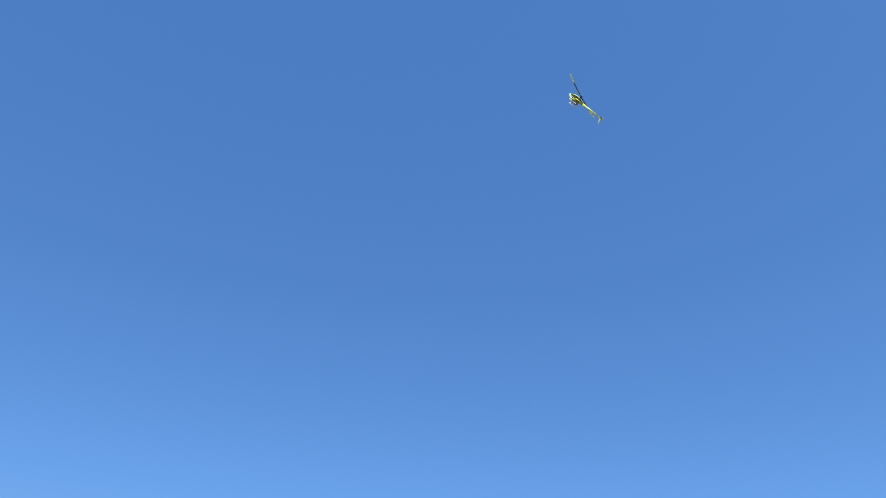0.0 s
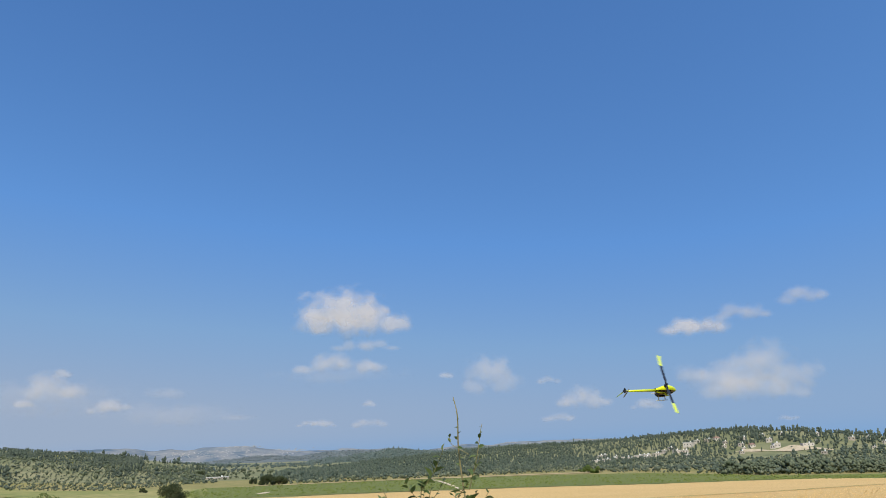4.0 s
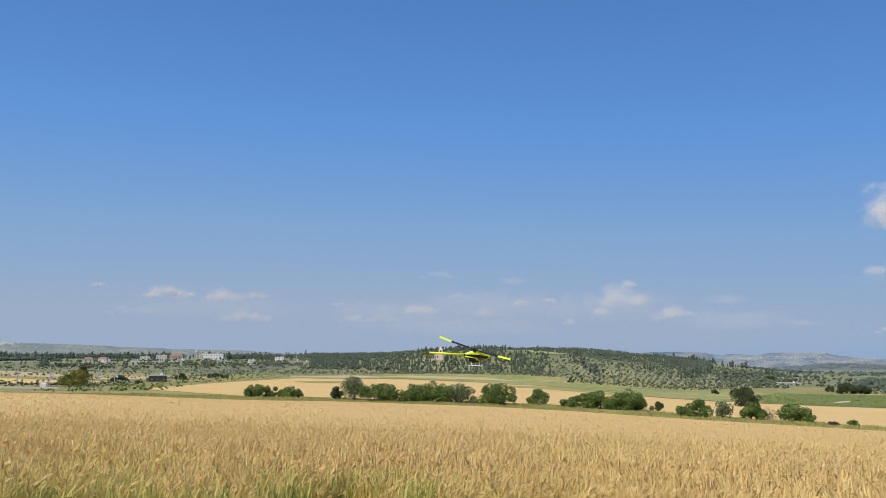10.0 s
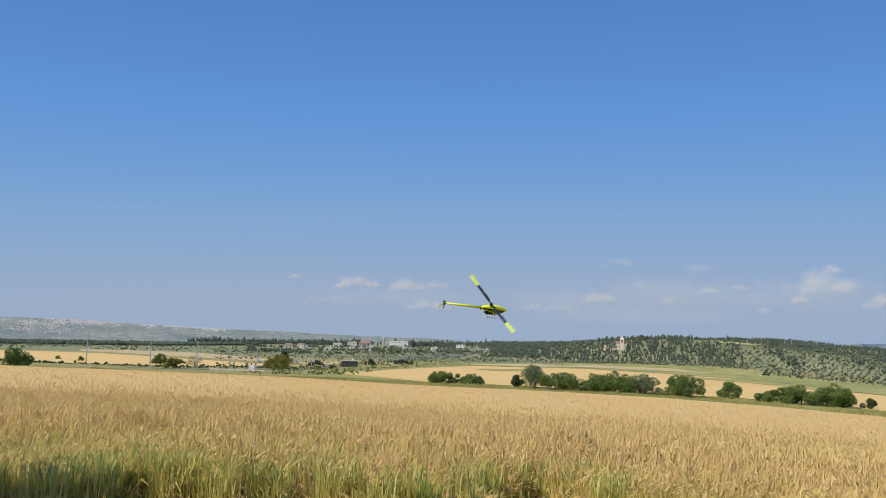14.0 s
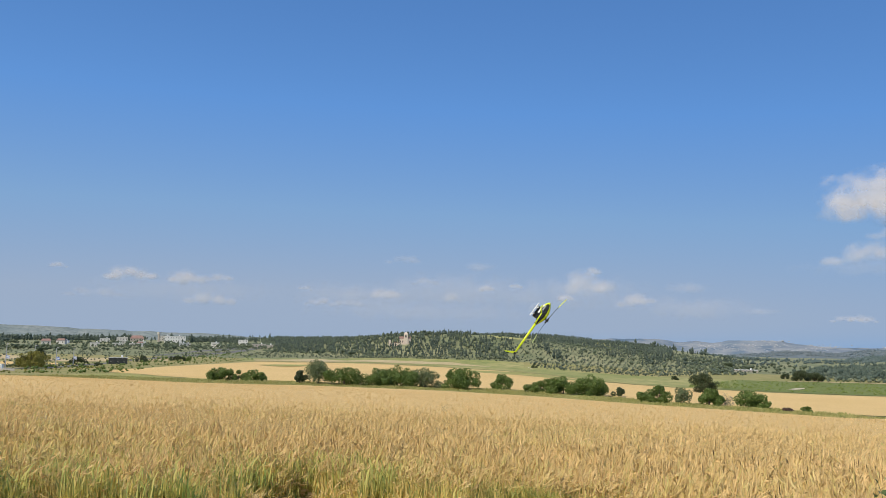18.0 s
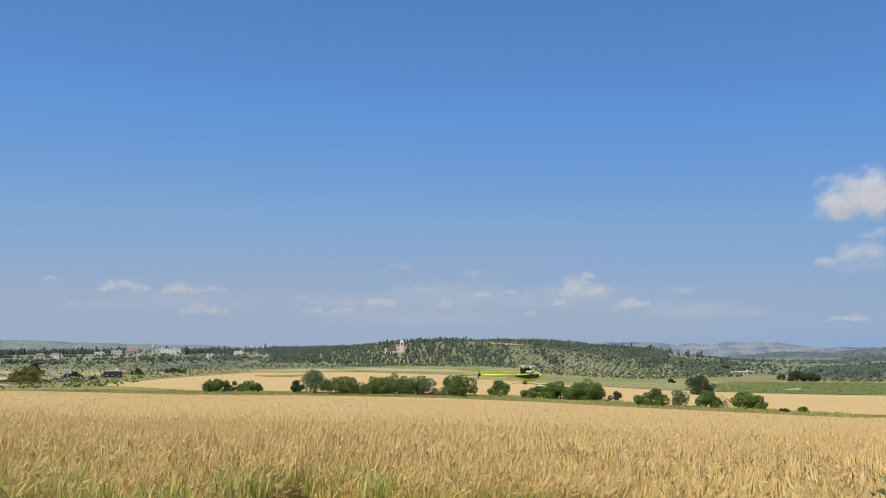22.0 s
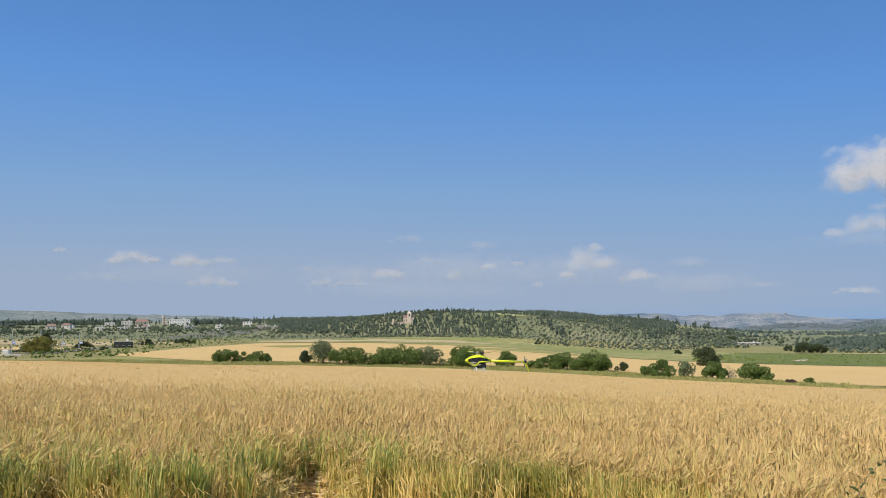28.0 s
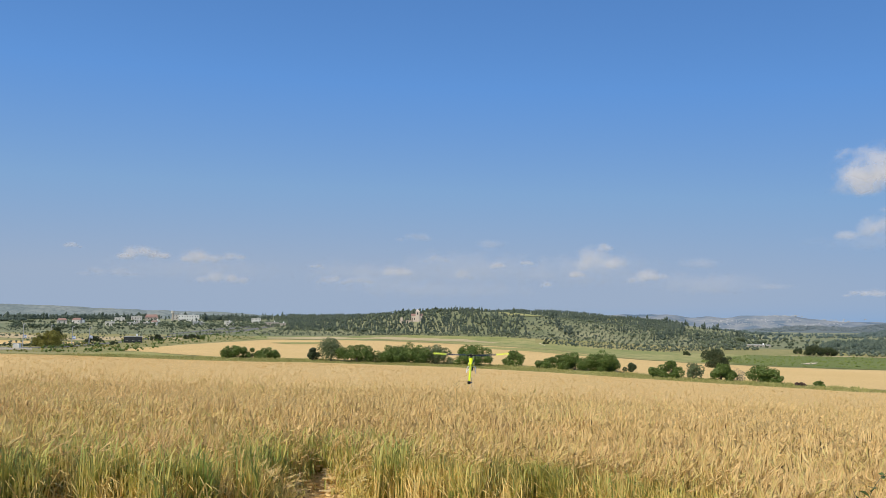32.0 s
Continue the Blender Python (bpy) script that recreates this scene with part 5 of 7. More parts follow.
SECTIONS = [    # station, height of the middle, half width, half height
    (0.36, 0.022, 0.006, 0.008), (0.33, 0.020, 0.030, 0.034), (0.27, 0.020, 0.050, 0.072), (0.20, 0.020, 0.062, 0.104), (0.12, 0.026, 0.068, 0.118),
    (0.03, 0.034, 0.066, 0.115), (-0.06, 0.036, 0.054, 0.090), (-0.13, 0.036, 0.038, 0.058), (-0.20, 0.032, 0.026, 0.030)]


def shell(a0, a1, x0, x1, grow, steps=18):
    """A piece of the canopy's skin between two angles (0 is the left side, 90 the top) and two stations."""
    bm = bmesh.new()
    xs = np.linspace(x0, x1, 14)
    S = np.array(SECTIONS[::-1])
    closed = a1 - a0 >= 360
    rows = []
    for x in xs:
        zc, hw, hh = (np.interp(x, S[:, 0], S[:, c]) for c in (1, 2, 3))
        rows.append([bm.verts.new((x, math.cos(radians(a)) * hw * grow, zc + math.sin(radians(a)) * hh * grow)) for a in np.linspace(a0, a1, steps + 1)[:steps if closed else None]])
    n = len(rows[0])
    for r0, r1 in zip(rows, rows[1:]):
        for k in range(n if closed else n - 1):
            bm.faces.new((r0[k], r0[(k + 1) % n], r1[(k + 1) % n], r1[k]))
    if closed:
        bm.faces.new(rows[0])
        bm.faces.new(rows[-1][::-1])
    bmesh.ops.recalc_face_normals(bm, faces=bm.faces[:])
    return bm


heli = new("model_helicopter")
tagged(heli, "fluorescent yellow and black radio-controlled model helicopter in flight", "model helicopter")
part("canopy", shell(32, 148, 0.31, -0.20, 1.0, 20), FLUO, heli, "glossy fluorescent yellow canopy arch", True)
part("nose", shell(0, 360, 0.36, 0.30, 1.01, 28), FLUO, heli, "pointed yellow nose", True)
part("chin", shell(208, 332, 0.31, 0.185, 1.01, 14), FLUO, heli, "yellow chin", True)
part("belly", shell(222, 318, 0.25, 0.02, 1.03, 12), WHITE_PAINT, heli, "white belly panel", True)
part("side_frame", shell(0, 360, 0.305, -0.17, 0.80, 20), CARBON, heli, "black carbon side frame", True)
for y0 in (-1, 1):       # the yellow lower rail, stepped up towards the boom
    bm = tube(bmesh.new(), (0.205, 0.050 * y0, -0.074), (0.135, 0.056 * y0, -0.086), 0.012, 0.012, 8)
    tube(bm, (0.135, 0.056 * y0, -0.086), (0.055, 0.058 * y0, 0.000), 0.012, 0.012, 8)
    tube(bm, (0.055, 0.058 * y0, 0.000), (-0.19, 0.026 * y0, 0.014), 0.012, 0.016, 8)
    part("lower_rail", bm, FLUO, heli, "yellow lower rail", True)
    part("servo", box(bmesh.new(), 0.10, 0.15, 0.046 * y0 - 0.010, 0.046 * y0 + 0.010, 0.03, 0.07), BLACK_PLASTIC, heli)
    part("control_rod", tube(bmesh.new(), (0.03, 0.045 * y0, 0.03), (0.015, 0.030 * y0, 0.15), 0.004, None, 6), ALLOY, heli)
bm = box(bmesh.new(), -0.10, 0.15, -0.030, 0.030, -0.125, -0.03)
box(bm, -0.06, 0.10, -0.042, 0.042, -0.135, -0.10)
part("chassis", bm, CARBON, heli, "black carbon chassis")
part("battery", box(bmesh.new(), 0.12, 0.24, -0.056, 0.056, -0.035, -0.005), LAMP_PAINT, heli, "grey battery pack")
part("main_gear", tube(bmesh.new(), (0, 0, 0.035), (0, 0, 0.050), 0.062, None, 24), BLACK_PLASTIC, heli)
part("motor", tube(bmesh.new(), (0.075, 0, -0.03), (0.075, 0, 0.03), 0.055, None, 18), ALLOY, heli, "dark alloy motor")
part("tail_boom", tube(bmesh.new(), (-0.15, 0, 0.028), (-0.985, 0, 0.035), 0.028, 0.018, 16), FLUO, heli, "yellow tail boom", True)
part("boom_clamp", box(bmesh.new(), -0.205, -0.175, -0.031, 0.031, -0.004, 0.060), BLACK_PLASTIC, heli)
for zt, colour, words in (((0.045, 0.105), BLADE_GREY, "short grey upper fin"), ((0.028, -0.165), FLUO, "long yellow lower fin")):
    bm = bmesh.new()
    z0, z1 = zt
    back = -1.015 if z1 > 0 else -1.065
    va = [bm.verts.new((x, 0.022, z)) for x, z in ((-0.935, z0), (-0.985, z0), (back - 0.012, z1), (back + 0.010, z1))]
    bm.faces.new(va)
    bmesh.ops.solidify(bm, geom=bm.faces[:], thickness=0.008)
    part("tail_fin", bm, colour, heli, words)
part("tail_gearbox", box(bmesh.new(), -1.0, -0.955, -0.03, 0.03, 0.01, 0.06), BLACK_PLASTIC, heli)
tail_rotor = part("tail_rotor", tube(bmesh.new(), (-0.98, -0.03, 0.035), (-0.98, -0.065, 0.035), 0.012), ALLOY, heli)
for k in (-1, 1):
    part("tail_blade", box(bmesh.new(), -0.993, -0.967, -0.058, -0.053, 0.035 + min(k * 0.02, k * 0.115), 0.035 + max(k * 0.02, k * 0.115)), BLADE_GREY, tail_rotor)
for x0 in (0.12, -0.05):
    for y0 in (-1, 1):
        bm = tube(bmesh.new(), (x0, 0, -0.112), (x0 + 0.005, 0.055 * y0, -0.128), 0.011, None, 8)
        tube(bm, (x0 + 0.005, 0.055 * y0, -0.128), (x0 + 0.01, 0.092 * y0, -0.168), 0.011, 0.009, 8)
        part("landing_strut", bm, WHITE_PAINT, heli, "white landing strut")
for y0 in (-0.093, 0.093):
    bm = tube(bmesh.new(), (-0.11, y0, -0.172), (0.16, y0, -0.172), 0.008, None, 8)
    tube(bm, (0.16, y0, -0.172), (0.19, y0, -0.158), 0.008, 0.005, 8)
    part("skid", bm, WHITE_PAINT, heli, "white landing skid")
part("mast", tube(bmesh.new(), (0, 0, 0.10), (0, 0, 0.185), 0.010), ALLOY, heli)
part("swashplate", tube(bmesh.new(), (0, 0, 0.148), (0, 0, 0.158), 0.036, None, 16), ALLOY, heli)
rotor = new("main_rotor")
rotor.parent = heli
bm = tube(bmesh.new(), (0, 0, -0.02), (0, 0, 0.03), 0.024, None, 14)
tube(bm, (-0.09, 0, 0), (0.09, 0, 0), 0.016, None, 10)
part("rotor_head", bm, BLACK_PLASTIC, rotor, "black rotor head")
for k in (0, 1):
    bm = bmesh.new()
    sgn = 1 - 2 * k
    rows = []
    for r0 in np.linspace(0.085, 0.80, 14):
        chord = 0.032 if r0 < 0.1 else 0.066
        droop = 0.045 * (r0 / 0.80) ** 2
        tw = 0.006 * sgn
        rows.append([bm.verts.new((sgn * r0, sgn * c * chord, droop + t * 0.005 + c * tw)) for c, t in ((0.35, 0), (0.1, 1), (-0.65, 0), (0.1, -1))])
    for a, b in zip(rows, rows[1:]):
        for q0 in range(4):
            bm.faces.new((a[q0], a[(q0 + 1) % 4], b[(q0 + 1) % 4], b[q0]))
    bm.faces.new(rows[0])
    bm.faces.new(rows[-1])
    bmesh.ops.recalc_face_normals(bm, faces=bm.faces[:])
    for f in bm.faces:
        f.material_index = int(abs(f.calc_center_median().x) > 0.54)
    blade = part("main_blade", bm, CARBON, rotor, "black carbon blade with a yellow tip")
    blade.data.materials.append(FLUO)

# ---- weeds and shrubs near the camera ----
LEAF_NEAR = material("shrub_leaf", [(0.055, 0.095, 0.020), (0.075, 0.125, 0.032), (0.042, 0.075, 0.020)], 6, 40, 0.4, per_object=(0.125, 0.175, 0.055), through_light=0.3, spec=0.45)
STEM = material("green_stem", [(0.20, 0.17, 0.08), (0.25, 0.21, 0.11), (0.15, 0.16, 0.06)], 6, 40, 0.8, bump=0.2, bump_scale=60)
THISTLE = material("thistle_head", [(0.20, 0.24, 0.09), (0.27, 0.29, 0.15)], 20, 90, 0.85, per_object=(0.15, 0.15, 0.08))
PURPLE = material("purple_flower", [(0.16, 0.05, 0.20), (0.22, 0.08, 0.27)], 20, 90, 0.8)
GRASS = material("long_grass", [(0.17, 0.20, 0.06), (0.23, 0.25, 0.085), (0.11, 0.14, 0.04)], 2, 12, 0.6, per_object=(0.26, 0.26, 0.11), through_light=0.25)


def sight(az, el, d):
    """A point by bearing and height in degrees from the eye, at a level distance."""
    return Vector((d * math.sin(radians(az)), d * math.cos(radians(az)), EYE + d * math.tan(radians(el))))


def leaf_mesh(ln, wd, fold):
    """A folded, pointed leaf along +x."""
    me = bpy.data.meshes.new("leaf")
    xs = [0, 0.25, 0.55, 0.82, 1.0]
    ws = [0.06, 0.85, 1.0, 0.55, 0.0]
    v, f = [], []
    for x, w in zip(xs, ws):
        droop = -0.18 * x * x * ln
        v += [(x * ln, w * wd / 2, droop + fold * w * wd), (x * ln, 0, droop), (x * ln, -w * wd / 2, droop + fold * w * wd)]
    for k in range(4):
        a, b = 3 * k, 3 * k + 3
        f += [(a, a + 1, b + 1, b), (a + 1, a + 2, b + 2, b + 1)]
    me.from_pydata(v, [], f)
    me.materials.append(LEAF_NEAR)
    return me


LEAF_MESHES = [leaf_mesh(0.072, 0.042, 0.25), leaf_mesh(0.060, 0.038, 0.12), leaf_mesh(0.082, 0.044, 0.35), leaf_mesh(0.050, 0.030, 0.2)]


def stem_of(points, r0, r1, root, name="stem", mat=None):
    """A smooth, tapering stem through points, in the thing's space."""
    pts = [Vector(p) - root.location for p in points]
    verts, faces = [], []
    fine = []
    for a, b in zip(pts, pts[1:]):
        fine += [a.lerp(b, k / 4) for k in range(4)]
    fine.append(pts[-1])
    for _ in range(2):
        fine = [fine[0]] + [(fine[k - 1] + fine[k] * 2 + fine[k + 1]) / 4 for k in range(1, len(fine) - 1)] + [fine[-1]]
    n = len(fine)
    for k, c in enumerate(fine):
        ax = (fine[min(k + 1, n - 1)] - fine[max(k - 1, 0)]).normalized()
        a = ax.orthogonal().normalized()
        b = ax.cross(a)
        rr = 0.6 * (r0 + (r1 - r0) * k / (n - 1))
        verts += [c + (a * math.cos(t) + b * math.sin(t)) * rr for t in (0, 1.047, 2.094, 3.142, 4.189, 5.236)]
    for k in range(n - 1):
        for s in range(6):
            s2 = (s + 1) % 6
            faces.append((k * 6 + s, k * 6 + s2, k * 6 + 6 + s2, k * 6 + 6 + s))
    ob = raw(name, [tuple(v) for v in verts], faces, mat or STEM, smooth=True)
    ob.parent = root
    return ob, fine


def leaves_on(stem, line, r, every, start, size, upto=1.0):
    """Leaves set alternately along a stem."""
    k, total = 0, sum((b - a).length for a, b in zip(line, line[1:]))
    walked, nxt = 0.0, start
    for a, b in zip(line, line[1:]):
        seg = (b - a).length
        while nxt < walked + seg and nxt < total * upto:
            u = (nxt - walked) / max(seg, 1e-6)
            ang = k * 2.4 + r.uniform(-0.5, 0.5)
            shrink = size * (1.3 - 0.8 * nxt / total) * r.uniform(0.75, 1.25)
            ob = new("leaf", r.choice(LEAF_MESHES))
            ob.parent = stem
            ob.matrix_basis = Matrix.LocRotScale(a.lerp(b, u), Euler((r.uniform(-0.9, 0.9), r.uniform(-1.25, 0.05), ang)), (shrink, shrink, shrink))
            k += 1
            nxt += every * r.uniform(0.6, 1.4)
        walked += seg


def shrub():
    root = new("shrub")
    d = 1.95

    def from_eye(az, el):
        return Vector((0.068 + d * math.sin(radians(az + 0.45)), -0.023 + d * math.cos(radians(az + 0.45)), EYE + d * math.tan(radians(el))))
    g = from_eye(24.4, -20)
    root.location = (g.x, g.y, float(terrain(g.x, g.y)) - 0.05)
    r = random.Random(5)
    lines = [    # bearing and height along the stem, thickness, spacing of the leaves, where they begin, their size
        ([(24.9, -34), (25.2, -9.4), (25.3, -4.5), (24.95, 0.0), (24.75, 2.6), (24.7, 4.0)], 0.0075, 0.0022, 0.038, 0.58, 0.46),
        ([(25.3, -2.8), (25.6, -0.5), (26.2, 1.2), (26.6, 1.9)], 0.0034, 0.0014, 0.030, 0.03, 0.50),
        ([(25.0, -0.3), (24.4, 0.5), (23.7, 1.0)], 0.0026, 0.0010, 0.055, 0.06, 0.55),
        ([(25.1, -5.2), (24.6, -4.0), (24.1, -3.1)], 0.003, 0.0012, 0.022, 0.02, 0.62),
        ([(24.6, -34), (21.9, -9.4), (21.6, -5.0), (21.3, -2.0)], 0.0055, 0.0014, 0.022, 0.62, 0.66),
        ([(24.0, -34), (19.5, -9.4), (19.5, -6.5), (19.46, -4.2)], 0.0050, 0.0014, 0.022, 0.62, 0.64),
        ([(24.3, -34), (20.8, -9.4), (20.6, -6.5), (20.7, -4.2)], 0.0048, 0.0014, 0.024, 0.64, 0.58),
        ([(24.8, -34), (23.4, -9.4), (23.7, -6.0), (24.0, -3.2)], 0.0050, 0.0014, 0.020, 0.62, 0.68),
        ([(25.2, -34), (25.8, -9.4), (26.1, -7.0), (26.2, -5.4)], 0.0050, 0.0014, 0.018, 0.62, 0.70),
        ([(25.0, -34), (24.6, -10), (25.0, -7.5), (25.3, -5.0)], 0.0050, 0.0014, 0.017, 0.60, 0.72),
        ([(24.6, -34), (22.8, -10.5), (22.6, -8.0), (22.9, -5.8)], 0.0046, 0.0014, 0.019, 0.60, 0.70),
        ([(25.4, -34), (26.0, -11), (25.7, -8.6), (25.3, -6.4)], 0.0046, 0.0014, 0.018, 0.60, 0.70),
        ([(23.8, -34), (18.3, -10.5), (18.0, -8.6), (17.6, -7.6)], 0.0040, 0.0012, 0.026, 0.64, 0.60)]
    for pts, r0, r1, every, start, size in lines:
        stem, line = stem_of([from_eye(a, e) + Vector((0, r.uniform(-0.06, 0.06), 0)) for a, e in pts], r0 * 0.8, r1 * 0.8, root)
        total = sum((b - a).length for a, b in zip(line, line[1:]))
        leaves_on(stem, line, r, every * 0.5, start * total if start > 0.5 else start * 0.8, size * 0.56)
        if start < 0.5 or every > 0.03:
            continue
        for k in range(4):      # side twigs, thick with leaves
            p = line[int(len(line) * r.uniform(0.55, 0.95))] + root.location
            side = Vector((r.gauss(0, 1), r.gauss(0, 1), 0)).normalized()
            reach = r.uniform(0.04, 0.09)
            twig, path = stem_of([p, p + side * reach * 0.6 + Vector((0, 0, reach * 0.5)), p + side * reach + Vector((0, 0, reach * 1.1))], 0.002, 0.0008, root, "twig")
            leaves_on(twig, path, r, 0.011, 0.008, 0.36)
    return tagged(root, "leafy green shrub with one tall bare shoot at the field edge", "shrub")


shrub()


def thistle(az, el, d, size, seed, flowering=False, leafy=False):
    """A thistle: stem, spiny round head, narrow leaves."""
    r = random.Random(seed)
    top = sight(az, el, d)
    base = Vector((top.x + r.uniform(-0.05, 0.05), top.y + r.uniform(-0.05, 0.05), float(terrain(top.x, top.y)) - 0.03))
    root = new("thistle")
    root.location = base
    stem, line = stem_of([base, base.lerp(top, 0.5) + Vector((r.uniform(-0.04, 0.04), 0, 0)), top], 0.006, 0.004, root)
    bm = bmesh.new()
    bmesh.ops.create_icosphere(bm, subdivisions=2, radius=0.014 * size)
    for v in bm.verts:
        v.co.z *= 1.15
    for k in range(46):
        dr = Vector((r.gauss(0, 1), r.gauss(0, 1), r.gauss(0.1, 0.9))).normalized()
        q = dr.to_track_quat("Z", "Y").to_matrix().to_4x4()
        bmesh.ops.create_cone(bm, cap_ends=False, segments=3, radius1=0.0026 * size, radius2=0, depth=0.022 * size, matrix=Matrix.Translation(dr * 0.023 * size) @ q)
    head = part("head", bm, THISTLE, root, "dark spiny seed head")
    head.location = top - base
    if flowering:
        bm = bmesh.new()
        for k in range(60):
            dr = Vector((r.gauss(0, 0.5), r.gauss(0, 0.5), 1)).normalized()
            bmesh.ops.create_cone(bm, cap_ends=False, segments=3, radius1=0.003, radius2=0, depth=0.05, matrix=Matrix.Translation(dr * 0.035) @ dr.to_track_quat("Z", "Y").to_matrix().to_4x4())
        fl = part("flower", bm, PURPLE, root, "purple flower tuft")
        fl.location = top - base
    if leafy:
        leaves_on(stem, line, r, 0.05, 0.55 * (top - base).length, 1.3)
    return tagged(root, "spiny thistle with a purple flower" if flowering else "dry thistle with a dark spiny head", "thistle", "thistles at the field edge")


for k, (az, el, d, size, fl, leafy) in enumerate(((34.5, -8.5, 4.2, 1.0, 0, 0), (36.2, -8.5, 4.3, 1.25, 0, 0), (38.1, -8.6, 4.3, 1.25, 0, 0), (35.6, -9.6, 4.1, 1.1, 0, 0), (37.2, -9.7, 4.2, 0.9, 0, 0), (47.0, -8.9, 4.6, 1.2, 1, 1),
                                                  (30.0, -10.4, 4.0, 1.2, 1, 1), (11.1, -8.2, 4.4, 1.0, 0, 1), (13.5, -8.6, 4.4, 1.1, 0, 0), (15.0, -8.3, 4.4, 1.0, 0, 0), (15.9, -8.2, 4.4, 0.85, 0, 0), (17.9, -8.2, 4.4, 0.9, 0, 0), (18.5, -8.5, 4.4, 1.0, 0, 0), (19.8, -8.9, 4.3, 1.0, 0, 1))):
    thistle(az, el, d, size, 20 + k, fl, leafy)


def leafy_weed(points, d, seed, every=0.02):
    root = new("leafy_weed")
    p0 = sight(*points[0], d)
    root.location = (p0.x, p0.y, float(terrain(p0.x, p0.y)) - 0.03)
    r = random.Random(seed)
    stem, line = stem_of([Vector((p0.x, p0.y, float(terrain(p0.x, p0.y)) - 0.03))] + [sight(a, e, d) for a, e in points], 0.006, 0.002, root)
    leaves_on(stem, line, r, every, 0.55 * sum((b - a).length for a, b in zip(line, line[1:])), 0.95)
    return tagged(root, "leafy green weed at the edge of the wheat", "weed", "weeds at the field edge")


leafy_weed([(10.7, -10.5), (10.6, -9.2), (10.3, -8.2)], 4.4, 1, 0.04)
leafy_weed([(12.0, -10.5), (12.9, -7.7), (13.4, -7.0), (13.6, -6.05)], 4.4, 2, 0.035)
leafy_weed([(12.6, -9.5), (13.3, -7.5), (14.2, -6.15)], 4.42, 6, 0.05)
leafy_weed([(17.1, -10.5), (16.7, -8.0), (16.2, -6.9)], 4.4, 3, 0.04)
leafy_weed([(32.2, -12), (32.4, -9), (32.3, -7.6)], 4.2, 4, 0.035)
leafy_weed([(8.6, -13), (8.9, -11), (9.6, -9.8), (10.6, -8.9)], 4.4, 5, 0.03)
leafy_weed([(8.9, -13.5), (8.6, -12), (8.0, -10.8)], 4.4, 7, 0.03)
leafy_weed([(10.6, -13.5), (10.9, -11.5), (11.4, -10.2)], 4.3, 8, 0.03)


SPIKE_BROWN = material("brown_seed_head", [(0.16, 0.115, 0.05), (0.22, 0.16, 0.07), (0.10, 0.08, 0.04)], 20, 120, 0.9, bump=0.4, bump_scale=200)


def spike(az, top_el, low_el, d):
    """A tall brown seed spike over the wheat."""
    root = new("seed_spike")
    t, b = sight(az, top_el, d), sight(az + 0.25, low_el, d)
    g = Vector((b.x, b.y, float(terrain(b.x, b.y)) - 0.05))
    root.location = g
    stem_of([g, b], 0.006, 0.006, root)
    r = random.Random(int(az * 10))
    bm = bmesh.new()
    rings = []
    for k in range(25):
        u = k / 24
        rad = 0.013 * min(1.0, 6 * u + 0.3) * (1 - 0.75 * u ** 3) * r.uniform(0.9, 1.1)
        c = b.lerp(t, u) - g
        rings.append([bm.verts.new(c + Vector((math.cos(q) * rad, math.sin(q) * rad, 0))) for q in (0, 0.785, 1.571, 2.356, 3.142, 3.927, 4.712, 5.498)])
    for r0, r1 in zip(rings, rings[1:]):
        for q in range(8):
            bm.faces.new((r0[q], r0[(q + 1) % 8], r1[(q + 1) % 8], r1[q]))
    bm.faces.new(rings[-1])
    part("seed_head", bm, SPIKE_BROWN, root, "slender brown seed head", True)
    return tagged(root, "tall brown seed spike standing above the wheat", "weed")


spike(49.5, -3.9, -6.7, 8.5)
spike(49.95, -5.2, -7.0, 8.6)


def field_weed(az, el0, el1, d):
    root = new("field_weed")
    b, t = sight(az, el0, d), sight(az, el1, d)
    g = Vector((b.x, b.y, float(terrain(b.x, b.y))))
    root.location = g
    stem_of([g, b, t], 0.012, 0.006, root)
    for k in range(5):
        m = b.lerp(t, 0.2 + 0.15 * k)
        stem_of([m, m + Vector(((-1) ** k * 0.13, 0.03, 0.12))], 0.006, 0.012, root, "twig")
    return tagged(root, "dry branching weed standing above the wheat", "weed")


field_weed(-15.4, -5.0, -4.28, 30)


def grass_tuft(az, el, d, count, seed):
    """A tuft of long arching grass blades."""
    root = new("grass_tuft")
    p = sight(az, el, d) + Vector((-0.53, -0.08, 0))
    root.location = (p.x, p.y, float(terrain(p.x, p.y)) - 0.03)
    r = random.Random(seed)
    meshes = []
    for k in range(8):
        ln, reach, peak = r.uniform(0.9, 1.25), r.uniform(0.45, 1.0), r.uniform(0.75, 1.0)
        pts = [(reach * u ** 1.4, 0, ln * peak * (1.55 * u - 0.75 * u * u * (0.7 + reach * 0.6))) for u in np.linspace(0, 1, 9)]
        v, f = ribbon(pts, 0.010, (0, 1, 0))
        me = bpy.data.meshes.new("blade")
        me.from_pydata([tuple(q) for q in v], [], [tuple(int(c) for c in q) for q in f])
        me.materials.append(GRASS)
        meshes.append(me)
    for k in range(count):
        ob = new("blade", r.choice(meshes))
        ob.parent = root
        s = r.uniform(0.85, 1.25)
        ob.matrix_basis = Matrix.LocRotScale((r.gauss(0, 0.16), r.gauss(0, 0.12), 0), Euler((r.uniform(-0.25, 0.25), r.uniform(-0.2, 0.1), r.gauss(0.95, 0.5))), (s, s, s))
    return tagged(root, "tuft of long arching grass at the edge of the field", "grass tuft", "grass tufts by the bank")


grass_tuft(-64, -24, 3.3, 34, 1)
grass_tuft(-69, -22, 3.4, 34, 2)

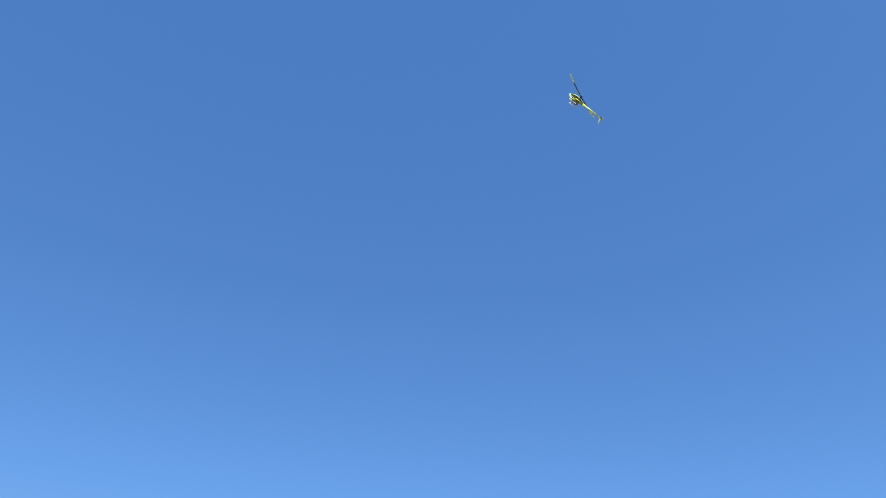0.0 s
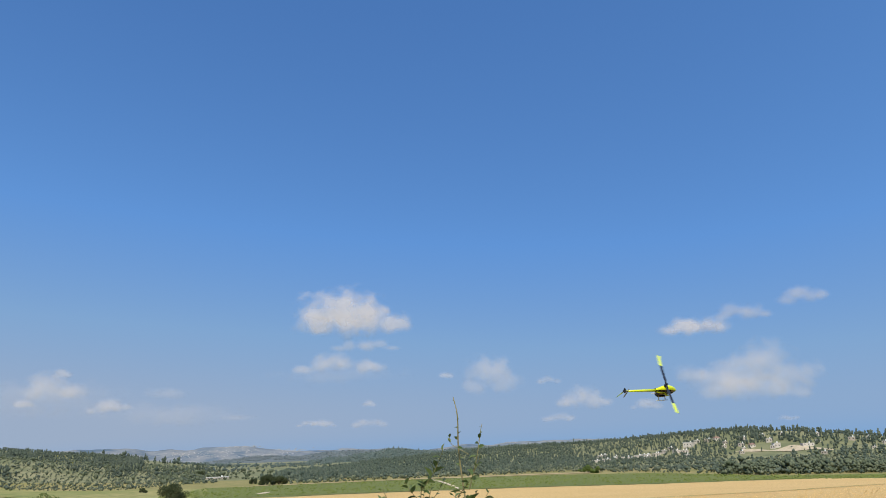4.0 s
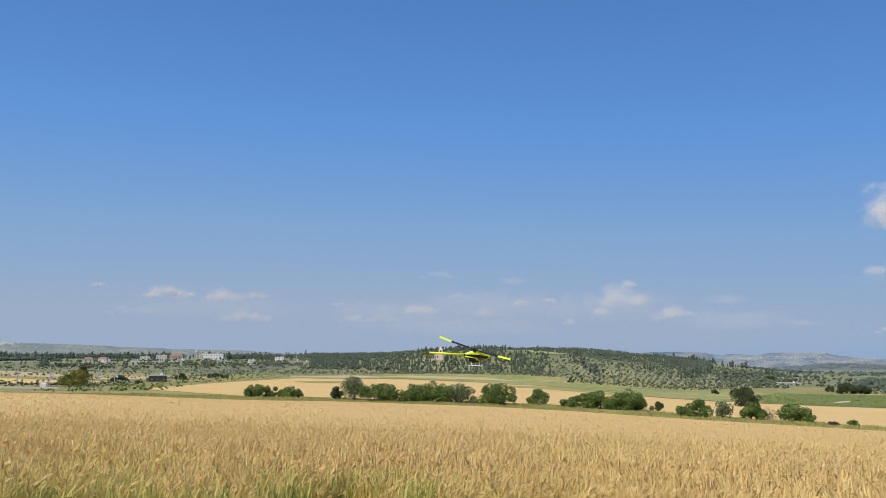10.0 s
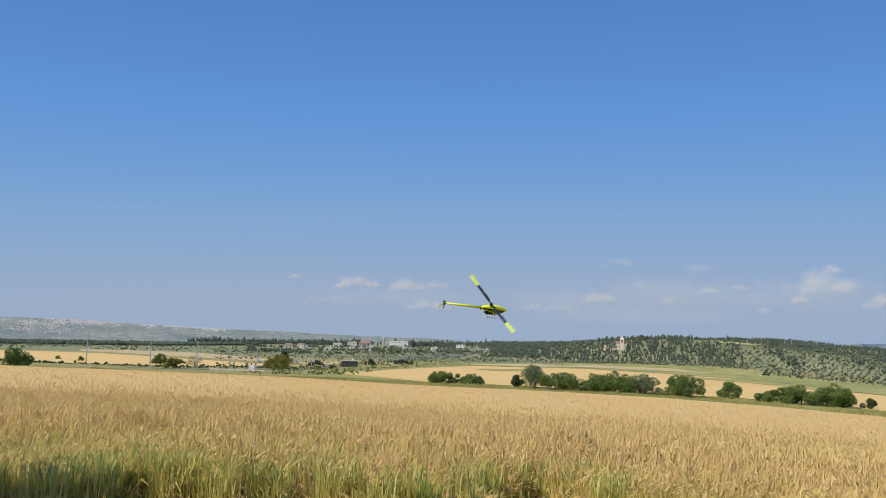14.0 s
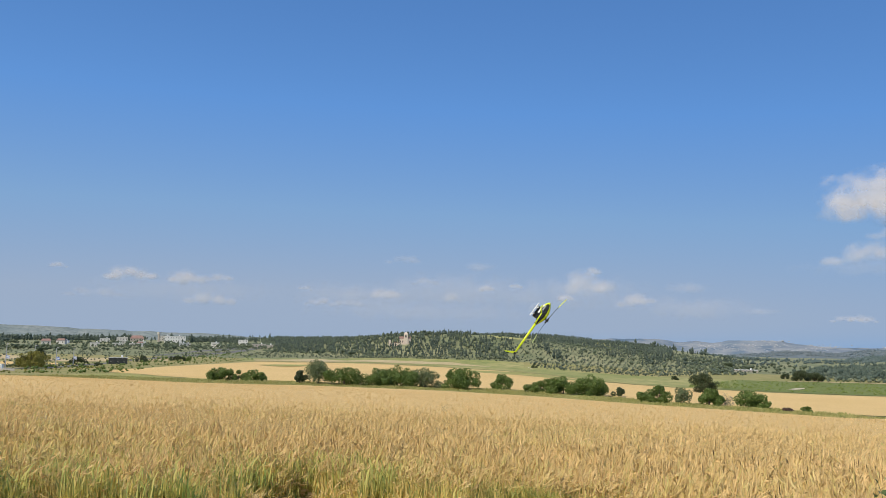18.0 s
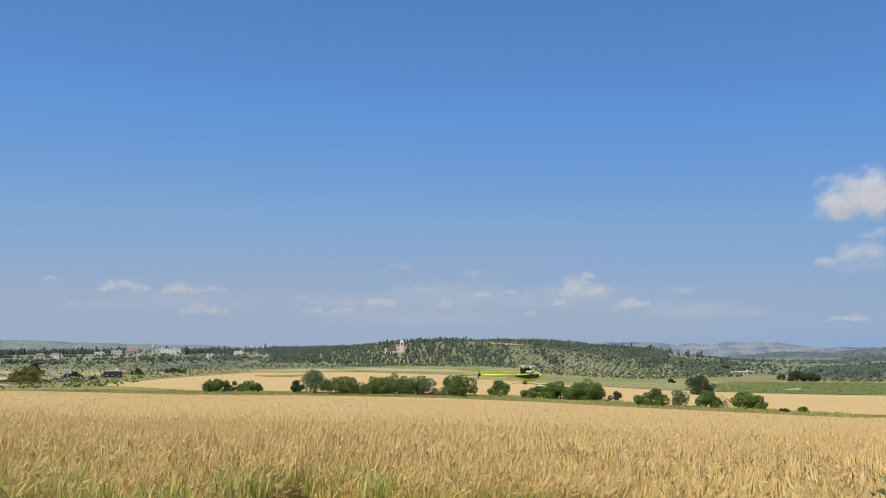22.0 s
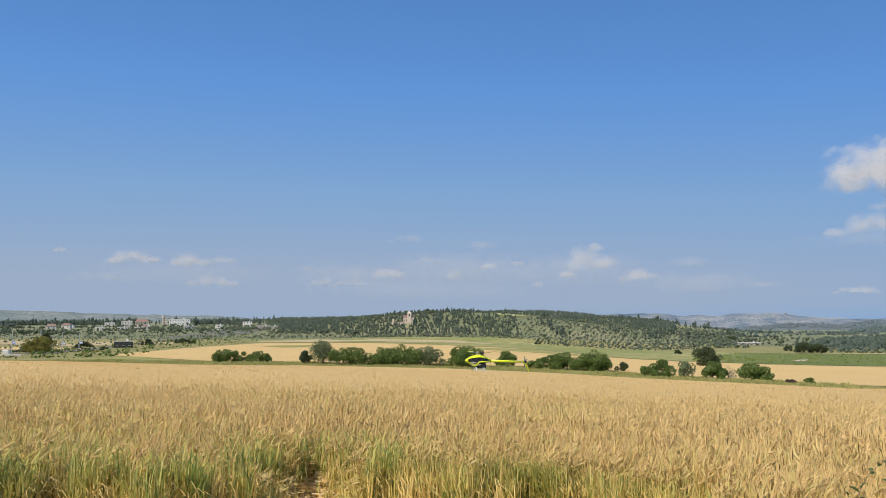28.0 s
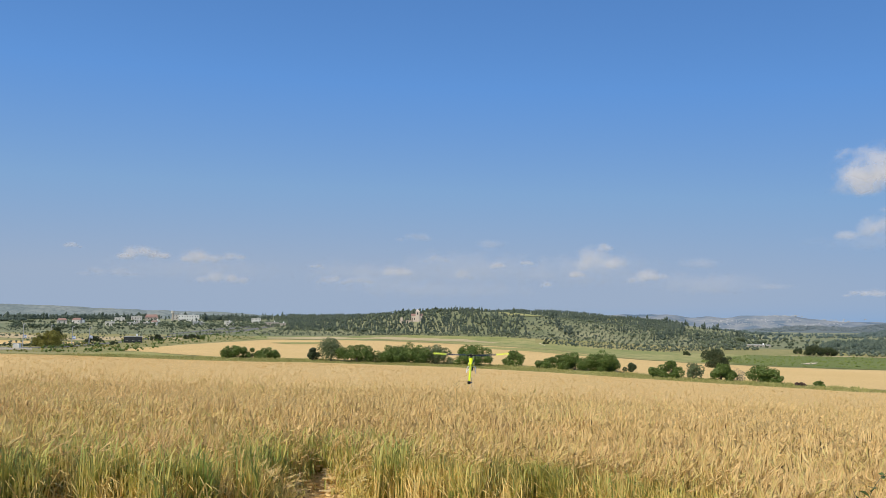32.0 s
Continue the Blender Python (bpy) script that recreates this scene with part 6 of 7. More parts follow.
# ---- clouds, far behind the hills ----
CLOUDS_VALLEY = [    # bearing, height, width, thickness in degrees, density
    (16.4, 10.95, 8.3, 4.2, 1.00),
    (17.4, 8.15, 4.9, 1.2, 0.50),
    (15.6, 6.87, 6.5, 1.8, 0.75),
    (27.0, 5.7, 3.9, 3.0, 0.50),
    (23.7, 5.69, 1.13, 0.73, 0.50),
    (31.3, 4.98, 1.94, 0.81, 0.40),
    (34.0, 3.78, 4.1, 1.9, 0.80),
    (38.3, 2.97, 2.43, 0.97, 0.40),
    (32.0, 2.30, 2.67, 0.89, 0.45),
]
CLOUDS_EAST = [    # bearing, height, width, thickness in degrees, density
    (42.3, 8.60, 5.0, 2.1, 0.90),
    (45.7, 9.29, 3.97, 1.62, 0.60),
    (49.8, 9.87, 3.08, 1.46, 0.60),
    (45.9, 5.60, 7.4, 4.2, 0.70),
    (45.6, 4.00, 7.4, 2.3, 0.55),
    (47.7, 1.54, 1.62, 0.49, 0.30),
    (17.8, 3.72, 1.13, 0.65, 0.40),
    (14.4, 2.36, 2.02, 0.65, 0.50),
    (17.8, 2.27, 2.83, 0.81, 0.40),
    (41.8, 5.08, 2.43, 1.62, 0.30),
]
CLOUDS_WEST = [    # bearing, height, width, thickness in degrees, density
    (-37.9, 5.25, 3.6, 1.35, 0.90),
    (-33.9, 5.05, 3.0, 1.25, 0.80),
    (-31.7, 5.06, 2.11, 0.81, 0.55),
    (-42.4, 5.42, 1.21, 0.49, 0.50),
    (-32.3, 3.61, 3.6, 1.15, 0.60),
    (-40.2, 3.72, 4.45, 0.81, 0.25),
    (-24.4, 3.44, 2.27, 0.73, 0.35),
    (-25.5, 4.48, 1.21, 0.49, 0.35),
    (-19.4, 4.21, 2.67, 1.05, 0.50),
    (-18.0, 6.89, 2.83, 0.89, 0.22),
]
CLOUDS_HILL = [    # bearing, height, width, thickness in degrees, density
    (-16.4, 5.18, 2.19, 0.81, 0.30),
    (-11.6, 4.73, 1.30, 0.73, 0.60),
    (-9.4, 4.88, 1.13, 0.57, 0.50),
    (-12.1, 6.33, 2.43, 0.81, 0.20),
    (-7.9, 3.18, 1.05, 0.65, 0.40),
    (-5.6, 3.97, 1.30, 0.65, 0.40),
    (-3.9, 5.3, 3.6, 2.2, 0.70),
    (-0.3, 3.8, 3.0, 1.2, 0.65),
    (-14.4, 3.92, 2.02, 0.81, 0.25),
    (-3.5, 6.00, 1.38, 0.81, 0.50),
    (3.2, 4.70, 2.83, 0.97, 0.20),
    (13.5, 2.36, 2.02, 0.57, 0.50),
    (-22.2, 3.41, 2.43, 0.65, 0.25),
    (8.2, 2.87, 2.43, 0.57, 0.20),
]
CLOUDS_VEIL = [    # wide thin veils
    (-14.0, 4.8, 13.0, 3.2, 0.20), (-4.5, 4.6, 9.0, 3.0, 0.20), (-22.0, 4.2, 9.0, 2.4, 0.18), (3.5, 3.4, 9.0, 2.0, 0.17), (-17.0, 3.0, 16.0, 1.8, 0.16),
    (-34.0, 4.2, 12.0, 2.2, 0.14), (15.5, 6.0, 9.0, 1.6, 0.14),
]
CLOUD = bpy.data.materials.new("cloud_vapour")
CLOUD.use_nodes = True
nt = CLOUD.node_tree
p = nt.nodes["Principled BSDF"]
p.inputs["Base Color"].default_value = (0.43, 0.415, 0.415, 1)
p.inputs["Roughness"].default_value = 1.0
p.inputs["Specular IOR Level"].default_value = 0.0
uv = nt.nodes.new("ShaderNodeUVMap")
sep = nt.nodes.new("ShaderNodeSeparateXYZ")
nt.links.new(uv.outputs[0], sep.inputs[0])
n1 = noise_of(nt, 0.011, 4, 0.5)
m1 = nt.nodes.new("ShaderNodeMath")
m1.operation = "MULTIPLY_ADD"
nt.links.new(n1, m1.inputs[0])
m1.inputs[1].default_value = 1.3
nt.links.new(sep.outputs[0], m1.inputs[2])
mr = nt.nodes.new("ShaderNodeMapRange")
mr.interpolation_type = "SMOOTHERSTEP"
mr.inputs["From Min"].default_value, mr.inputs["From Max"].default_value = 1.62, 0.66
nt.links.new(m1.outputs[0], mr.inputs["Value"])
m2 = nt.nodes.new("ShaderNodeMath")
m2.operation = "MULTIPLY"
nt.links.new(mr.outputs[0], m2.inputs[0])
nt.links.new(sep.outputs[1], m2.inputs[1])
tr = nt.nodes.new("ShaderNodeBsdfTransparent")
mx = nt.nodes.new("ShaderNodeMixShader")
nt.links.new(m2.outputs[0], mx.inputs[0])
nt.links.new(tr.outputs[0], mx.inputs[1])
nt.links.new(p.outputs[0], mx.inputs[2])
nt.links.new(mx.outputs[0], nt.nodes["Material Output"].inputs["Surface"])


def cloud(az, el, w, h, dense):
    """A cloud of soft domed puffs over a flat base, 4.6 km away. Sizes in degrees."""
    r0 = 4600.0 if dense > 0.21 else 4780.0
    rnd = random.Random(int(az * 100 + el * 10))
    a, e = radians(az), radians(el)
    out = Vector((math.sin(a) * math.cos(e), math.cos(a) * math.cos(e), math.sin(e)))
    right = Vector((math.cos(a), -math.sin(a), 0))
    up = right.cross(out)
    sa, se = radians(SUN_AZ), radians(SUN_EL)
    face = (Vector((math.sin(sa) * math.cos(se), math.cos(sa) * math.cos(se), math.sin(se))) * 0.65 - out * 0.85).normalized()
    lean_u, lean_v = -face.dot(right) / face.dot(out), -face.dot(up) / face.dot(out)     # puffs are tilted sunward, a shape added to brighten every cloud
    half_w, half_h = radians(w) / 2 * r0 * 1.10, radians(h) / 2 * r0 * 1.30
    root = new("cloud")
    count = max(4, min(6, int(3 + 1.1 * w / h))) if dense > 0.21 else 2
    for k in range(count):
        f = (k + 0.5) / count * 2 - 1 + rnd.uniform(-0.10, 0.10)
        env = math.sqrt(max(0.1, 1 - 0.9 * f * f))
        rv = half_h * env * (rnd.uniform(0.7, 1.0) if dense > 0.21 else 1.1)
        ru = max(rv * rnd.uniform(1.2, 1.7), half_w * 1.9 / count)
        cu, cv = f * (half_w - ru * 0.5), -half_h + rv * 0.8 + rnd.random() ** 1.5 * max(0.0, 2 * half_h * env - 1.9 * rv)
        off = rnd.uniform(-30, 30)
        verts, faces, uvs, base = [], [], [], 0
        for ring in range(8):
            r = ring / 7
            for seg in range(20 if ring else 1):
                t = seg / 20 * 2 * math.pi
                lump = 1 + 0.10 * noise.noise((cu * 0.02 + math.cos(t) * 1.5, k * 3.0, math.sin(t) * 1.5))
                du, dv = math.cos(t) * r * ru * lump, math.sin(t) * r * rv * lump
                bulge = rv * 0.6 * math.sqrt(max(0.0, 1 - r * r * 0.96)) + rv * 0.05 * noise.noise(((cu + du) * 0.012, (cv + dv) * 0.012, az))
                verts.append(out * (r0 - bulge + off + lean_u * du + lean_v * dv) + right * (cu + du) + up * (cv + max(dv, -rv * 0.8)))
                uvs.append((r + 0.25 * max(0.0, -dv / rv), min(0.66, dense * 0.60 if dense > 0.85 else dense * 0.47 + 0.02)))
        for seg in range(20):
            faces.append((base, base + 1 + seg, base + 1 + (seg + 1) % 20))
            for ring in range(1, 7):
                b0, b1 = base + 1 + (ring - 1) * 20, base + 1 + ring * 20
                faces.append((b0 + seg, b1 + seg, b1 + (seg + 1) % 20, b0 + (seg + 1) % 20))
        me = bpy.data.meshes.new("puff")
        me.from_pydata(verts, [], faces)
        layer = me.uv_layers.new(name="soft")
        for lp in me.loops:
            layer.data[lp.index].uv = uvs[lp.vertex_index]
        me.materials.append(CLOUD)
        me.shade_smooth()
        ob = new("puff", me)
        ob.parent = root
        ob.visible_shadow = False
    look_words = "bright white cumulus cloud with a grey flat base" if dense > 0.65 else "thin pale hazy cloud low in the sky"
    return tagged(root, look_words, "cloud", "clouds in the sky")


for row in CLOUDS_VALLEY + CLOUDS_EAST + CLOUDS_WEST + CLOUDS_HILL + CLOUDS_VEIL:
    cloud(*row)

# ---- what moves ----
FLIGHT = [    # seconds, place, turn
    (0, pose(3.44, 15.93, 19.24, -16, -50, -171)),
    (0.1, pose(2.98, 15.95, 19.03, -8, -40, 179)),
    (0.2, pose(2.59, 16.00, 18.78, -2, -36, 175)),
    (0.3, pose(2.35, 15.83, 18.70, 4, -31, -173)),
    (0.4, pose(2.03, 15.67, 18.62, 11, -28, 180)),
    (0.5, pose(1.62, 15.67, 18.39, 11, -23, 155)),
    (0.53333, pose(1.41, 15.59, 17.87, 4, 3, 173)),
    (0.6, pose(1.21, 15.51, 17.34, 5, 31, -169)),
    (0.7, pose(1.13, 15.58, 15.98, 24, 56, -159)),
    (0.8, pose(1.48, 15.73, 14.39, 0, 61, -175)),
    (0.9, pose(1.88, 15.73, 12.84, -14, 57, 178)),
    (1, pose(2.23, 15.65, 11.23, 12, 37, 169)),
    (1.1, pose(2.34, 16.00, 9.54, -25, 7, -180)),
    (1.2, pose(2.33, 16.21, 7.81, -22, -9, -173)),
    (1.3, pose(2.25, 16.19, 6.30, -22, -12, -173)),
    (1.4, pose(2.13, 16.03, 4.93, -14, -9, -174)),
    (1.5, pose(2.07, 15.73, 3.73, -9, -9, -175)),
    (1.6, pose(2.12, 15.81, 2.64, -11, -9, -176)),
    (1.7, pose(2.21, 15.80, 1.92, -4, -9, -177)),
    (1.8, pose(2.49, 15.74, 1.63, -5, -19, -176)),
    (1.8667, pose(2.62, 15.70, 1.62, 13, -7, -140)),
    (1.9, pose(2.75, 15.67, 1.61, 34, -9, -103)),
    (1.9333, pose(2.90, 15.63, 1.65, 22, -11, -74)),
    (2, pose(3.06, 15.60, 1.68, 10, -7, -45)),
    (2.1, pose(3.22, 15.54, 1.97, 1, 4, -24)),
    (2.2, pose(3.50, 15.44, 2.44, 4, 4, 17)),
    (2.3, pose(3.78, 15.32, 2.96, 46, 2, 21)),
    (2.4, pose(4.06, 15.18, 3.50, 72, 0, 24)),
    (2.5, pose(4.45, 14.98, 3.98, 108, -2, 27)),
    (2.6, pose(4.93, 14.77, 4.33, 149, -2, 25)),
    (2.7, pose(5.78, 14.43, 4.44, 160, -2, 23)),
    (2.8, pose(6.75, 14.01, 4.41, 160, -2, 21)),
    (2.9, pose(7.76, 13.51, 4.26, 135, -1, 18)),
    (3, pose(8.56, 13.05, 4.12, 122, -0, 15)),
    (3.1, pose(9.18, 12.66, 3.92, 140, -2, 13)),
    (3.2, pose(9.46, 12.48, 3.80, 160, -3, 13)),
    (3.3, pose(9.52, 12.47, 3.63, 110, -5, 13)),
    (3.3333, pose(9.48, 12.53, 3.47, 79, -6, 14)),
    (3.4, pose(9.43, 12.59, 3.32, 49, -6, 14)),
    (3.5, pose(9.63, 12.46, 3.21, 34, -8, 14)),
    (3.6, pose(9.98, 12.21, 3.14, 88, -7, 11)),
    (3.7, pose(10.24, 12.00, 3.03, 138, -6, 8)),
    (3.8, pose(10.20, 12.04, 2.93, 148, -5, 7)),
    (3.9, pose(10.14, 12.12, 2.75, 97, -3, 6)),
    (4, pose(10.12, 12.14, 2.67, 53, -2, 4)),
    (4.1, pose(10.26, 12.03, 2.74, 67, -5, 3)),
    (4.2, pose(10.43, 11.88, 2.76, 117, -7, 2)),
    (4.3, pose(10.54, 11.77, 2.81, 157, -9, 1)),
    (4.4, pose(10.30, 12.00, 2.72, 107, -11, 2)),
    (4.4667, pose(10.22, 12.07, 2.67, 77, -13, 2)),
    (4.5, pose(10.14, 12.14, 2.63, 46, -14, 3)),
    (4.6, pose(10.04, 12.22, 2.69, 71, -13, -3)),
    (4.6667, pose(9.98, 12.26, 2.72, 104, -13, -3)),
    (4.7, pose(9.92, 12.30, 2.75, 136, -13, -3)),
    (4.8, pose(9.81, 12.39, 2.79, 136, -12, -3)),
    (4.8667, pose(9.75, 12.44, 2.80, 104, -12, -3)),
    (4.9, pose(9.69, 12.49, 2.81, 71, -12, -4)),
    (5, pose(9.57, 12.57, 2.83, 31, -11, -4)),
    (5.1, pose(9.43, 12.67, 2.86, 71, -11, -4)),
    (5.1333, pose(9.36, 12.72, 2.88, 104, -10, -4)),
    (5.2, pose(9.29, 12.77, 2.90, 136, -10, -4)),
    (5.3, pose(9.15, 12.87, 2.91, 136, -9, -5)),
    (5.3333, pose(9.08, 12.92, 2.91, 103, -9, -5)),
    (5.4, pose(9.00, 12.97, 2.90, 71, -9, -5)),
    (5.5, pose(8.85, 13.07, 2.90, 31, -8, -5)),
    (5.6, pose(8.69, 13.18, 2.91, 71, -7, -5)),
    (5.6667, pose(8.60, 13.24, 2.92, 103, -7, -6)),
    (5.7, pose(8.52, 13.29, 2.93, 135, -7, -6)),
    (5.8, pose(8.34, 13.40, 2.93, 135, -6, -6)),
    (5.8667, pose(8.25, 13.45, 2.92, 103, -5, -6)),
    (5.9, pose(8.16, 13.51, 2.91, 70, -5, -6)),
    (6, pose(7.97, 13.61, 2.91, 30, -4, -6)),
    (6.1, pose(7.77, 13.73, 2.93, 70, -4, -6)),
    (6.1333, pose(7.67, 13.79, 2.94, 103, -3, -7)),
    (6.2, pose(7.57, 13.84, 2.96, 135, -3, -7)),
    (6.3, pose(7.35, 13.95, 2.98, 135, -2, -7)),
    (6.3333, pose(7.24, 14.01, 2.99, 103, -1, -7)),
    (6.4, pose(7.13, 14.07, 2.99, 70, -1, -7)),
    (6.5, pose(6.89, 14.17, 3.02, 30, -1, -2)),
    (6.6, pose(6.71, 14.27, 2.97, 77, -1, -2)),
    (6.7, pose(6.51, 14.38, 2.80, 123, -1, -2)),
    (6.8, pose(6.12, 14.56, 2.60, 114, -1, -2)),
    (6.8667, pose(5.90, 14.65, 2.48, 83, -1, -1)),
    (6.9, pose(5.67, 14.75, 2.35, 51, -1, -1)),
    (7, pose(5.37, 14.86, 2.23, 30, -1, -1)),
    (7.1, pose(5.11, 14.95, 2.28, 40, -1, -1)),
    (7.1333, pose(4.99, 14.99, 2.30, 72, -1, -1)),
    (7.2, pose(4.87, 15.03, 2.33, 105, -0, -1)),
    (7.3, pose(4.62, 15.11, 2.35, 125, 0, -1)),
    (7.4, pose(4.23, 15.23, 2.33, 76, 1, -1)),
    (7.5, pose(3.85, 15.31, 2.32, 28, 1, -0)),
    (7.6, pose(3.61, 15.38, 2.45, 75, 2, -1)),
    (7.7, pose(3.44, 15.41, 2.62, 122, 3, -1)),
    (7.8, pose(3.25, 15.44, 2.73, 124, 3, -1)),
    (7.9, pose(2.89, 15.51, 2.79, 79, 4, 1)),
    (8, pose(2.45, 15.56, 2.76, 48, 1, 1)),
    (8.0667, pose(2.39, 15.59, 2.78, 71, 4, 3)),
    (8.1, pose(2.25, 15.62, 2.78, 116, 4, 3)),
    (8.2, pose(1.94, 15.66, 2.70, 144, 4, 4)),
    (8.3, pose(1.59, 15.71, 2.63, 122, 3, 5)),
    (8.4, pose(1.11, 15.77, 2.52, 75, 3, 7)),
    (8.5, pose(0.74, 15.79, 2.43, 28, 2, 8)),
    (8.5333, pose(0.56, 15.80, 2.39, 64, 3, 9)),
    (8.6, pose(0.38, 15.82, 2.36, 100, 2, 9)),
    (8.6333, pose(0.23, 15.82, 2.29, 136, 2, 10)),
    (8.7, pose(0.09, 15.81, 2.21, 172, 2, 10)),
    (8.7333, pose(-0.13, 15.82, 2.17, 140, 2, 11)),
    (8.8, pose(-0.34, 15.83, 2.13, 107, 2, 12)),
    (8.8667, pose(-0.52, 15.83, 2.09, 67, 2, 13)),
    (8.9, pose(-0.70, 15.82, 2.04, 27, 2, 13)),
    (9, pose(-1.14, 15.81, 1.98, 69, 2, 15)),
    (9.0667, pose(-1.29, 15.79, 1.98, 39, 1, 15)),
    (9.1, pose(-1.44, 15.77, 1.97, 9, 1, 16)),
    (9.1333, pose(-1.61, 15.77, 1.97, 59, 2, 16)),
    (9.2, pose(-1.77, 15.76, 1.97, 109, 1, 17)),
    (9.3, pose(-2.14, 15.72, 1.97, 125, 1, 18)),
    (9.3667, pose(-2.33, 15.69, 1.96, 92, 1, 19)),
    (9.4, pose(-2.52, 15.67, 1.95, 58, 1, 20)),
    (9.5, pose(-2.88, 15.61, 1.89, 47, 0, 21)),
    (9.6, pose(-3.16, 15.57, 1.94, 79, 1, 22)),
    (9.7, pose(-3.54, 15.49, 1.94, 111, 2, 23)),
    (9.8, pose(-3.85, 15.42, 1.91, 143, 3, 24)),
    (9.9, pose(-4.16, 15.35, 1.91, 101, 4, 25)),
    (9.9333, pose(-4.27, 15.32, 1.88, 57, 4, 26)),
    (10, pose(-4.53, 15.28, 1.79, 40, 3, 18)),
    (10.1, pose(-4.70, 15.20, 1.88, 61, 6, 27)),
    (10.2, pose(-5.03, 15.11, 1.89, 98, 7, 29)),
    (10.3, pose(-5.25, 15.04, 1.75, 135, 8, 29)),
    (10.4, pose(-5.61, 14.92, 1.73, 109, 8, 31)),
    (10.5, pose(-5.74, 14.87, 1.78, 67, 9, 31)),
    (10.6, pose(-6.01, 14.76, 1.72, 25, 10, 32)),
    (10.7, pose(-6.20, 14.70, 1.71, 65, 10, 33)),
    (10.8, pose(-6.36, 14.64, 1.63, 105, 11, 34)),
    (10.9, pose(-6.52, 14.56, 1.66, 145, 11, 34)),
    (11, pose(-6.66, 14.51, 1.79, 120, 11, 35)),
    (11.067, pose(-6.72, 14.48, 1.80, 85, 11, 35)),
    (11.1, pose(-6.79, 14.45, 1.82, 50, 11, 35)),
    (11.2, pose(-6.91, 14.40, 1.94, 80, 11, 36)),
    (11.3, pose(-6.95, 14.38, 2.03, 109, 11, 36)),
    (11.4, pose(-7.08, 14.31, 2.03, 137, 10, 37)),
    (11.5, pose(-7.17, 14.28, 2.06, 108, 10, 37)),
    (11.6, pose(-7.23, 14.25, 2.05, 65, 9, 37)),
    (11.7, pose(-7.31, 14.20, 1.97, 31, 8, 37)),
    (11.8, pose(-7.43, 14.15, 1.99, 83, 7, 38)),
    (11.9, pose(-7.43, 14.15, 1.93, 136, 6, 38)),
    (12, pose(-7.46, 14.13, 1.79, 140, 5, 38)),
    (12.1, pose(-7.50, 14.12, 1.74, 112, 5, 38)),
    (12.133, pose(-7.52, 14.11, 1.69, 81, 5, 38)),
    (12.2, pose(-7.55, 14.09, 1.64, 50, 5, 38)),
    (12.3, pose(-7.56, 14.09, 1.72, 54, 4, 38)),
    (12.4, pose(-7.61, 14.07, 1.73, 103, 4, 38)),
    (12.5, pose(-7.60, 14.07, 1.75, 134, 4, 38)),
    (12.6, pose(-7.71, 14.02, 1.77, 95, 3, 39)),
    (12.633, pose(-7.68, 14.03, 1.76, 60, 3, 38)),
    (12.7, pose(-7.65, 14.03, 1.74, 25, 3, 38)),
    (12.8, pose(-7.74, 14.00, 1.74, 48, 3, 39)),
    (12.867, pose(-7.71, 14.01, 1.78, 82, 2, 39)),
    (12.9, pose(-7.69, 14.03, 1.81, 115, 2, 39)),
    (13, pose(-7.74, 14.00, 1.81, 137, 2, 39)),
    (13.1, pose(-7.75, 14.00, 1.79, 100, 2, 39)),
    (13.133, pose(-7.80, 13.97, 1.73, 69, 2, 39)),
    (13.2, pose(-7.84, 13.94, 1.67, 37, 2, 39)),
    (13.3, pose(-7.80, 13.97, 1.62, 72, 3, 39)),
    (13.4, pose(-7.86, 13.94, 1.55, 107, 3, 39)),
    (13.5, pose(-7.89, 13.91, 1.55, 141, 3, 39)),
    (13.7, pose(-7.90, 13.91, 1.80, 136, 3, 39)),
    (13.8, pose(-7.88, 13.92, 2.01, 106, 4, 40)),
    (13.9, pose(-7.86, 13.93, 2.23, 76, 5, 39)),
    (14.067, pose(-7.81, 13.90, 2.75, 44, 5, 39)),
    (14.2, pose(-7.76, 13.88, 3.27, 11, 4, 40)),
    (14.8, pose(-7.56, 13.79, 4.46, 18, 11, 41)),
    (15.2, pose(-7.45, 13.71, 5.04, 19, 15, 56)),
    (15.333, pose(-7.49, 13.69, 5.06, 11, 23, 21)),
    (15.5, pose(-7.53, 13.67, 5.08, -1, 25, -16)),
    (15.7, pose(-7.85, 13.77, 4.03, 5, 21, 19)),
    (15.767, pose(-7.95, 13.79, 3.62, -3, 22, -15)),
    (15.867, pose(-8.05, 13.81, 3.22, -9, 19, -48)),
    (15.933, pose(-8.10, 13.83, 2.81, -15, -2, -89)),
    (16, pose(-8.15, 13.85, 2.40, -5, -23, -130)),
    (16.2, pose(-8.10, 13.95, 1.51, -4, -6, -85)),
    (16.367, pose(-7.61, 14.24, 1.65, -18, 14, -60)),
    (16.433, pose(-7.33, 14.39, 1.73, -7, 27, -8)),
    (16.5, pose(-7.06, 14.53, 1.82, 11, 27, 50)),
    (16.533, pose(-6.80, 14.64, 1.95, 46, 10, 80)),
    (16.6, pose(-6.54, 14.75, 2.09, 71, -19, 97)),
    (16.7, pose(-5.98, 14.96, 2.26, 81, -46, 123)),
    (17, pose(-3.89, 15.56, 2.50, 169, -57, 41)),
    (17.2, pose(-2.14, 15.87, 2.07, -175, -53, 33)),
    (17.333, pose(-2.16, 15.87, 2.27, 165, -72, 39)),
    (17.5, pose(-2.47, 15.84, 2.43, 99, -81, 89)),
    (17.6, pose(-3.10, 15.74, 2.44, 67, -76, 140)),
    (17.7, pose(-3.39, 15.69, 2.46, 40, -76, 149)),
    (17.8, pose(-3.15, 15.73, 2.46, 136, -72, 72)),
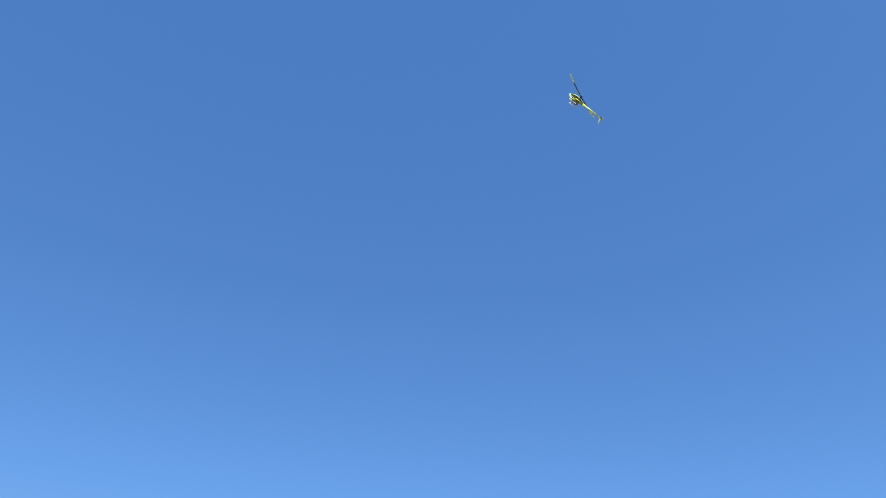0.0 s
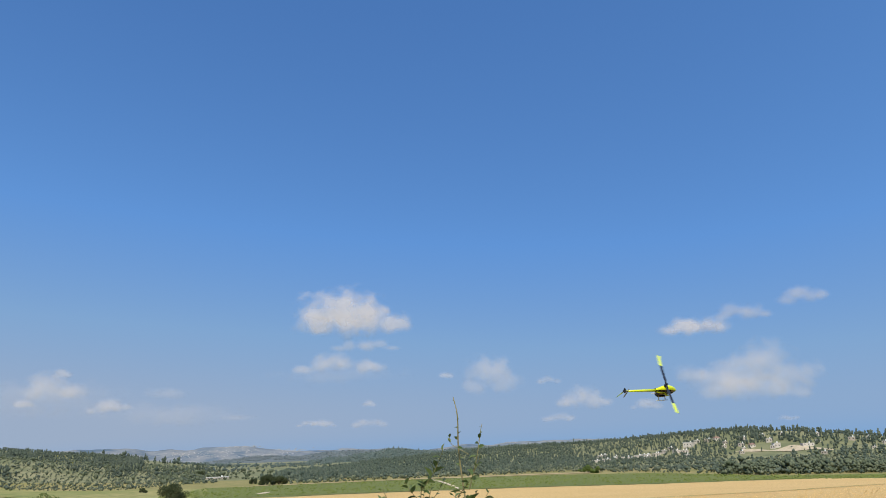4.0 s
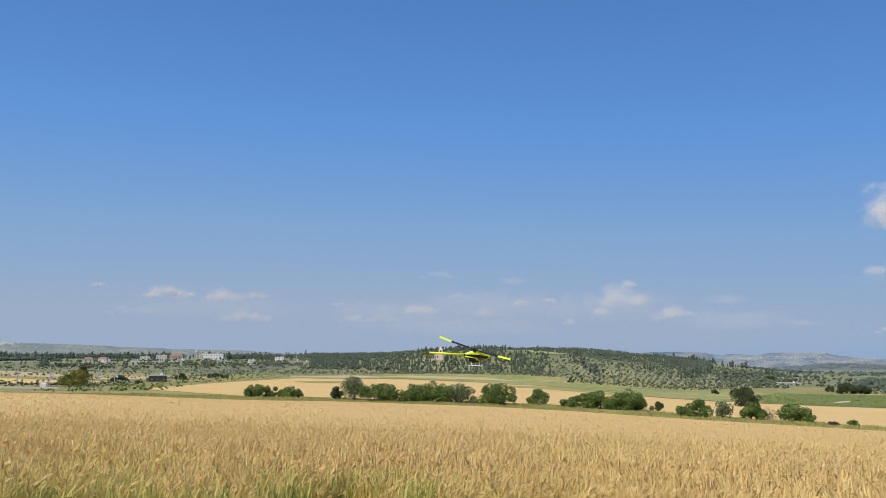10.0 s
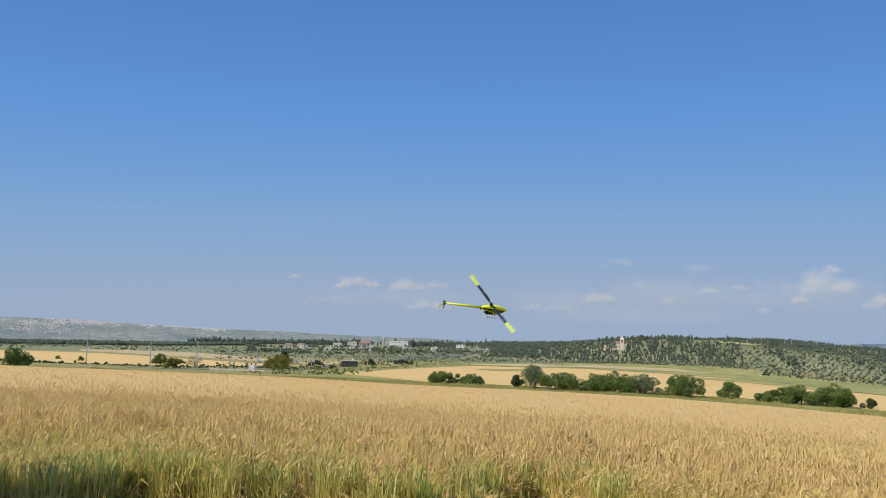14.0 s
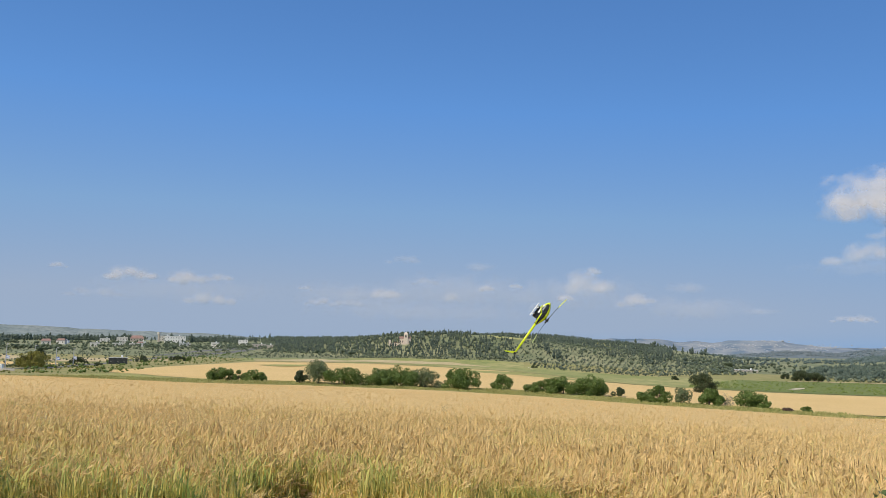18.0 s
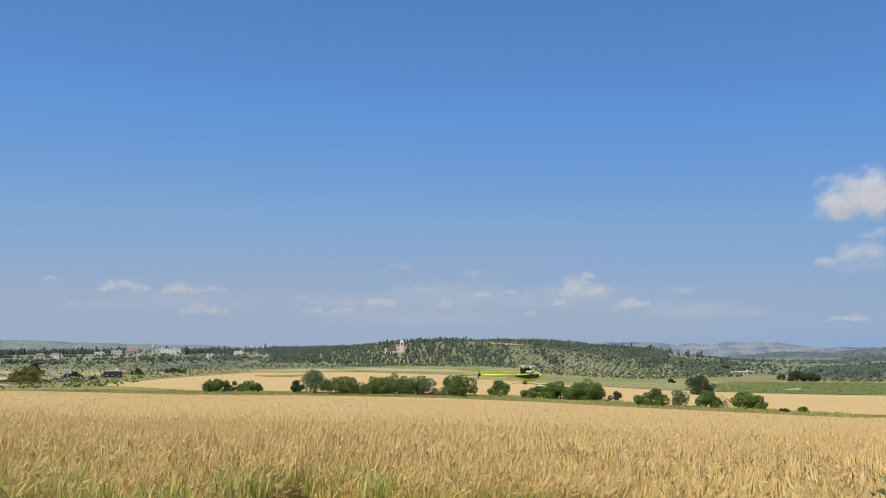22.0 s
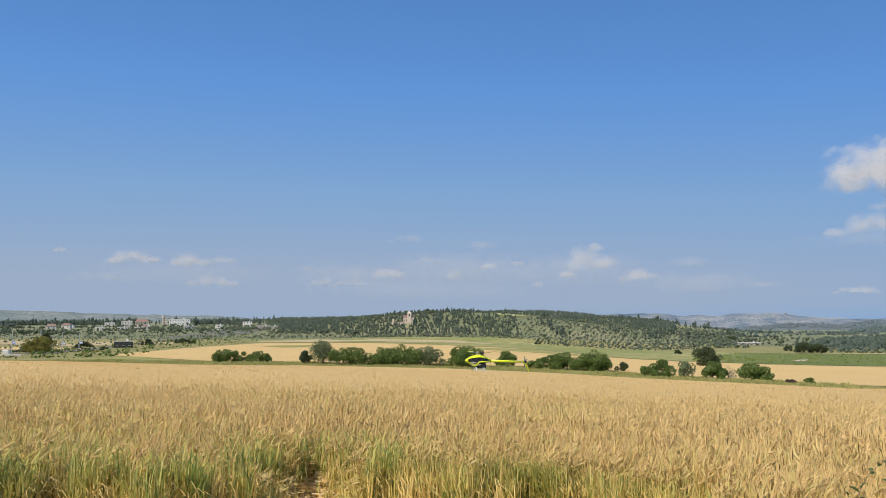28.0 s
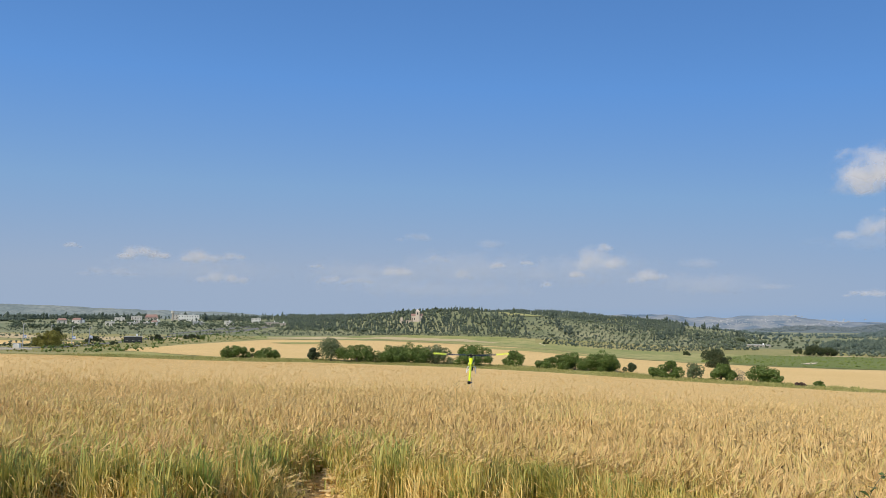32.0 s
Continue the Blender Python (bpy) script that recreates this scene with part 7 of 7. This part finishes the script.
    (17.9, pose(-2.62, 15.82, 2.35, 165, -48, 31)),
    (18, pose(-2.44, 15.85, 2.36, 168, -53, 26)),
    (18.1, pose(-2.70, 15.80, 2.43, 141, -65, 61)),
    (18.2, pose(-3.29, 15.70, 2.47, 96, -70, 105)),
    (18.3, pose(-3.82, 15.60, 2.45, 65, -67, 125)),
    (18.4, pose(-4.01, 15.55, 2.42, 93, -70, 111)),
    (18.5, pose(-3.89, 15.59, 2.34, 120, -62, 74)),
    (18.6, pose(-3.87, 15.60, 2.22, 145, -52, 66)),
    (18.7, pose(-4.29, 15.50, 2.22, 118, -62, 70)),
    (18.8, pose(-4.92, 15.32, 2.19, 73, -64, 122)),
    (18.9, pose(-5.26, 15.22, 2.10, 57, -51, 133)),
    (19, pose(-5.25, 15.23, 2.14, 65, -55, 128)),
    (19.1, pose(-4.90, 15.33, 2.22, 109, -58, 89)),
    (19.2, pose(-4.35, 15.48, 2.17, 144, -46, 63)),
    (19.3, pose(-3.96, 15.58, 2.11, 150, -45, 48)),
    (19.4, pose(-3.97, 15.57, 2.27, 142, -59, 68)),
    (19.5, pose(-4.25, 15.49, 2.43, 104, -67, 105)),
    (19.6, pose(-4.40, 15.45, 2.55, 63, -64, 128)),
    (19.7, pose(-4.20, 15.50, 2.64, 81, -68, 114)),
    (19.8, pose(-3.70, 15.61, 2.69, 120, -57, 78)),
    (19.9, pose(-3.24, 15.70, 2.73, 139, -54, 58)),
    (20, pose(-3.26, 15.69, 2.82, 112, -65, 82)),
    (20.1, pose(-3.64, 15.61, 2.88, 65, -70, 126)),
    (20.2, pose(-3.97, 15.53, 2.91, 40, -65, 149)),
    (20.3, pose(-3.86, 15.55, 3.02, 71, -69, 121)),
    (20.4, pose(-3.40, 15.64, 3.05, 141, -66, 53)),
    (20.5, pose(-3.20, 15.68, 3.05, 135, -68, 60)),
    (20.6, pose(-3.47, 15.63, 3.08, 71, -77, 119)),
    (20.7, pose(-3.63, 15.59, 3.09, 31, -71, 158)),
    (20.8, pose(-3.36, 15.65, 3.10, 71, -82, 119)),
    (20.9, pose(-2.91, 15.73, 3.09, 157, -67, 35)),
    (21, pose(-2.89, 15.73, 3.07, 158, -74, 34)),
    (21.1, pose(-3.17, 15.69, 3.06, 64, -83, 125)),
    (21.2, pose(-3.05, 15.71, 3.03, 82, -83, 108)),
    (21.3, pose(-2.68, 15.78, 2.96, 158, -65, 35)),
    (21.4, pose(-2.58, 15.80, 2.89, 168, -37, 31)),
    (21.5, pose(-2.55, 15.79, 2.97, -176, -13, 19)),
    (21.6, pose(-2.61, 15.80, 2.72, -170, -5, 19)),
    (21.7, pose(-2.60, 15.84, 2.00, -179, 0, 20)),
    (21.8, pose(-2.63, 15.83, 1.20, 179, 3, 20)),
    (21.9, pose(-2.57, 15.83, 0.95, 178, 1, 19)),
    (22, pose(-2.68, 15.83, 1.24, 179, 2, 20)),
    (22.1, pose(-2.73, 15.82, 2.01, 179, -9, 20)),
    (22.133, pose(-2.78, 15.80, 2.41, 177, -18, -17)),
    (22.2, pose(-2.83, 15.77, 2.81, -179, -26, -56)),
    (22.267, pose(-2.89, 15.73, 3.07, -130, -17, -67)),
    (22.3, pose(-2.95, 15.69, 3.33, -84, -4, -68)),
    (22.333, pose(-3.00, 15.68, 3.51, -87, -3, -113)),
    (22.4, pose(-3.05, 15.66, 3.70, -90, -5, -158)),
    (22.467, pose(-3.07, 15.64, 3.79, -71, 20, -160)),
    (22.5, pose(-3.08, 15.62, 3.89, -47, 44, -151)),
    (22.6, pose(-3.14, 15.60, 3.96, 11, 54, -69)),
    (22.667, pose(-3.17, 15.60, 3.91, 23, 39, -30)),
    (22.7, pose(-3.20, 15.60, 3.85, 21, 22, -1)),
    (22.8, pose(-3.28, 15.58, 3.82, 7, 5, -7)),
    (22.867, pose(-3.33, 15.57, 3.83, -4, 3, -35)),
    (22.9, pose(-3.37, 15.55, 3.84, -12, -4, -63)),
    (22.933, pose(-3.42, 15.54, 3.86, -2, -5, -90)),
    (23, pose(-3.48, 15.53, 3.88, 7, -2, -118)),
    (23.1, pose(-3.57, 15.55, 3.59, -8, -4, -156)),
    (23.2, pose(-3.70, 15.59, 2.96, 1, -4, 150)),
    (23.3, pose(-3.70, 15.63, 2.29, 1, -4, 101)),
    (23.4, pose(-3.72, 15.64, 1.68, 9, 7, 61)),
    (23.467, pose(-3.77, 15.63, 1.44, 2, 5, 24)),
    (23.5, pose(-3.82, 15.61, 1.19, -2, -0, -12)),
    (23.6, pose(-3.78, 15.62, 1.05, 4, -9, -53)),
    (23.7, pose(-3.82, 15.61, 1.18, 5, -4, -79)),
    (23.733, pose(-3.89, 15.60, 1.25, 6, 1, -114)),
    (23.8, pose(-3.97, 15.58, 1.32, 3, 6, -150)),
    (23.9, pose(-4.06, 15.57, 1.59, 4, -8, 161)),
    (24, pose(-4.16, 15.54, 1.79, -6, 3, 117)),
    (24.1, pose(-4.13, 15.54, 2.13, 22, 7, 73)),
    (24.2, pose(-4.02, 15.55, 2.55, 13, 30, 33)),
    (24.267, pose(-3.97, 15.55, 2.71, -12, 50, -1)),
    (24.3, pose(-3.92, 15.55, 2.88, -56, 51, -53)),
    (24.333, pose(-3.84, 15.55, 3.06, -108, 48, -90)),
    (24.4, pose(-3.75, 15.56, 3.24, -143, 29, -109)),
    (24.467, pose(-3.68, 15.56, 3.34, -92, 9, -93)),
    (24.5, pose(-3.60, 15.56, 3.43, -47, -16, -99)),
    (24.533, pose(-3.54, 15.57, 3.53, -78, -34, -88)),
    (24.6, pose(-3.48, 15.57, 3.63, -120, -44, -64)),
    (24.7, pose(-3.32, 15.58, 3.80, -157, -30, -22)),
    (24.8, pose(-3.24, 15.58, 3.86, -140, 3, -40)),
    (24.9, pose(-3.24, 15.59, 3.83, 179, 12, -81)),
    (25, pose(-3.20, 15.61, 3.72, -165, 30, -123)),
    (25.1, pose(-3.17, 15.63, 3.58, 163, 10, -146)),
    (25.133, pose(-3.12, 15.65, 3.42, 159, -0, 173)),
    (25.2, pose(-3.08, 15.68, 3.26, 162, -11, 132)),
    (25.3, pose(-3.02, 15.72, 2.91, 164, -21, 87)),
    (25.5, pose(-2.98, 15.77, 2.38, 174, -1, 55)),
    (25.567, pose(-2.97, 15.77, 2.27, 175, 1, 108)),
    (25.633, pose(-2.97, 15.78, 2.16, 177, 1, 161)),
    (25.7, pose(-2.96, 15.78, 2.05, 178, -0, -146)),
    (25.867, pose(-3.02, 15.78, 1.97, -144, 1, -154)),
    (26, pose(-3.07, 15.79, 1.88, -107, 6, -159)),
    (26.2, pose(-3.13, 15.77, 1.92, -59, 5, -158)),
    (26.4, pose(-3.18, 15.75, 1.95, -12, 3, -158)),
    (26.533, pose(-3.22, 15.74, 2.00, -12, 9, -112)),
    (26.667, pose(-3.25, 15.73, 2.05, -7, 13, -64)),
    (26.8, pose(-3.28, 15.73, 2.10, -1, 12, -16)),
    (27.2, pose(-3.37, 15.71, 1.93, -5, 12, -19)),
    (27.5, pose(-3.43, 15.71, 1.72, -15, 19, -47)),
    (27.6, pose(-3.42, 15.71, 1.51, 3, 4, -18)),
    (27.7, pose(-3.47, 15.69, 1.29, 9, -18, -26)),
    (27.733, pose(-3.51, 15.68, 1.19, 3, -10, -53)),
    (27.8, pose(-3.56, 15.67, 1.09, -6, -5, -80)),
    (27.867, pose(-3.62, 15.65, 1.01, -2, -5, -114)),
    (27.9, pose(-3.69, 15.63, 0.94, 2, -4, -148)),
    (28, pose(-3.74, 15.62, 0.89, 2, -3, -152)),
    (28.067, pose(-3.80, 15.60, 0.85, 3, 2, 178)),
    (28.1, pose(-3.86, 15.59, 0.81, 0, 7, 147)),
    (28.133, pose(-3.86, 15.59, 0.79, -0, 6, 118)),
    (28.2, pose(-3.86, 15.59, 0.77, -0, 5, 89)),
    (28.267, pose(-3.87, 15.58, 0.75, -2, 5, 56)),
    (28.3, pose(-3.88, 15.58, 0.74, -3, 4, 24)),
    (28.4, pose(-3.93, 15.56, 0.68, -3, 2, 1)),
    (28.467, pose(-3.98, 15.55, 0.71, -3, -2, -38)),
    (28.5, pose(-4.03, 15.54, 0.73, -0, -4, -78)),
    (28.533, pose(-4.08, 15.53, 0.78, 12, 2, -112)),
    (28.6, pose(-4.13, 15.52, 0.83, 19, 14, -145)),
    (28.7, pose(-4.09, 15.53, 1.12, 46, -16, -155)),
    (28.8, pose(-4.10, 15.54, 1.55, 60, -59, -144)),
    (28.9, pose(-3.88, 15.58, 1.93, -60, -68, -23)),
    (28.933, pose(-3.79, 15.60, 1.97, -76, -41, -13)),
    (29, pose(-3.71, 15.62, 2.02, -84, -13, -14)),
    (29.067, pose(-3.59, 15.65, 2.03, -91, 13, -8)),
    (29.1, pose(-3.47, 15.67, 2.04, -96, 40, -5)),
    (29.133, pose(-3.39, 15.69, 2.01, -130, 59, -33)),
    (29.2, pose(-3.31, 15.70, 1.97, 172, 59, -86)),
    (29.3, pose(-3.18, 15.73, 1.91, 133, 36, -156)),
    (29.4, pose(-3.06, 15.76, 1.84, 155, -7, -153)),
    (29.5, pose(-2.89, 15.80, 1.71, 161, -30, -105)),
    (29.533, pose(-2.84, 15.81, 1.67, -171, -25, -78)),
    (29.6, pose(-2.79, 15.82, 1.64, -143, -32, -52)),
    (29.7, pose(-2.71, 15.82, 1.54, -158, -16, -19)),
    (29.8, pose(-2.65, 15.83, 1.42, 174, 7, -44)),
    (29.9, pose(-2.68, 15.82, 1.24, -167, 24, -84)),
    (30, pose(-2.66, 15.80, 1.14, 167, 36, -148)),
    (30.067, pose(-2.78, 15.80, 1.03, 160, 11, -165)),
    (30.1, pose(-2.81, 15.80, 1.00, 179, 6, 162)),
    (30.2, pose(-2.89, 15.78, 1.01, -167, -21, 130)),
    (30.267, pose(-2.93, 15.77, 1.01, 177, -20, 103)),
    (30.3, pose(-2.97, 15.77, 1.02, 163, -25, 77)),
    (30.333, pose(-2.99, 15.77, 1.03, 178, -23, 31)),
    (30.4, pose(-3.00, 15.77, 1.05, -174, -11, -12)),
    (30.5, pose(-3.15, 15.74, 1.06, 178, 1, -34)),
    (30.6, pose(-3.32, 15.71, 1.02, 180, -0, -80)),
    (30.7, pose(-3.50, 15.67, 1.02, -178, -0, -122)),
    (30.733, pose(-3.61, 15.65, 1.01, -176, 4, -151)),
    (30.8, pose(-3.71, 15.63, 1.00, -176, 9, -179)),
    (30.867, pose(-3.79, 15.62, 1.02, -159, 15, 159)),
    (30.9, pose(-3.86, 15.61, 1.03, -145, 26, 138)),
    (31, pose(-4.01, 15.58, 1.11, -155, 38, 84)),
    (31.067, pose(-4.07, 15.57, 1.22, 138, 46, 49)),
    (31.1, pose(-4.14, 15.56, 1.33, 81, 27, 26)),
    (31.2, pose(-4.14, 15.56, 1.53, 69, -23, 42)),
    (31.3, pose(-4.28, 15.53, 1.73, 49, -73, 55)),
    (31.4, pose(-4.41, 15.49, 1.67, -35, -47, 149)),
    (31.467, pose(-4.47, 15.48, 1.62, -64, -33, -163)),
    (31.5, pose(-4.53, 15.46, 1.58, -73, -7, -130)),
    (31.6, pose(-4.53, 15.46, 1.32, -37, 31, -112)),
    (31.7, pose(-4.42, 15.48, 1.06, 15, 58, -52)),
    (31.8, pose(-4.30, 15.50, 0.97, 29, 35, -1)),
    (31.867, pose(-4.23, 15.51, 0.92, 22, 14, 24)),
    (31.9, pose(-4.15, 15.53, 0.87, 7, -3, 52)),
    (32, pose(-4.12, 15.54, 0.84, 1, -22, 101)),
]
BLADE = [(0, 46), (1, 103), (2, 165), (3, 104), (4, 70), (7, 45), (8, 18), (9, 102), (10, 158), (11, 144), (12, 47), (13, 55), (16, 84), (17, 77), (18, 58), (19, 80), (20, 85), (21, 66), (22, 71), (23, 75), (24, 80), (25, 85), (28, 96), (29, 155), (30, 99), (31, 173), (32, 93)]    # seconds, bearing of the blades on the mast


def motions():
    walk(heli, FLIGHT)
    # the rotor turns nearly a quarter of a turn each frame
    rows = []
    for (t0, a0), (t1, a1) in zip(BLADE, BLADE[1:]):
        steps = round((t1 - t0) * FPS)
        turn = a1 - a0
        turn += 180 * round((80 * steps - turn) / 180)
        for k in range(steps):
            rows.append((t0 + k / FPS, pose(0, 0, 0.185, 0, 0, a0 + turn * k / steps)))
    rows.append((32.0, pose(0, 0, 0.185, 0, 0, BLADE[-1][1])))
    walk(rotor, rows)


motions()
